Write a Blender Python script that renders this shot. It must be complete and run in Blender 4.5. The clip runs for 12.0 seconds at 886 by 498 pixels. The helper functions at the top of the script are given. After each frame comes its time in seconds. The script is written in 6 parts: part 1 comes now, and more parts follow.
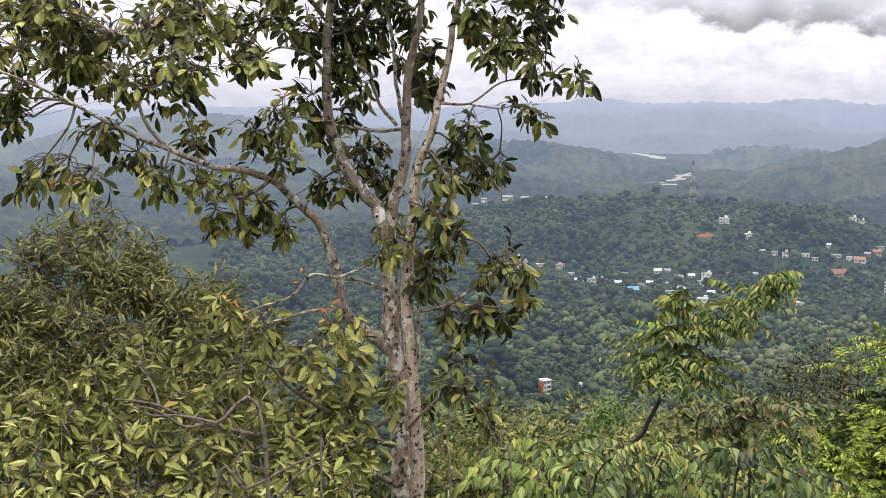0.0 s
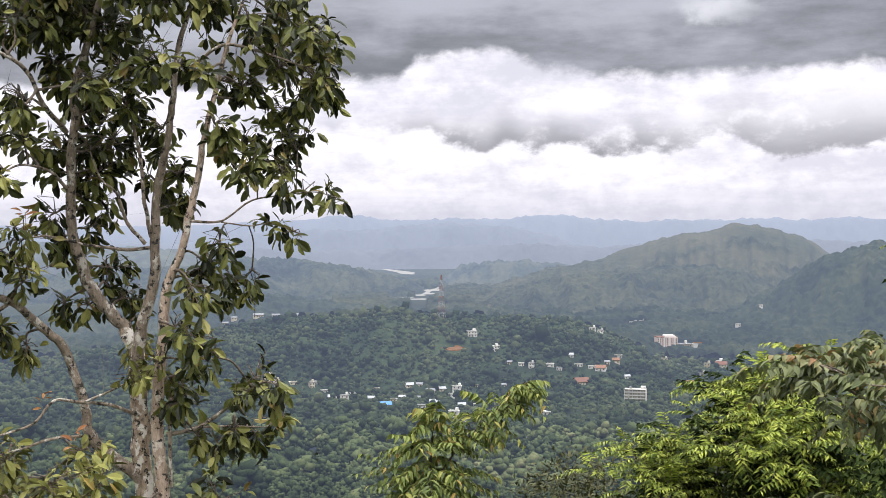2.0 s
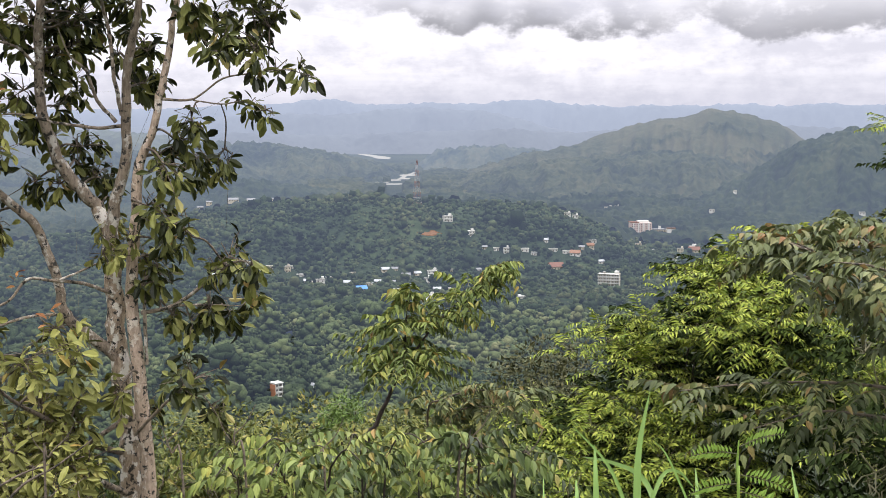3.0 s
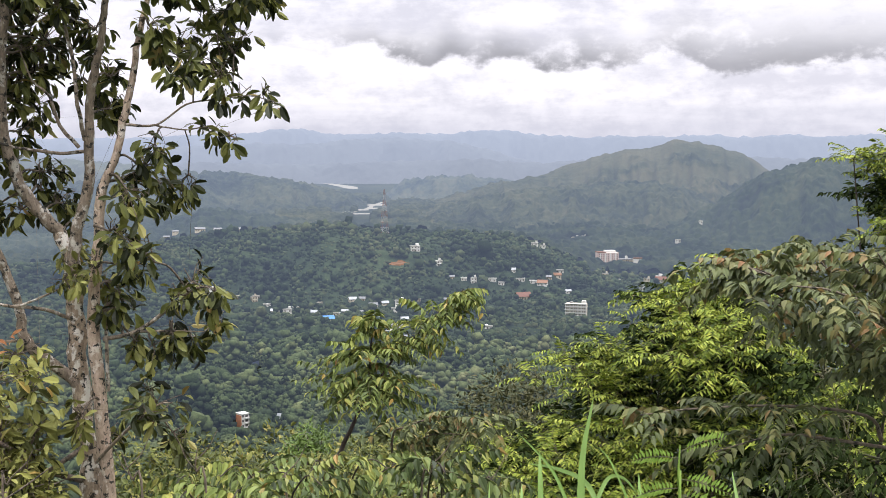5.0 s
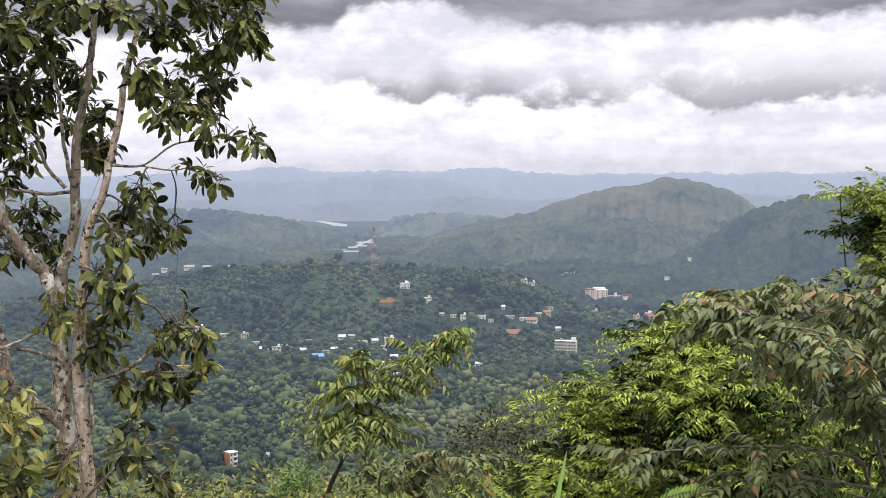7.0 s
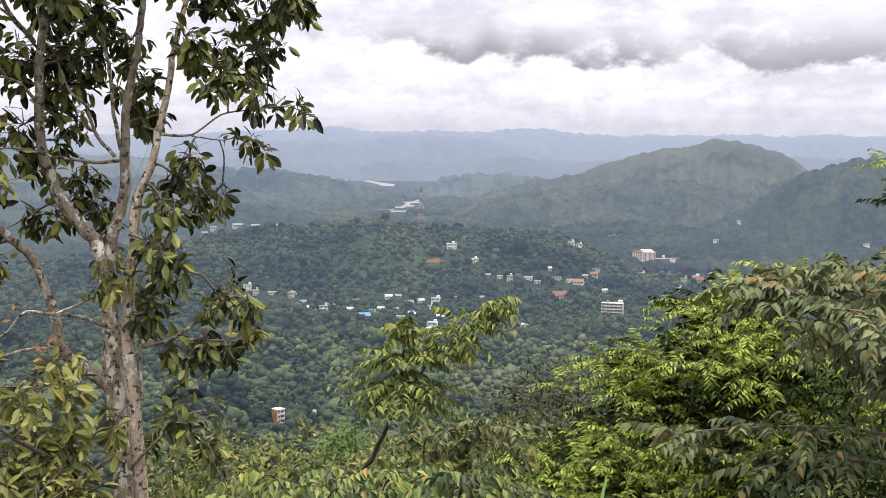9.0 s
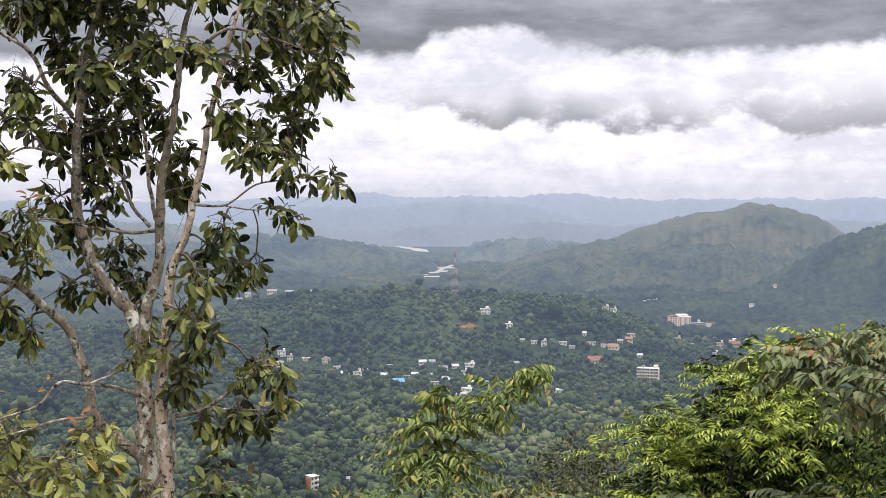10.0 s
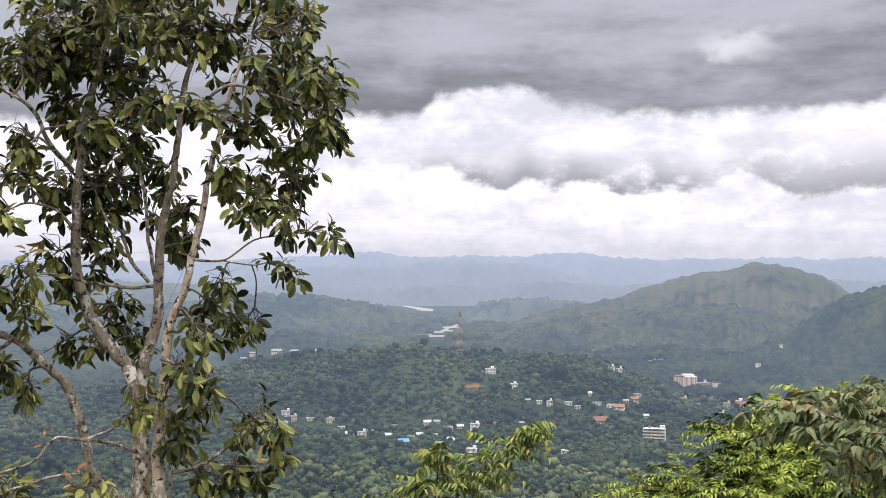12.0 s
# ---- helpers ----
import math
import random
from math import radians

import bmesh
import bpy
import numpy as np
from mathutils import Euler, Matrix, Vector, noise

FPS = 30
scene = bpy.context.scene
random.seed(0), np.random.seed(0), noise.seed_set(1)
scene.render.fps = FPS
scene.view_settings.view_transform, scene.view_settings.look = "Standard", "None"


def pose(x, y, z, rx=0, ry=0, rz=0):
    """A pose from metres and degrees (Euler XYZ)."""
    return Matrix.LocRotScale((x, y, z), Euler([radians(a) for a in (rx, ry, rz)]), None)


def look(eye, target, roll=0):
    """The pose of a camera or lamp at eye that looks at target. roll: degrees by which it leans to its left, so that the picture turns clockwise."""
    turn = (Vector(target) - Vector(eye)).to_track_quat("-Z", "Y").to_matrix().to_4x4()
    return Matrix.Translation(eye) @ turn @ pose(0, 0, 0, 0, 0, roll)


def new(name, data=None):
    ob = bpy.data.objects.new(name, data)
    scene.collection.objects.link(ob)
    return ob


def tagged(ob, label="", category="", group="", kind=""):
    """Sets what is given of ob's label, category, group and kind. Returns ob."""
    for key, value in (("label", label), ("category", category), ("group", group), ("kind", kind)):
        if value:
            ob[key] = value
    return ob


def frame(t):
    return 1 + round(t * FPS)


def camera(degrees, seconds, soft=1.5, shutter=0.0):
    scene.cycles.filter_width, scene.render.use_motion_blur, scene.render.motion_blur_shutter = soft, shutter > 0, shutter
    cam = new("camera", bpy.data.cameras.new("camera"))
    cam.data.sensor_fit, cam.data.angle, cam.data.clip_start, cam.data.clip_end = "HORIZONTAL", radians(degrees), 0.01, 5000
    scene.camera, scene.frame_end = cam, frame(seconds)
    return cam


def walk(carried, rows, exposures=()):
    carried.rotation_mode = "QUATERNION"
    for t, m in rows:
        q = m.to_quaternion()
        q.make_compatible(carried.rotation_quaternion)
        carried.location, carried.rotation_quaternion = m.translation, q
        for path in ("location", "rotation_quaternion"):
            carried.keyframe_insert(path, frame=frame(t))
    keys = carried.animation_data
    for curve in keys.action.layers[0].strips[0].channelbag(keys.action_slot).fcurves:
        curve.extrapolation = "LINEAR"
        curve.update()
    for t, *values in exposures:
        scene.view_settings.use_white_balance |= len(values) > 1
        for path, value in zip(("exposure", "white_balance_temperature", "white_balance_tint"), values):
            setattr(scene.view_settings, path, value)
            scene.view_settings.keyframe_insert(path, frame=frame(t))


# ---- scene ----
# ---------------------------------------------------------------- camera
cam = camera(39.5, 12.0, soft=0.8)
EYE_H = 1.6


def heading(x, y, z, bearing, pitch, roll):
    """A hand-held camera: bearing in degrees to the right of the valley axis, pitch upwards."""
    b, p = radians(bearing), radians(pitch)
    aim = Vector((math.sin(b) * math.cos(p), math.cos(b) * math.cos(p), math.sin(p)))
    eye = Vector((x, y, z))
    return look(eye, eye + aim, roll)


PATH = [
    (0, -0.028, 0.028, 1.609, -9.4, -6.29, -0.05),
    (0.5, -0.004, 0.017, 1.604, -6.32, -4.13, 0.12),
    (1, -0.017, 0.017, 1.608, -3.97, -3.73, 0.22),
    (1.5, -0.032, 0.016, 1.614, -0.83, -2.15, -0.28),
    (2, -0.039, 0.007, 1.608, 2.15, -0.93, -0.49),
    (2.5, -0.037, 0.001, 1.597, 3.63, -2.82, -0.41),
    (3, -0.03, 0.009, 1.578, 3.25, -6.27, -0.25),
    (3.2, -0.03, 0.009, 1.576, 3.17, -6.19, -0.25),
    (4.8, -0.011, -0.011, 1.558, 4.48, -5.13, 0.44),
    (5, -0.01, -0.011, 1.558, 4.77, -4.89, -0.06),
    (5.5, -0.006, -0.004, 1.56, 4.73, -4.06, -0.11),
    (6, -0.004, -0.01, 1.564, 5.34, -4.18, 0.63),
    (6.5, 0.004, -0.01, 1.571, 5.27, -3.2, 0.32),
    (7, 0.007, -0.013, 1.573, 5.26, -3.16, -0.12),
    (7.5, 0.005, -0.015, 1.572, 4.74, -3.74, 1.24),
    (7.7, 0.004, -0.007, 1.576, 3.88, -5.62, 1.79),
    (9.3, 0.013, -0.005, 1.638, 3.01, -4.42, -0.22),
    (9.5, 0.009, 0.012, 1.635, 2.9, -3.61, -0.56),
    (10, 0.017, 0.002, 1.652, 1.51, -1.97, -0.1),
    (10.5, 0.022, -0.002, 1.639, 0.99, -0.27, -0.21),
    (11, 0.035, 0.006, 1.628, 0.59, 0.12, -0.42),
    (11.5, 0.051, -0.014, 1.627, 2.02, 0.79, 0.12),
    (12, 0.055, -0.001, 1.628, 1.28, 0.79, -0.07),
]
walk(cam, [(t, heading(*row)) for t, *row in PATH])

# ---------------------------------------------------------------- sky and sun
SUN_ELEVATION, SUN_BEARING = radians(68), radians(140)
world = bpy.data.worlds.new("overcast_sky")
scene.world = world
world.use_nodes = True
wt = world.node_tree
wt.nodes.clear()


def wmath(op, a, b=None, c=None, clamp=False):
    n = wt.nodes.new("ShaderNodeMath")
    n.operation, n.use_clamp = op, clamp
    for i, v in enumerate((a, b, c)):
        if v is None:
            continue
        if isinstance(v, (int, float)):
            n.inputs[i].default_value = v
        else:
            wt.links.new(v, n.inputs[i])
    return n.outputs[0]


def wstep(v, lo, hi):
    n = wt.nodes.new("ShaderNodeMapRange")
    n.interpolation_type = "SMOOTHSTEP"
    wt.links.new(v, n.inputs[0])
    n.inputs[1].default_value, n.inputs[2].default_value = lo, hi
    return n.outputs[0]


def wnoise(x, y, scale, detail, rough=0.55, seed=0.0):
    c = wt.nodes.new("ShaderNodeCombineXYZ")
    wt.links.new(x, c.inputs[0]), wt.links.new(y, c.inputs[1])
    c.inputs[2].default_value = seed
    n = wt.nodes.new("ShaderNodeTexNoise")
    wt.links.new(c.outputs[0], n.inputs["Vector"])
    n.inputs["Scale"].default_value, n.inputs["Detail"].default_value, n.inputs["Roughness"].default_value = scale, detail, rough
    return n.outputs[0]


def wmix(fac, a, b):
    n = wt.nodes.new("ShaderNodeMix")
    n.data_type = "RGBA"
    for sock, v in ((n.inputs[0], fac), (n.inputs[6], a), (n.inputs[7], b)):
        if isinstance(v, tuple):
            sock.default_value = (*v, 1)
        elif isinstance(v, (int, float)):
            sock.default_value = v
        else:
            wt.links.new(v, sock)
    return n.outputs[2]


def bump_at(v, centre, width):
    """1 at centre, falling off to 0 at centre +- width."""
    return wmath("SUBTRACT", 1.0, wstep(wmath("ABSOLUTE", wmath("SUBTRACT", v, centre)), 0.0, width))


sky_dir = wt.nodes.new("ShaderNodeTexCoord")
sep = wt.nodes.new("ShaderNodeSeparateXYZ")
wt.links.new(sky_dir.outputs["Generated"], sep.inputs[0])
elev = wmath("MULTIPLY", wmath("ARCSINE", sep.outputs[2]), 57.2958)
bear = wmath("MULTIPLY", wmath("ARCTAN2", sep.outputs[0], sep.outputs[1]), 57.2958)
nb, ne = wmath("MULTIPLY", bear, 0.13), wmath("MULTIPLY", elev, 0.24)
lumps = wnoise(nb, ne, 1.3, 7.0, 0.55, 3.1)
wisps = wnoise(nb, ne, 5.0, 8.0, 0.62, 7.7)
puffs = wnoise(wmath("MULTIPLY", bear, 0.55), wmath("MULTIPLY", elev, 0.8), 1.6, 6.0, 0.6, 5.2)
streaks = wnoise(wmath("MULTIPLY", bear, 0.05), wmath("MULTIPLY", elev, 0.7), 1.5, 6.0, 0.5, 1.3)
sheets = wnoise(wmath("MULTIPLY", bear, 0.09), wmath("MULTIPLY", elev, 0.34), 1.4, 7.0, 0.6, 9.4)


def profile(rows, top):
    """A height, between 0 and top, that changes with the bearing; rows of bearing and height."""
    n = wt.nodes.new("ShaderNodeValToRGB")
    n.color_ramp.interpolation = "EASE"
    while len(n.color_ramp.elements) < len(rows):
        n.color_ramp.elements.new(0.5)
    for e, (b, h) in zip(n.color_ramp.elements, rows):
        e.position, e.color = (b + 30) / 60, (h / top, h / top, h / top, 1)
    wt.links.new(wmath("ADD", wmath("MULTIPLY", bear, 1 / 60), 0.5), n.inputs[0])
    return wmath("MULTIPLY", n.outputs[0], top)


frayed = wmath("ADD", wmath("MULTIPLY", wmath("SUBTRACT", puffs, 0.5), 1.5), wmath("MULTIPLY", wmath("SUBTRACT", wisps, 0.5), 0.9))
# high grey bank, darkest along its ragged lower edge
bank_edge = profile([(-30, 6.2), (-12, 6.3), (-3.5, 6.75), (0.0, 6.9), (1.2, 7.8), (5.0, 8.1), (7.0, 7.15), (12.0, 6.75), (19.4, 6.95), (26, 7.3)], 12.0)
over_edge = wmath("ADD", wmath("SUBTRACT", elev, bank_edge), wmath("MULTIPLY", frayed, 0.6))
bank = wstep(over_edge, -0.2, 0.45)
# broken lower strip: flat tops fading out, lumpy dark bases
strip_low = profile([(-1.0, 4.6), (1.4, 4.5), (2.6, 3.8), (4.0, 3.4), (5.1, 3.95), (6.3, 3.5), (7.4, 3.85), (10.2, 3.1), (11.2, 3.5), (12.4, 3.4), (15.1, 4.1), (17.4, 3.15), (20.8, 3.4), (26, 3.6)], 6.0)
strip_deep = profile([(-1.0, 0.8), (1.4, 1.3), (4.0, 2.4), (8.0, 2.1), (11.0, 2.5), (14.0, 1.9), (16.0, 3.2), (20.0, 3.2), (26, 3.0)], 4.0)
strip_much = profile([(-6.0, 0.12), (-0.9, 0.2), (1.0, 0.5), (2.8, 0.95), (6.5, 0.85), (9.8, 1.0), (12.4, 0.8), (14.2, 0.45), (17.2, 0.8), (20.8, 0.85), (26, 0.6)], 1.0)
over_low = wmath("ADD", wmath("SUBTRACT", elev, strip_low), wmath("MULTIPLY", frayed, 0.75))
strip = wmath("MULTIPLY", wstep(over_low, -0.12, 0.3), wmath("SUBTRACT", 1.0, wstep(wmath("DIVIDE", over_low, strip_deep), 0.15, 1.0)))
strip = wmath("MULTIPLY", wmath("MULTIPLY", strip, strip_much), wstep(wmath("ADD", puffs, wmath("MULTIPLY", lumps, 0.5)), 0.42, 0.8))
low = wmath("SUBTRACT", 1.0, wstep(wmath("ADD", elev, wmath("MULTIPLY", wmath("SUBTRACT", streaks, 0.5), 2.6)), 0.3, 2.4))
bright = wmix(wmath("MULTIPLY", wstep(wmath("ADD", wmath("MULTIPLY", sheets, 0.55), wmath("ADD", wmath("MULTIPLY", puffs, 0.25), wmath("MULTIPLY", wisps, 0.2))), 0.44, 0.62), 0.8), (1.12, 1.09, 1.18), (0.745, 0.735, 0.85))
bright = wmix(wmath("MULTIPLY", low, wmath("ADD", 0.45, wmath("MULTIPLY", puffs, 0.6))), bright, (0.665, 0.67, 0.795))
shade = wmath("ADD", wmath("MULTIPLY", sheets, 1.3), wmath("ADD", wmath("MULTIPLY", lumps, 0.35), wmath("MULTIPLY", wstep(over_edge, 0.0, 3.2), 0.32)))
bank_col = wmix(wstep(shade, 0.72, 1.34), (0.235, 0.24, 0.27), (0.55, 0.56, 0.635))
# a thin place in the bank
gap = wmath("MULTIPLY", bump_at(wmath("ADD", bear, wmath("MULTIPLY", frayed, 1.6)), 14.6, 2.6), bump_at(wmath("ADD", elev, wmath("MULTIPLY", frayed, 0.8)), 9.9, 1.0))
bank_col = wmix(wmath("MULTIPLY", gap, 0.75), bank_col, (0.95, 0.95, 1.02))
cloud = wmix(wmath("MULTIPLY", strip, 0.92), bright, wmix(wstep(wmath("ADD", over_low, wmath("MULTIPLY", frayed, -0.4)), 0.1, 1.5), (0.31, 0.305, 0.345), (0.56, 0.555, 0.61)))
cloud = wmix(bank, cloud, bank_col)
# thinner, lighter cover overhead
cloud = wmix(wstep(elev, 14.0, 50.0), cloud, (3.3, 3.3, 3.5))
cloud = wmix(wstep(elev, -4.0, -0.5), (0.10, 0.11, 0.10), cloud)
nishita = wt.nodes.new("ShaderNodeTexSky")
nishita.sky_type, nishita.sun_disc = "NISHITA", False
nishita.sun_elevation, nishita.sun_rotation = SUN_ELEVATION, SUN_BEARING
blue = wmix(1.0, (0, 0, 0), nishita.outputs[0])
dim = wt.nodes.new("ShaderNodeVectorMath")
dim.operation = "SCALE"
wt.links.new(blue, dim.inputs[0])
dim.inputs["Scale"].default_value = 0.1
cover = wmix(0.94, dim.outputs[0], cloud)
bg = wt.nodes.new("ShaderNodeBackground")
wt.links.new(cover, bg.inputs[0])
bg.inputs[1].default_value = 1.0
out = wt.nodes.new("ShaderNodeOutputWorld")
wt.links.new(bg.outputs[0], out.inputs[0])

sun_data = bpy.data.lights.new("sun", "SUN")
sun_data.energy, sun_data.angle, sun_data.color = 1.5, radians(25), (1.0, 0.97, 0.92)
sun = new("sun", sun_data)
sun_way = Vector((math.sin(SUN_BEARING) * math.cos(SUN_ELEVATION), math.cos(SUN_BEARING) * math.cos(SUN_ELEVATION), math.sin(SUN_ELEVATION)))
sun.matrix_world = look(sun_way * 50, (0, 0, 0))
scene.view_settings.exposure = 0.0

# ---------------------------------------------------------------- building helpers
rng = np.random.default_rng(7)


def at(bearing, el, d):
    """A place d metres off along a bearing, at an elevation seen from eye height over the hilltop."""
    b = math.radians(bearing)
    return np.array((d * math.sin(b), d * math.cos(b), EYE_H + d * math.tan(math.radians(el))))


def lattice(x, y, seed):
    """Smooth value noise between 0 and 1."""
    x, y = np.asarray(x, float), np.asarray(y, float)
    xi, yi = np.floor(x), np.floor(y)
    fx, fy = x - xi, y - yi
    fx, fy = fx * fx * (3 - 2 * fx), fy * fy * (3 - 2 * fy)

    def h(i, j):
        v = np.sin(i * 127.1 + j * 311.7 + seed * 74.7) * 43758.5453
        return v - np.floor(v)

    return (h(xi, yi) * (1 - fx) + h(xi + 1, yi) * fx) * (1 - fy) + (h(xi, yi + 1) * (1 - fx) + h(xi + 1, yi + 1) * fx) * fy


def fbm(x, y, seed, octaves=4):
    total, amp = 0, 0.5
    for o in range(octaves):
        total = total + amp * lattice(x * 2 ** o, y * 2 ** o, seed + o)
        amp *= 0.5
    return total / (1 - 0.5 ** octaves)


def unit(v):
    return v / np.maximum(np.linalg.norm(v, axis=-1, keepdims=True), 1e-9)


class Soup:
    """Many small pieces gathered into one mesh."""

    def __init__(self):
        self.verts, self.faces, self.tints, self.count = [], [], [], 0

    def add(self, pieces, faces, tint=None):
        pieces = np.asarray(pieces, float)
        n, k = pieces.shape[:2]
        f = np.asarray(faces, int)[None] + (np.arange(n) * k)[:, None, None] + self.count
        self.verts.append(pieces.reshape(-1, 3))
        self.faces.append(f.reshape(-1, f.shape[2]))
        t = np.zeros(n) if tint is None else np.broadcast_to(np.asarray(tint, float), (n,))
        self.tints.append(np.repeat(t, f.shape[1]))
        self.count += n * k

    def mesh(self, name, smooth=False):
        me = bpy.data.meshes.new(name)
        v = np.concatenate(self.verts)
        sizes = np.concatenate([np.full(len(f), f.shape[1]) for f in self.faces])
        loops = np.concatenate([f.ravel() for f in self.faces])
        me.vertices.add(len(v)), me.loops.add(len(loops)), me.polygons.add(len(sizes))
        me.vertices.foreach_set("co", v.ravel().astype(np.float32))
        me.loops.foreach_set("vertex_index", loops.astype(np.int32))
        me.polygons.foreach_set("loop_start", np.r_[0, np.cumsum(sizes)[:-1]].astype(np.int32))
        me.polygons.foreach_set("use_smooth", np.full(len(sizes), smooth))
        a = me.attributes.new("tint", "FLOAT", "FACE")
        a.data.foreach_set("value", np.concatenate(self.tints).astype(np.float32))
        me.update(calc_edges=True)
        me.validate()
        return me


def place(name, me, material, parent=None, label=""):
    ob = new(name, me)
    if material and not me.materials:
        me.materials.append(material)
    if parent:
        ob.parent = parent
    if label:
        ob["label"] = label
    return ob


def part(name, bm, material, parent, label=""):
    me = bpy.data.meshes.new(name)
    bm.to_mesh(me)
    bm.free()
    return place(name, me, material, parent, label)


def thing(name, spot, label, category, group="", kind=""):
    ob = new(name)
    ob.location = Vector(spot)
    ob.empty_display_size = 0.2
    return tagged(ob, label, category, group, kind)


def flow(points, steps=5):
    """A smooth curve (Catmull-Rom) through rows of numbers."""
    p = np.asarray(points, float)
    p = np.vstack([2 * p[0] - p[1], p, 2 * p[-1] - p[-2]])
    rows = []
    for i in range(1, len(p) - 2):
        for t in np.arange(steps) / steps:
            a, b, c, d = p[i - 1:i + 3]
            rows.append(0.5 * (2 * b + (c - a) * t + (2 * a - 5 * b + 4 * c - d) * t * t + (3 * b - a - 3 * c + d) * t ** 3))
    rows.append(p[-2])
    return np.array(rows)


def tube(soup, line, radii, sides=8, rough=0.0, tint=0.0, seed=0):
    """A round limb along a line of points, with an uneven skin."""
    line = np.asarray(line, float)
    n = len(line)
    way = unit(np.gradient(line, axis=0))
    side = unit(np.cross(way, np.array((0.31, 0.93, 0.17))))
    over = np.cross(way, side)
    a = np.linspace(0, 2 * math.pi, sides, endpoint=False)
    r = np.asarray(radii, float)[:, None] * np.ones(sides)
    if rough:
        along = np.cumsum(np.r_[0, np.linalg.norm(np.diff(line, axis=0), axis=1)])
        r = r * (1 + rough * (fbm(a[None] * 1.3 + seed, along[:, None] * 9, seed + 3) - 0.5) * 2)
    ring = line[:, None] + r[..., None] * (np.cos(a)[None, :, None] * side[:, None] + np.sin(a)[None, :, None] * over[:, None])
    i = np.arange(n - 1)[:, None] * sides
    j = np.arange(sides)[None]
    k = (j + 1) % sides
    quads = np.stack([i + j, i + k, i + sides + k, i + sides + j], -1).reshape(-1, 4)
    soup.add(ring.reshape(1, -1, 3), quads, tint)
    soup.add(np.array([[*ring[-1, ::max(1, sides // 4)][:4]]]), [(0, 1, 2, 3)], tint)


def blade(curl=0.25, fold=0.18, widest=0.6, tip=(0.86, 0.66)):
    """A leaf one unit long along x: a folded, curling blade with a pointed tip."""
    rows = [(0.0, 0.0)] + [(s, w) for s, w in ((0.25 if widest > 0.45 else 0.16, 0.60), (widest, 1.0), tip)] + [(1.0, 0.0)]
    v = []
    for s, w in rows:
        z = -curl * s * s
        if w == 0:
            v.append((s, 0, z))
        else:
            v += [(s, -0.5 * w, z + fold * w * 0.5), (s, 0, z), (s, 0.5 * w, z + fold * w * 0.5)]
    f = [(0, 2, 1), (0, 3, 2)]
    for q in (1, 4):
        f += [(q, q + 1, q + 4), (q, q + 4, q + 3), (q + 1, q + 2, q + 5), (q + 1, q + 5, q + 4)]
    f += [(7, 8, 10), (8, 9, 10)]
    return np.array(v, float), f


def slip(curl=0.2, fold=0.15):
    """A small leaf of four triangles."""
    v = [(0, 0, 0), (0.45, -0.5, fold * 0.5 - curl * 0.2), (0.5, 0, -curl * 0.25), (0.45, 0.5, fold * 0.5 - curl * 0.2), (1, 0, -curl)]
    return np.array(v, float), [(0, 2, 1), (0, 3, 2), (1, 2, 4), (2, 3, 4)]


def set_leaves(shape, base, way, face, length, width):
    """Leaves of one shape at many places: way is where each points, face roughly its upper side."""
    way = unit(way)
    side = unit(np.cross(face, way))
    up = np.cross(way, side)
    length, width = np.broadcast_to(length, len(base))[:, None, None], np.broadcast_to(width, len(base))[:, None, None]
    s = shape[None]
    return base[:, None] + s[..., :1] * length * way[:, None] + s[..., 1:2] * width * side[:, None] + s[..., 2:] * length * up[:, None]


# ---------------------------------------------------------------- materials
def material(name):
    m = bpy.data.materials.new(name)
    m.use_nodes = True
    nt = m.node_tree
    nt.nodes.clear()
    o = nt.nodes.new("ShaderNodeOutputMaterial")
    p = nt.nodes.new("ShaderNodeBsdfPrincipled")
    nt.links.new(p.outputs[0], o.inputs[0])
    return m, nt, p, o


def ramp(nt, value, stops):
    n = nt.nodes.new("ShaderNodeValToRGB")
    while len(n.color_ramp.elements) < len(stops):
        n.color_ramp.elements.new(0.5)
    for e, (pos, col) in zip(n.color_ramp.elements, stops):
        e.position, e.color = pos, (*col, 1)
    nt.links.new(value, n.inputs[0])
    return n.outputs[0]


def noise_of(nt, scale, detail=4.0, rough=0.55, coords="Object", stretch=None):
    tc = nt.nodes.new("ShaderNodeTexCoord")
    src = tc.outputs[coords]
    if stretch:
        mp = nt.nodes.new("ShaderNodeMapping")
        mp.inputs["Scale"].default_value = stretch
        nt.links.new(src, mp.inputs[0])
        src = mp.outputs[0]
    n = nt.nodes.new("ShaderNodeTexNoise")
    nt.links.new(src, n.inputs["Vector"])
    n.inputs["Scale"].default_value, n.inputs["Detail"].default_value, n.inputs["Roughness"].default_value = scale, detail, rough
    return n.outputs[0]


def calc(nt, op, a, b):
    n = nt.nodes.new("ShaderNodeMath")
    n.operation = op
    for i, v in enumerate((a, b)):
        if isinstance(v, (int, float)):
            n.inputs[i].default_value = v
        else:
            nt.links.new(v, n.inputs[i])
    return n.outputs[0]


def blend(nt, fac, a, b, mode="MIX"):
    n = nt.nodes.new("ShaderNodeMix")
    n.data_type, n.blend_type = "RGBA", mode
    for sock, v in ((n.inputs[0], fac), (n.inputs[6], a), (n.inputs[7], b)):
        if isinstance(v, tuple):
            sock.default_value = (*v, 1)
        elif isinstance(v, (int, float)):
            sock.default_value = v
        else:
            nt.links.new(v, sock)
    return n.outputs[2]


def bumped(nt, p, height, strength, distance):
    b = nt.nodes.new("ShaderNodeBump")
    b.inputs["Strength"].default_value, b.inputs["Distance"].default_value = strength, distance
    nt.links.new(height, b.inputs["Height"])
    nt.links.new(b.outputs[0], p.inputs["Normal"])


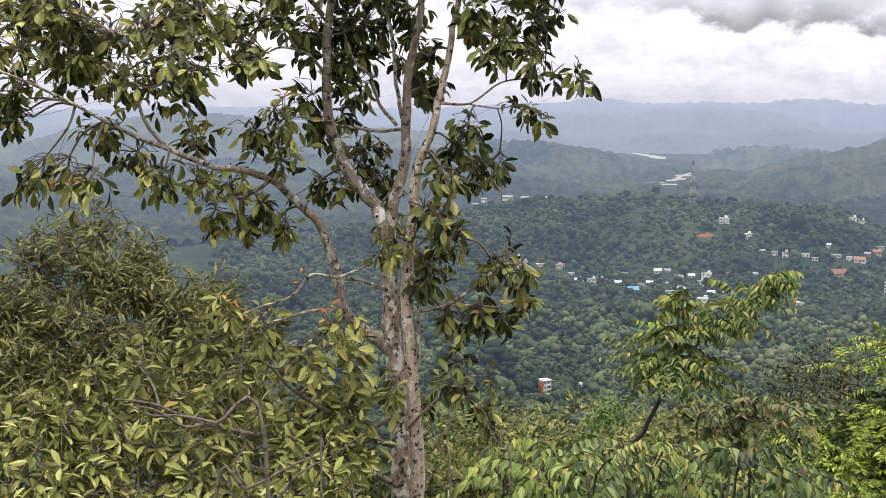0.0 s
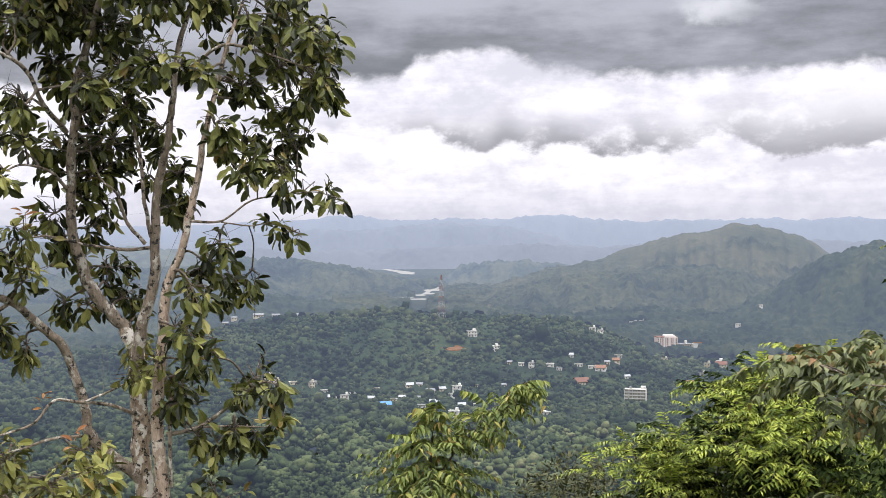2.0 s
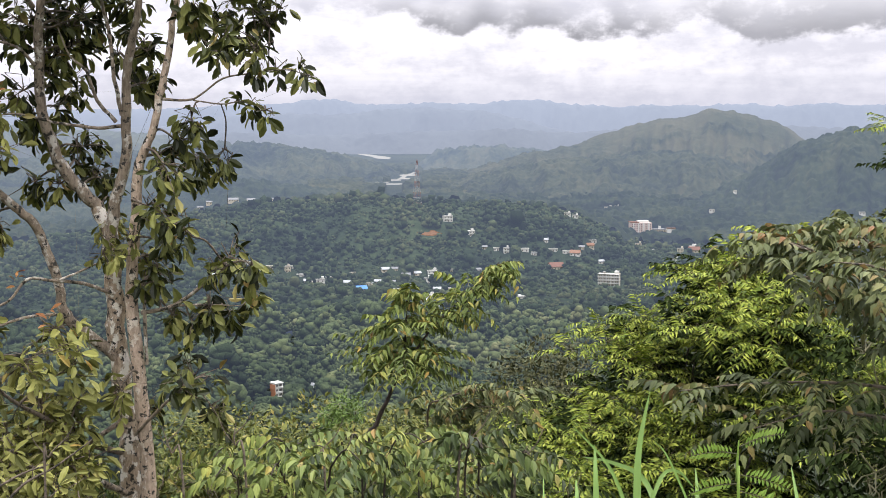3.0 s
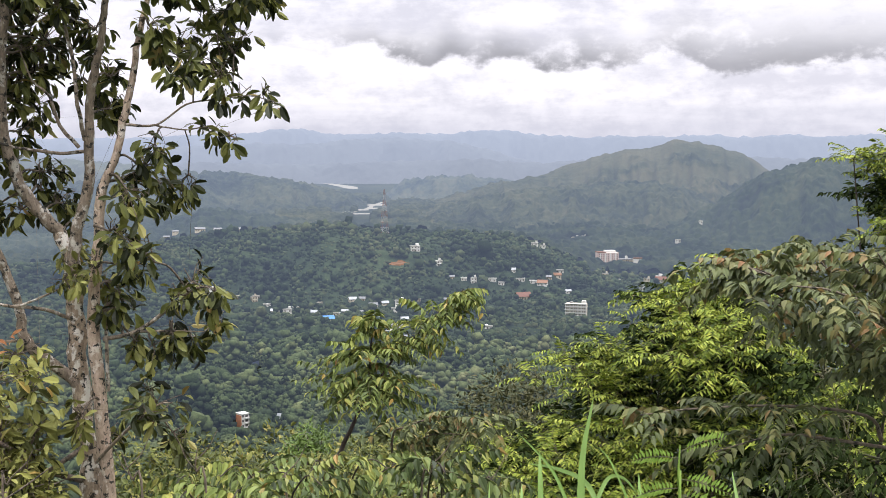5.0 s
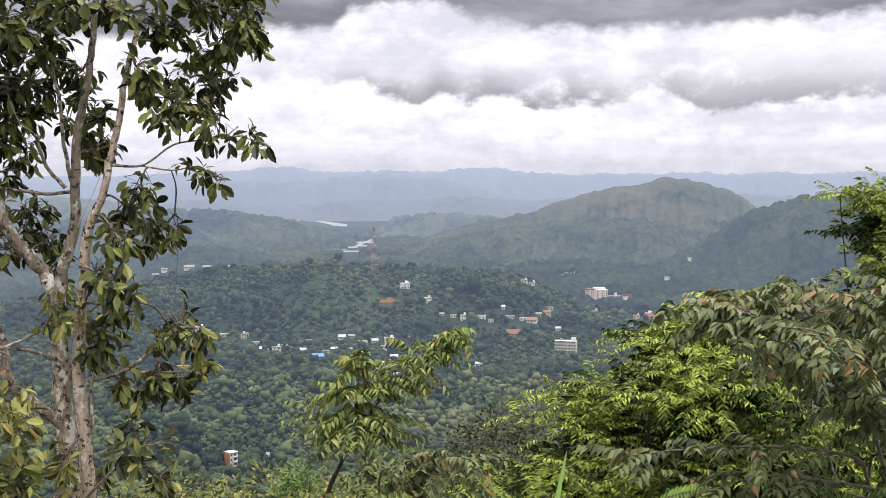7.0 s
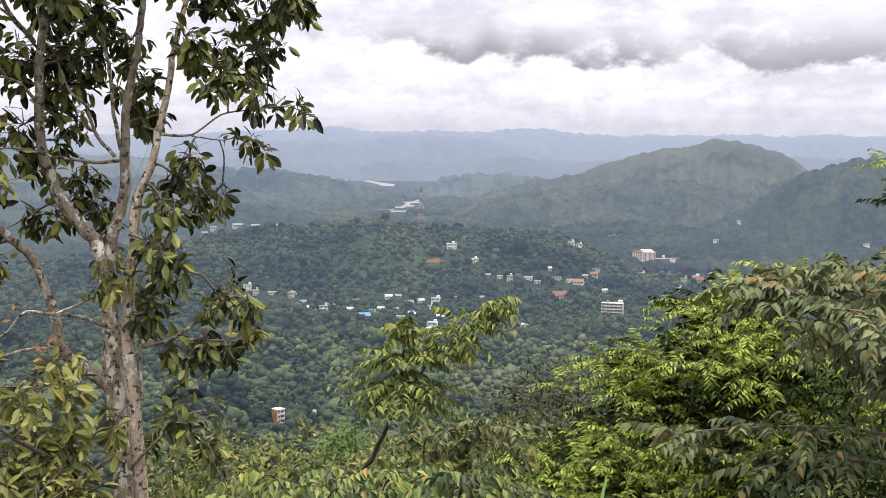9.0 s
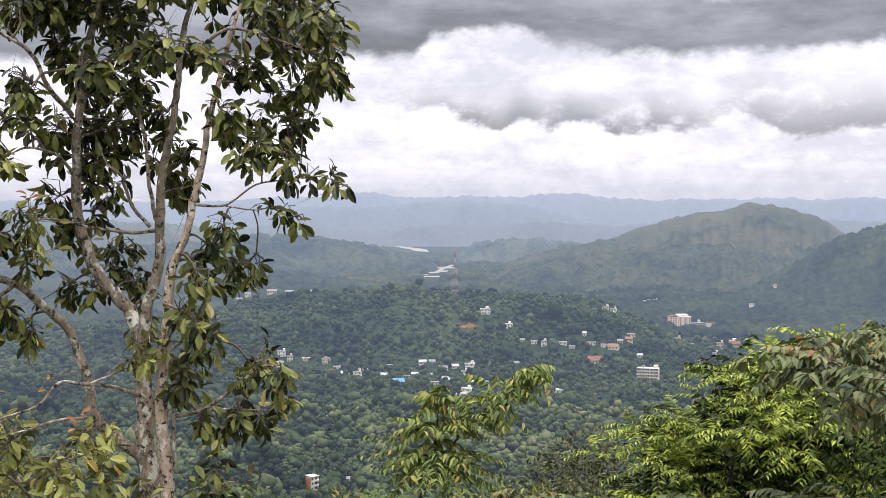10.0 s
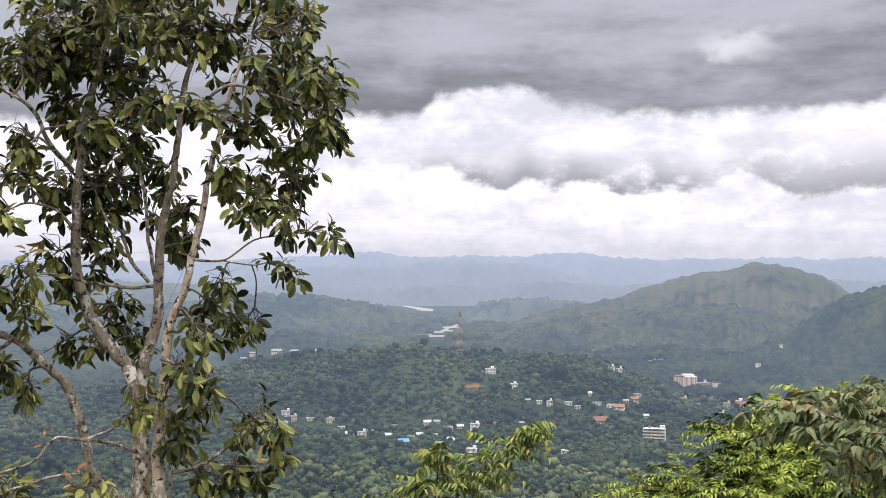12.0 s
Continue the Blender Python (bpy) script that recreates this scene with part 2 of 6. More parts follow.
def leaf_material(name, stops, gloss=0.45, sheer=0.13, sheen=0.34):
    """Leaves that differ from one to the next, blotched, a little see-through to light."""
    m, nt, p, o = material(name)
    oi, ge = nt.nodes.new("ShaderNodeObjectInfo"), nt.nodes.new("ShaderNodeNewGeometry")
    r = calc(nt, "FRACT", calc(nt, "ADD", oi.outputs["Random"], ge.outputs["Random Per Island"]), 0)
    col = ramp(nt, r, stops)
    n = noise_of(nt, 22.0, 3.0)
    col = blend(nt, calc(nt, "MULTIPLY", n, 0.35), col, (0.04, 0.045, 0.012), "MIX")
    nt.links.new(col, p.inputs["Base Color"])
    p.inputs["Roughness"].default_value = gloss
    p.inputs["Specular IOR Level"].default_value = sheen
    t = nt.nodes.new("ShaderNodeBsdfTranslucent")
    nt.links.new(col, t.inputs[0])
    mx = nt.nodes.new("ShaderNodeMixShader")
    mx.inputs[0].default_value = sheer
    nt.links.new(p.outputs[0], mx.inputs[1]), nt.links.new(t.outputs[0], mx.inputs[2]), nt.links.new(mx.outputs[0], o.inputs[0])
    return m


def paint_haze(nt, p, glow, near, far):
    """Haze painted as emission on a distant slope: grows from near to far, each a distance and a strength."""
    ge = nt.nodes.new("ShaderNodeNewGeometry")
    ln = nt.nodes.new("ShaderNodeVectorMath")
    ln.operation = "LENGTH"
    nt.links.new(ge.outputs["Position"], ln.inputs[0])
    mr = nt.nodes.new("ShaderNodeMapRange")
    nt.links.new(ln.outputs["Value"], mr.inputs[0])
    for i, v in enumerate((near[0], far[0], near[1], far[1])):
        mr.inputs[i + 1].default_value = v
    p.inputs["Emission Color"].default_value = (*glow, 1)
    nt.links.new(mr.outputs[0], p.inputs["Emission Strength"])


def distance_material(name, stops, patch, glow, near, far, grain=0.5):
    """Distant wooded or grassy slopes, part of the backdrop, with haze painted into their emission."""
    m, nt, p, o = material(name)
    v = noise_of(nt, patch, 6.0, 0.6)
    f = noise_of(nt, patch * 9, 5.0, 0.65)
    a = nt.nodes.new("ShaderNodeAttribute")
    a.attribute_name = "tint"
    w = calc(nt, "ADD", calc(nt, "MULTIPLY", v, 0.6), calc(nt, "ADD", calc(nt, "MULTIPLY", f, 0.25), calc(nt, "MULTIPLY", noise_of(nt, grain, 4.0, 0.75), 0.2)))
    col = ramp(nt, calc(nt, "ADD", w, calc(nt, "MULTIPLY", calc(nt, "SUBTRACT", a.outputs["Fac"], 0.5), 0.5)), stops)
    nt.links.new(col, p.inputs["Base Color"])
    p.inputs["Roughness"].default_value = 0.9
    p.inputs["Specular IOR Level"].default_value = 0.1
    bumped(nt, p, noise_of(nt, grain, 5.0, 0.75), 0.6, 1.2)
    paint_haze(nt, p, glow, near, far)
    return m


def bark_material(name, dark, pale, lichen, spots=0.5):
    m, nt, p, o = material(name)
    grain = noise_of(nt, 45.0, 6.0, 0.7, stretch=(1, 1, 0.4))
    col = ramp(nt, grain, [(0.3, dark), (0.62, pale)])
    patch = noise_of(nt, 19.0, 4.0, 0.6, stretch=(1, 1, 0.7))
    mask = ramp(nt, patch, [(spots, (0, 0, 0)), (spots + 0.07, (1, 1, 1))])
    col = blend(nt, mask, col, lichen)
    black = noise_of(nt, 26.0, 5.0, 0.65)
    mask2 = ramp(nt, black, [(0.55, (0, 0, 0)), (0.6, (1, 1, 1))])
    col = blend(nt, mask2, col, (0.04, 0.035, 0.028))
    nt.links.new(col, p.inputs["Base Color"])
    p.inputs["Roughness"].default_value = 0.85
    bumped(nt, p, grain, 0.9, 0.012)
    return m


def plain_material(name, colour, rough=0.7, wear=0.25, scale=1.2, metal=0.0):
    """Paint, render or sheet with streaks and grime."""
    m, nt, p, o = material(name)
    n = noise_of(nt, scale, 5.0, 0.65, stretch=(1, 1, 0.4))
    col = blend(nt, calc(nt, "MULTIPLY", n, wear), colour, (0.10, 0.095, 0.085))
    nt.links.new(col, p.inputs["Base Color"])
    p.inputs["Roughness"].default_value, p.inputs["Metallic"].default_value = rough, metal
    bumped(nt, p, n, 0.15, 0.02)
    return m


OLIVE = [(0.0, (0.011, 0.014, 0.005)), (0.35, (0.038, 0.047, 0.014)), (0.6, (0.138, 0.152, 0.038)), (0.85, (0.282, 0.285, 0.078)), (0.96, (0.38, 0.36, 0.12)), (1.0, (0.38, 0.24, 0.08))]
leaf_main = leaf_material("olive_leaf", OLIVE, 0.42, 0.12, 0.26)
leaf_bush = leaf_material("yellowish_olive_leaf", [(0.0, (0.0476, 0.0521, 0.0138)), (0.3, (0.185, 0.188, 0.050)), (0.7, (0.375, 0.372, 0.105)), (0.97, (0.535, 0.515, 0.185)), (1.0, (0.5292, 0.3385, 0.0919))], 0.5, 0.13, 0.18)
leaf_red = leaf_material("orange_young_leaf", [(0.0, (0.40, 0.16, 0.06)), (1.0, (0.52, 0.26, 0.10))])
leaf_sap = leaf_material("sapling_leaflet", [(0.0, (0.0698, 0.0952, 0.0308)), (0.4, (0.1665, 0.2164, 0.0588)), (0.8, (0.3060, 0.3570, 0.0905)), (0.97, (0.4401, 0.4220, 0.1085)), (1.0, (0.4295, 0.2813, 0.0814))], 0.5, 0.13, 0.22)
leaf_rust = leaf_material("grey_green_leaflet", [(0.0, (0.0350, 0.0466, 0.0176)), (0.4, (0.1012, 0.1241, 0.0470)), (0.8, (0.1945, 0.2209, 0.0852)), (0.93, (0.2334, 0.2250, 0.0764)), (1.0, (0.2568, 0.1474, 0.0499))], 0.45, 0.12, 0.26)
leaf_thicket = leaf_material("thicket_leaflet", [(0.0, (0.0258, 0.0405, 0.0140)), (0.4, (0.0816, 0.1188, 0.0348)), (0.8, (0.1762, 0.2288, 0.0627)), (0.95, (0.2836, 0.2904, 0.0767)), (1.0, (0.3265, 0.2024, 0.0558))], 0.45, 0.12, 0.3)
leaf_tip = leaf_material("rusty_young_leaflet", [(0.0, (0.14, 0.17, 0.06)), (0.5, (0.21, 0.20, 0.07)), (0.8, (0.26, 0.17, 0.06)), (1.0, (0.28, 0.13, 0.05))])
leaf_bright = leaf_material("bright_green_leaflet", [(0.0, (0.044, 0.077, 0.011)), (0.3, (0.170, 0.234, 0.028)), (0.65, (0.338, 0.404, 0.056)), (1.0, (0.484, 0.522, 0.094))], 0.5, 0.16, 0.2)
# near-black leaf colour that stands in for shade inside the shrubs
leaf_shade = leaf_material("shade_green_leaflet", [(0.0, (0.010, 0.018, 0.006)), (0.6, (0.020, 0.034, 0.010)), (1.0, (0.05, 0.075, 0.018))], 0.8, 0.04, 0.05)
leaf_brown = leaf_material("brown_green_needle_leaf", [(0.0, (0.0819, 0.0818, 0.0227)), (0.6, (0.1734, 0.1676, 0.0455)), (1.0, (0.2987, 0.2693, 0.0910))])
leaf_scrub = leaf_material("scrub_leaf", [(0.0, (0.0439, 0.0567, 0.0155)), (0.4, (0.1098, 0.1271, 0.0293)), (0.8, (0.2086, 0.2150, 0.0499)), (1.0, (0.3184, 0.2639, 0.0774))], 0.5, 0.1, 0.15)
leaf_gold = leaf_material("yellow_tipped_leaflet", [(0.0, (0.1339, 0.1995, 0.0513)), (0.55, (0.2590, 0.3135, 0.0812)), (0.9, (0.3751, 0.3610, 0.0940)), (1.0, (0.3751, 0.2375, 0.0769))])
grass_mat = leaf_material("grass_blade_green", [(0.0, (0.26, 0.42, 0.10)), (1.0, (0.36, 0.54, 0.17))], 0.4, 0.35)
bark_pale = bark_material("pale_lichened_bark", (0.17, 0.12, 0.08), (0.54, 0.42, 0.30), (0.84, 0.79, 0.70), 0.51)
bark_limb = bark_material("grey_brown_limb_bark", (0.13, 0.098, 0.07), (0.36, 0.285, 0.21), (0.62, 0.57, 0.49), 0.55)
bark_pink = bark_material("smooth_brown_bark", (0.32, 0.225, 0.16), (0.66, 0.51, 0.385), (0.80, 0.71, 0.60), 0.57)
bark_brown = bark_material("brown_twig_bark", (0.10, 0.075, 0.055), (0.20, 0.155, 0.115), (0.32, 0.28, 0.23), 0.66)
bark_dark = bark_material("dark_stem_bark", (0.03, 0.022, 0.018), (0.07, 0.05, 0.04), (0.14, 0.12, 0.10), 0.66)
soil = plain_material("forest_floor", (0.028, 0.042, 0.020), 0.95, 0.4, 0.3)
red_soil = plain_material("bare_red_earth", (0.16, 0.08, 0.048), 0.95, 0.35, 0.2)
stalk_green = plain_material("green_brown_stalk", (0.12, 0.11, 0.045), 0.6, 0.2, 30.0)
soil.node_tree.nodes["Principled BSDF"].inputs["Specular IOR Level"].default_value = 0.05

# ---------------------------------------------------------------- the land
FALL = [(0, 0), (2, 0), (5, -1.7), (8, -3.4), (15, -7), (30, -14), (60, -27), (120, -52), (250, -96), (450, -146), (600, -166), (900, -172),
        (1300, -170), (1900, -168), (2350, -150), (2500, -146), (3130, -146), (3420, -127), (4150, -127), (5000, -122)]
HILL_CREST = [(-40, -6.6), (-22, -6.2), (-16, -5.6), (-9.7, -4.86), (-7.4, -4.38), (-5.4, -4.14), (-2.8, -3.95), (-0.2, -3.82), (2.45, -4.03), (5, -4.09),
              (7.7, -4.26), (9.5, -4.62), (11.2, -5.5), (12.2, -6.4), (16, -6.6), (40, -6.6)]


def ridge(r, b, crest, r0, front, back, tree):
    """The height above the eye's datum of a ridge whose crest follows bearings and elevations at a distance r0."""
    cb, ce = zip(*crest)
    rc = r0 * (1 + 0.05 * (fbm(b * 0.35, b * 0 + r0, 5, 3) - 0.5))
    top = EYE_H + rc * np.tan(np.radians(np.interp(b, cb, ce))) - tree
    t = np.where(r < rc, (rc - r) / front, (r - rc) / back)
    return top, np.where(t < 1, 0.5 + 0.5 * np.cos(np.pi * np.clip(t, 0, 1)), 0)


def floor_z(r, b):
    fr, fz = zip(*FALL)
    z = np.interp(r, fr, fz)
    z = z + np.clip((r - 20) / 200, 0, 1) * np.clip((2500 - r) / 400, 0.04, 1) * (fbm(r * 0.012, b * 0.25, 9, 4) - 0.5) * 9
    ahead = np.clip((np.cos(np.radians(b)) + 0.25) / 0.6, 0, 1)
    return z * ahead * ahead * (3 - 2 * ahead)


def land_z(r, b):
    """The ground: a hilltop lookout, a steep fall, the valley floor and the wooded hill in its middle."""
    r, b = np.asarray(r, float), np.asarray(b, float)
    z = floor_z(r, b)
    top, s = ridge(r, b, HILL_CREST, 1500, 260, 380, 9)
    s = s * np.clip((34 - np.abs(b)) / 8, 0, 1)
    gully = (fbm(b * 1.1 + r * 0.002, r * 0.004, 21, 3) - 0.5) * 22 * s * (1 - s) * 4 * 0.5
    return z + np.maximum(top - z, 0) * s + gully


def spots(x, y, cell, seed):
    """Scattered points, one to a cell: the distance to the nearest in cells, and two random numbers of that point."""
    gx, gy = np.floor(x / cell), np.floor(y / cell)
    best = np.full(np.shape(x), 9.0)
    ra, rb = np.zeros_like(best), np.zeros_like(best)
    for i in (-1, 0, 1):
        for j in (-1, 0, 1):
            cx, cy = gx + i, gy + j
            h = [np.sin(cx * k1 + cy * k2 + seed) * 43758.5453 for k1, k2 in ((127.1, 311.7), (269.5, 183.3), (419.2, 371.9), (83.7, 57.3))]
            h = [q - np.floor(q) for q in h]
            d = np.hypot(cx + 0.1 + 0.8 * h[0] - x / cell, cy + 0.1 + 0.8 * h[1] - y / cell)
            nearer = d < best
            best, ra, rb = np.where(nearer, d, best), np.where(nearer, h[2], ra), np.where(nearer, h[3], rb)
    return best, ra, rb


def canopy(x, y, size, tall, seed):
    """The top of a closed forest: domed crowns of many heights, lumpy with smaller boughs; and each crown's tint, with
    lit tops and shaded gaps painted in.
    """
    wx, wy = x + size * 0.5 * (fbm(x / size, y / size, seed + 1, 2) - 0.5), y + size * 0.5 * (fbm(x / size, y / size, seed + 2, 2) - 0.5)
    d, ra, rb = spots(wx, wy, size, seed)
    e, rc, _ = spots(wx, wy, size * 0.36, seed + 5)
    dome = np.sqrt(np.clip(1 - (d / 0.86) ** 2, 0, 1))
    h = tall * (0.35 + 0.9 * ra * ra + 0.25 * fbm(x / 50, y / 50, seed + 7, 2)) * (0.25 + 0.75 * dome) + size * 0.2 * np.sqrt(np.clip(1 - (e / 0.9) ** 2, 0, 1)) * (0.4 + 0.6 * rc)
    # random tint per crown; the dome term paints tops lit and gaps shaded
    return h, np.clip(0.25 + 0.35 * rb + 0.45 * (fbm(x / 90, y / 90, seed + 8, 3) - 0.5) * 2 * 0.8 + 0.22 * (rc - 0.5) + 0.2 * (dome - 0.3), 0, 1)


def grid_mesh(name, rs, bs, height, shades=None):
    """A sheet over rings of distance and bearings."""
    R, B = np.meshgrid(rs, bs, indexing="ij")
    a = np.radians(B)
    z = height(R, B)
    v = np.stack([R * np.sin(a), R * np.cos(a), z], -1).reshape(-1, 3)
    n, k = len(rs), len(bs)
    i, j = np.meshgrid(np.arange(n - 1), np.arange(k - 1), indexing="ij")
    q = i * k + j
    f = np.stack([q, q + 1, q + k + 1, q + k], -1).reshape(-1, 4)
    s = Soup()
    s.add(v[None], f[:, ::-1])
    if shades is not None:
        s.tints = [shades(R, B)[:-1, :-1].ravel()]
    else:
        s.tints = [np.full(len(f), 0.5)]
    return s.mesh(name, smooth=True)


# far slopes, each one with more haze painted into its emission than the last
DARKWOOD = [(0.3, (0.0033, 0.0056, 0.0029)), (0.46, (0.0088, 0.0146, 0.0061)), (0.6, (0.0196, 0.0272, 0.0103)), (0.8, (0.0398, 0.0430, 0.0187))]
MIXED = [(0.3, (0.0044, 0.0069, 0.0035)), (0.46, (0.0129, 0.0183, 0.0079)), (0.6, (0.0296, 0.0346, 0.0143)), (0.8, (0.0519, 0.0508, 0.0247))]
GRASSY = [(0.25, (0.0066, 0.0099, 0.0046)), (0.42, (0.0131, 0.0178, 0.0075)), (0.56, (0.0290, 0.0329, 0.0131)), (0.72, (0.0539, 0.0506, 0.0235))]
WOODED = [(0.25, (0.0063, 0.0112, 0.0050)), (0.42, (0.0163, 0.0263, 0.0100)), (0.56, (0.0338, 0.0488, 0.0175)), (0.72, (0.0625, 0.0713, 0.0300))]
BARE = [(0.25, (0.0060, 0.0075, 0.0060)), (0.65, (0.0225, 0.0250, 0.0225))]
# emission colours of the painted haze
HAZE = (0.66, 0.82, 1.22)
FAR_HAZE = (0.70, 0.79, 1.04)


rings = np.r_[0.0, 0.4, np.geomspace(1.0, 500, 60), np.arange(520, 1900, 12), np.geomspace(1900, 4990, 40)]
spokes = np.r_[np.arange(-180, -40, 10.0), np.arange(-40, 40, 0.5), np.arange(40, 181, 10.0)]
ground = tagged(place("ground", grid_mesh("ground", rings, spokes, land_z), soil), "steep dark forest floor falling to a valley", "ground", kind="structure")
# the far floor glows with painted haze as well
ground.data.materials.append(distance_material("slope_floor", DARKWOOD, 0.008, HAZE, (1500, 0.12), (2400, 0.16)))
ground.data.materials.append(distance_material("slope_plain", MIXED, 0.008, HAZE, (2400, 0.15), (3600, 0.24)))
far_ring, plain_ring = (int(np.searchsorted(rings, q)) for q in (950, 2400))
for i, face in enumerate(ground.data.polygons):
    if i // (len(spokes) - 1) >= far_ring:
        face.material_index = 2 if i // (len(spokes) - 1) >= plain_ring else 1

def hillside(name, label, crest, r0, front, back, lo, hi, mat, tree=8.0, crowns=11.0, spurs=40.0, da=0.08, dr=5.0, seed=0, bare=None):
    """A ridge under woods: crowns is the width of a crown; bare gives, by bearing, where the woods thin out to grass."""
    def trees(r, b):
        x, y = r * np.sin(np.radians(b)), r * np.cos(np.radians(b))
        h, tint = canopy(x, y, crowns, crowns * 0.75, seed)
        if bare is not None:
            up = np.clip((ridge(r, b, crest, r0, front, back, tree)[1] - 0.42) / 0.3 + (fbm(x / 70, y / 70, seed + 60, 3) - 0.55) * 3.5, 0, 1) * np.interp(b, *zip(*bare))
            h, tint = h * (1 - up) + (fbm(x / 12, y / 12, seed, 2) - 0.5) * 3, tint * (1 - up) + up * (0.75 + 0.5 * (fbm(b * 1.3, r * 0.004, seed + 9, 3) - 0.5))
        return h, tint

    def height(r, b):
        base = floor_z(r, b) - 6
        top, s = ridge(r, b, crest, r0, front, back, tree)
        edge = np.clip((b - lo) / 3, 0, 1) * np.clip((hi - b) / 3, 0, 1)
        z = base + np.maximum(top - base, 0) * s
        z = z + (fbm(b * 3.1, r * 0.004, seed + 71, 4) - 0.5) * (9 if tree else 3) * r0 / 2500 * s
        gully = np.abs(fbm(b * 0.8 * r0 / 2500 + seed + r * 0.0006, r * 0.0016, seed + 31, 3) - 0.5) * 2 - 0.35
        z = z + gully * spurs * s * (1 - s * s) * 1.5
        z = z + (fbm(b * 2.4 * r0 / 2500 + seed, r * 0.003, seed + 51, 3) - 0.5) * spurs * 0.4 * s * (1 - s * s) * 2
        if bare is not None:
            z = z - (1 - np.abs(fbm(b * 1.9 + r * 0.0012 + seed, r * 0.002, seed + 81, 3) - 0.5) * 5) * 7 * s * np.sqrt(np.clip(1 - s, 0, 1))
        z = z + (trees(r, b)[0] - crowns * 0.45) * (s > 0.004)
        return z * edge + (1 - edge) * (base - 40)

    rs = np.r_[np.arange(r0 - front, r0 * 1.035, dr), r0 * 1.035 + np.array((25, 60, 110, 170))]
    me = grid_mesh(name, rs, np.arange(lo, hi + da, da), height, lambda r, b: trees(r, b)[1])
    return tagged(place(name, me, mat), label, "hillside", kind="structure"), height


LOW_LEFT = [(-40, -3.6), (-29.2, -3.1), (-26.8, -3.2), (-22, -4.0), (-16, -4.1), (-9.7, -3.59), (-8, -3.35), (-5.9, -2.84), (-3.8, -3.06), (-1.5, -3.51), (1.5, -4.3)]
MID_LEFT = [(-34, -2.4), (-22, -2.2), (-14, -1.75), (-9.7, -1.54), (-7.2, -1.23), (-4.9, -1.29), (-2.8, -1.6), (-0.7, -1.94), (0.9, -2.33), (1.8, -2.95), (3, -3.6)]
LEFT_FAR = [(-40, -1.6), (-29.1, -1.44), (-27.7, -1.21), (-26.3, -0.77), (-24.3, -0.35), (-21.8, 0.02), (-19.3, -0.11), (-16, -0.5), (-10, -0.9), (-6, -1.5)]
LOW_MID = [(0, -3.2), (1.4, -2.59), (2.4, -1.81), (4, -1.54), (5.9, -1.48), (7.7, -1.7), (12, -2.2)]
PEAK = [(0, -3.9), (1.9, -3.3), (3.2, -3.11), (5.1, -2.32), (6.6, -1.92), (9.2, -1.36), (10.5, -0.9), (11.8, -0.42), (13.1, -0.1), (14.3, -0.03), (15.3, 0.31), (15.9, 0.3),
        (17, 0.1), (18, -0.16), (18.8, -0.52), (19.5, -1.0), (21, -2.0), (24, -2.6)]
PEAK_FRONT = [(0, -4.2), (3, -3.37), (5.1, -2.71), (7.7, -2.1), (10.3, -1.95), (12.8, -1.68), (14.6, -1.7), (16.1, -2.05), (17.3, -2.7), (19, -3.4), (22, -4.2)]
RIGHT = [(11, -4.3), (13, -4.1), (15.5, -3.47), (17.3, -2.55), (19.3, -1.26), (20.5, -0.93), (21.7, -0.58), (22.9, -0.45), (24.5, -0.28), (28, 0.1), (40, 0.3)]
FAR_A = [(-40, 0.1), (-29, 0.03), (-26, 0.13), (-19.3, 0.28), (-13, 0.2), (-9.7, 0.21), (-6.7, 0.4), (-3.8, 0.49), (-1.8, 0.68), (-0.2, 0.39), (1.4, 0.42), (3.2, 0.46), (5.1, 0.38),
         (5.9, 0.56), (7.7, 0.58), (9.2, 0.36), (11.5, 0.23), (12.8, 0.34), (14.6, 0.26), (16.6, 0.37), (19, 0.22), (20.2, 0.37), (21.8, 0.27), (26, 0.4), (40, 0.3)]
FAR_B = [(-40, -0.6), (-29, -0.5), (-18, -0.4), (-9.7, -0.6), (-7.5, -0.2), (-3.8, 0.02), (-1.8, -0.11), (0.3, 0.16), (2.4, 0.24), (5.1, 0.09), (6.6, -0.22), (8.7, -0.8), (10.3, -1.1), (16, -1.0), (40, -1.0)]
FAR_C = [(-40, -1.0), (-12, -1.1), (-6, -0.9), (-2, -1.0), (2, -0.85), (6, -0.75), (9, -0.95), (13, -0.7), (18, -0.6), (22, -0.8), (40, -0.9)]

# pairs of distance and emission strength set each slope's painted haze
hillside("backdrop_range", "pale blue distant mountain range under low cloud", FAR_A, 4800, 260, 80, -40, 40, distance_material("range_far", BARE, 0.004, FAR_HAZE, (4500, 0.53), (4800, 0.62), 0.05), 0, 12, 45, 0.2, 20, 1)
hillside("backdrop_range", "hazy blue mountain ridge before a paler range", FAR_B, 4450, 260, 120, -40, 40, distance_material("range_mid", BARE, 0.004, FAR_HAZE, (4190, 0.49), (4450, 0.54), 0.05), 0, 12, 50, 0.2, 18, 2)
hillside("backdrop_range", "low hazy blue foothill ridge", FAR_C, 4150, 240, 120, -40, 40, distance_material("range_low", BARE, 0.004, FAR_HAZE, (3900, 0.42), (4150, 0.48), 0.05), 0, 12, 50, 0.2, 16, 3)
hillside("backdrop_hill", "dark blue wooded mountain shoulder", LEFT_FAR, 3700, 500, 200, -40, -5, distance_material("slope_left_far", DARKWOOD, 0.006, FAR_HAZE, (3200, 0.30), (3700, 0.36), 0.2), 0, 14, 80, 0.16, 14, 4)
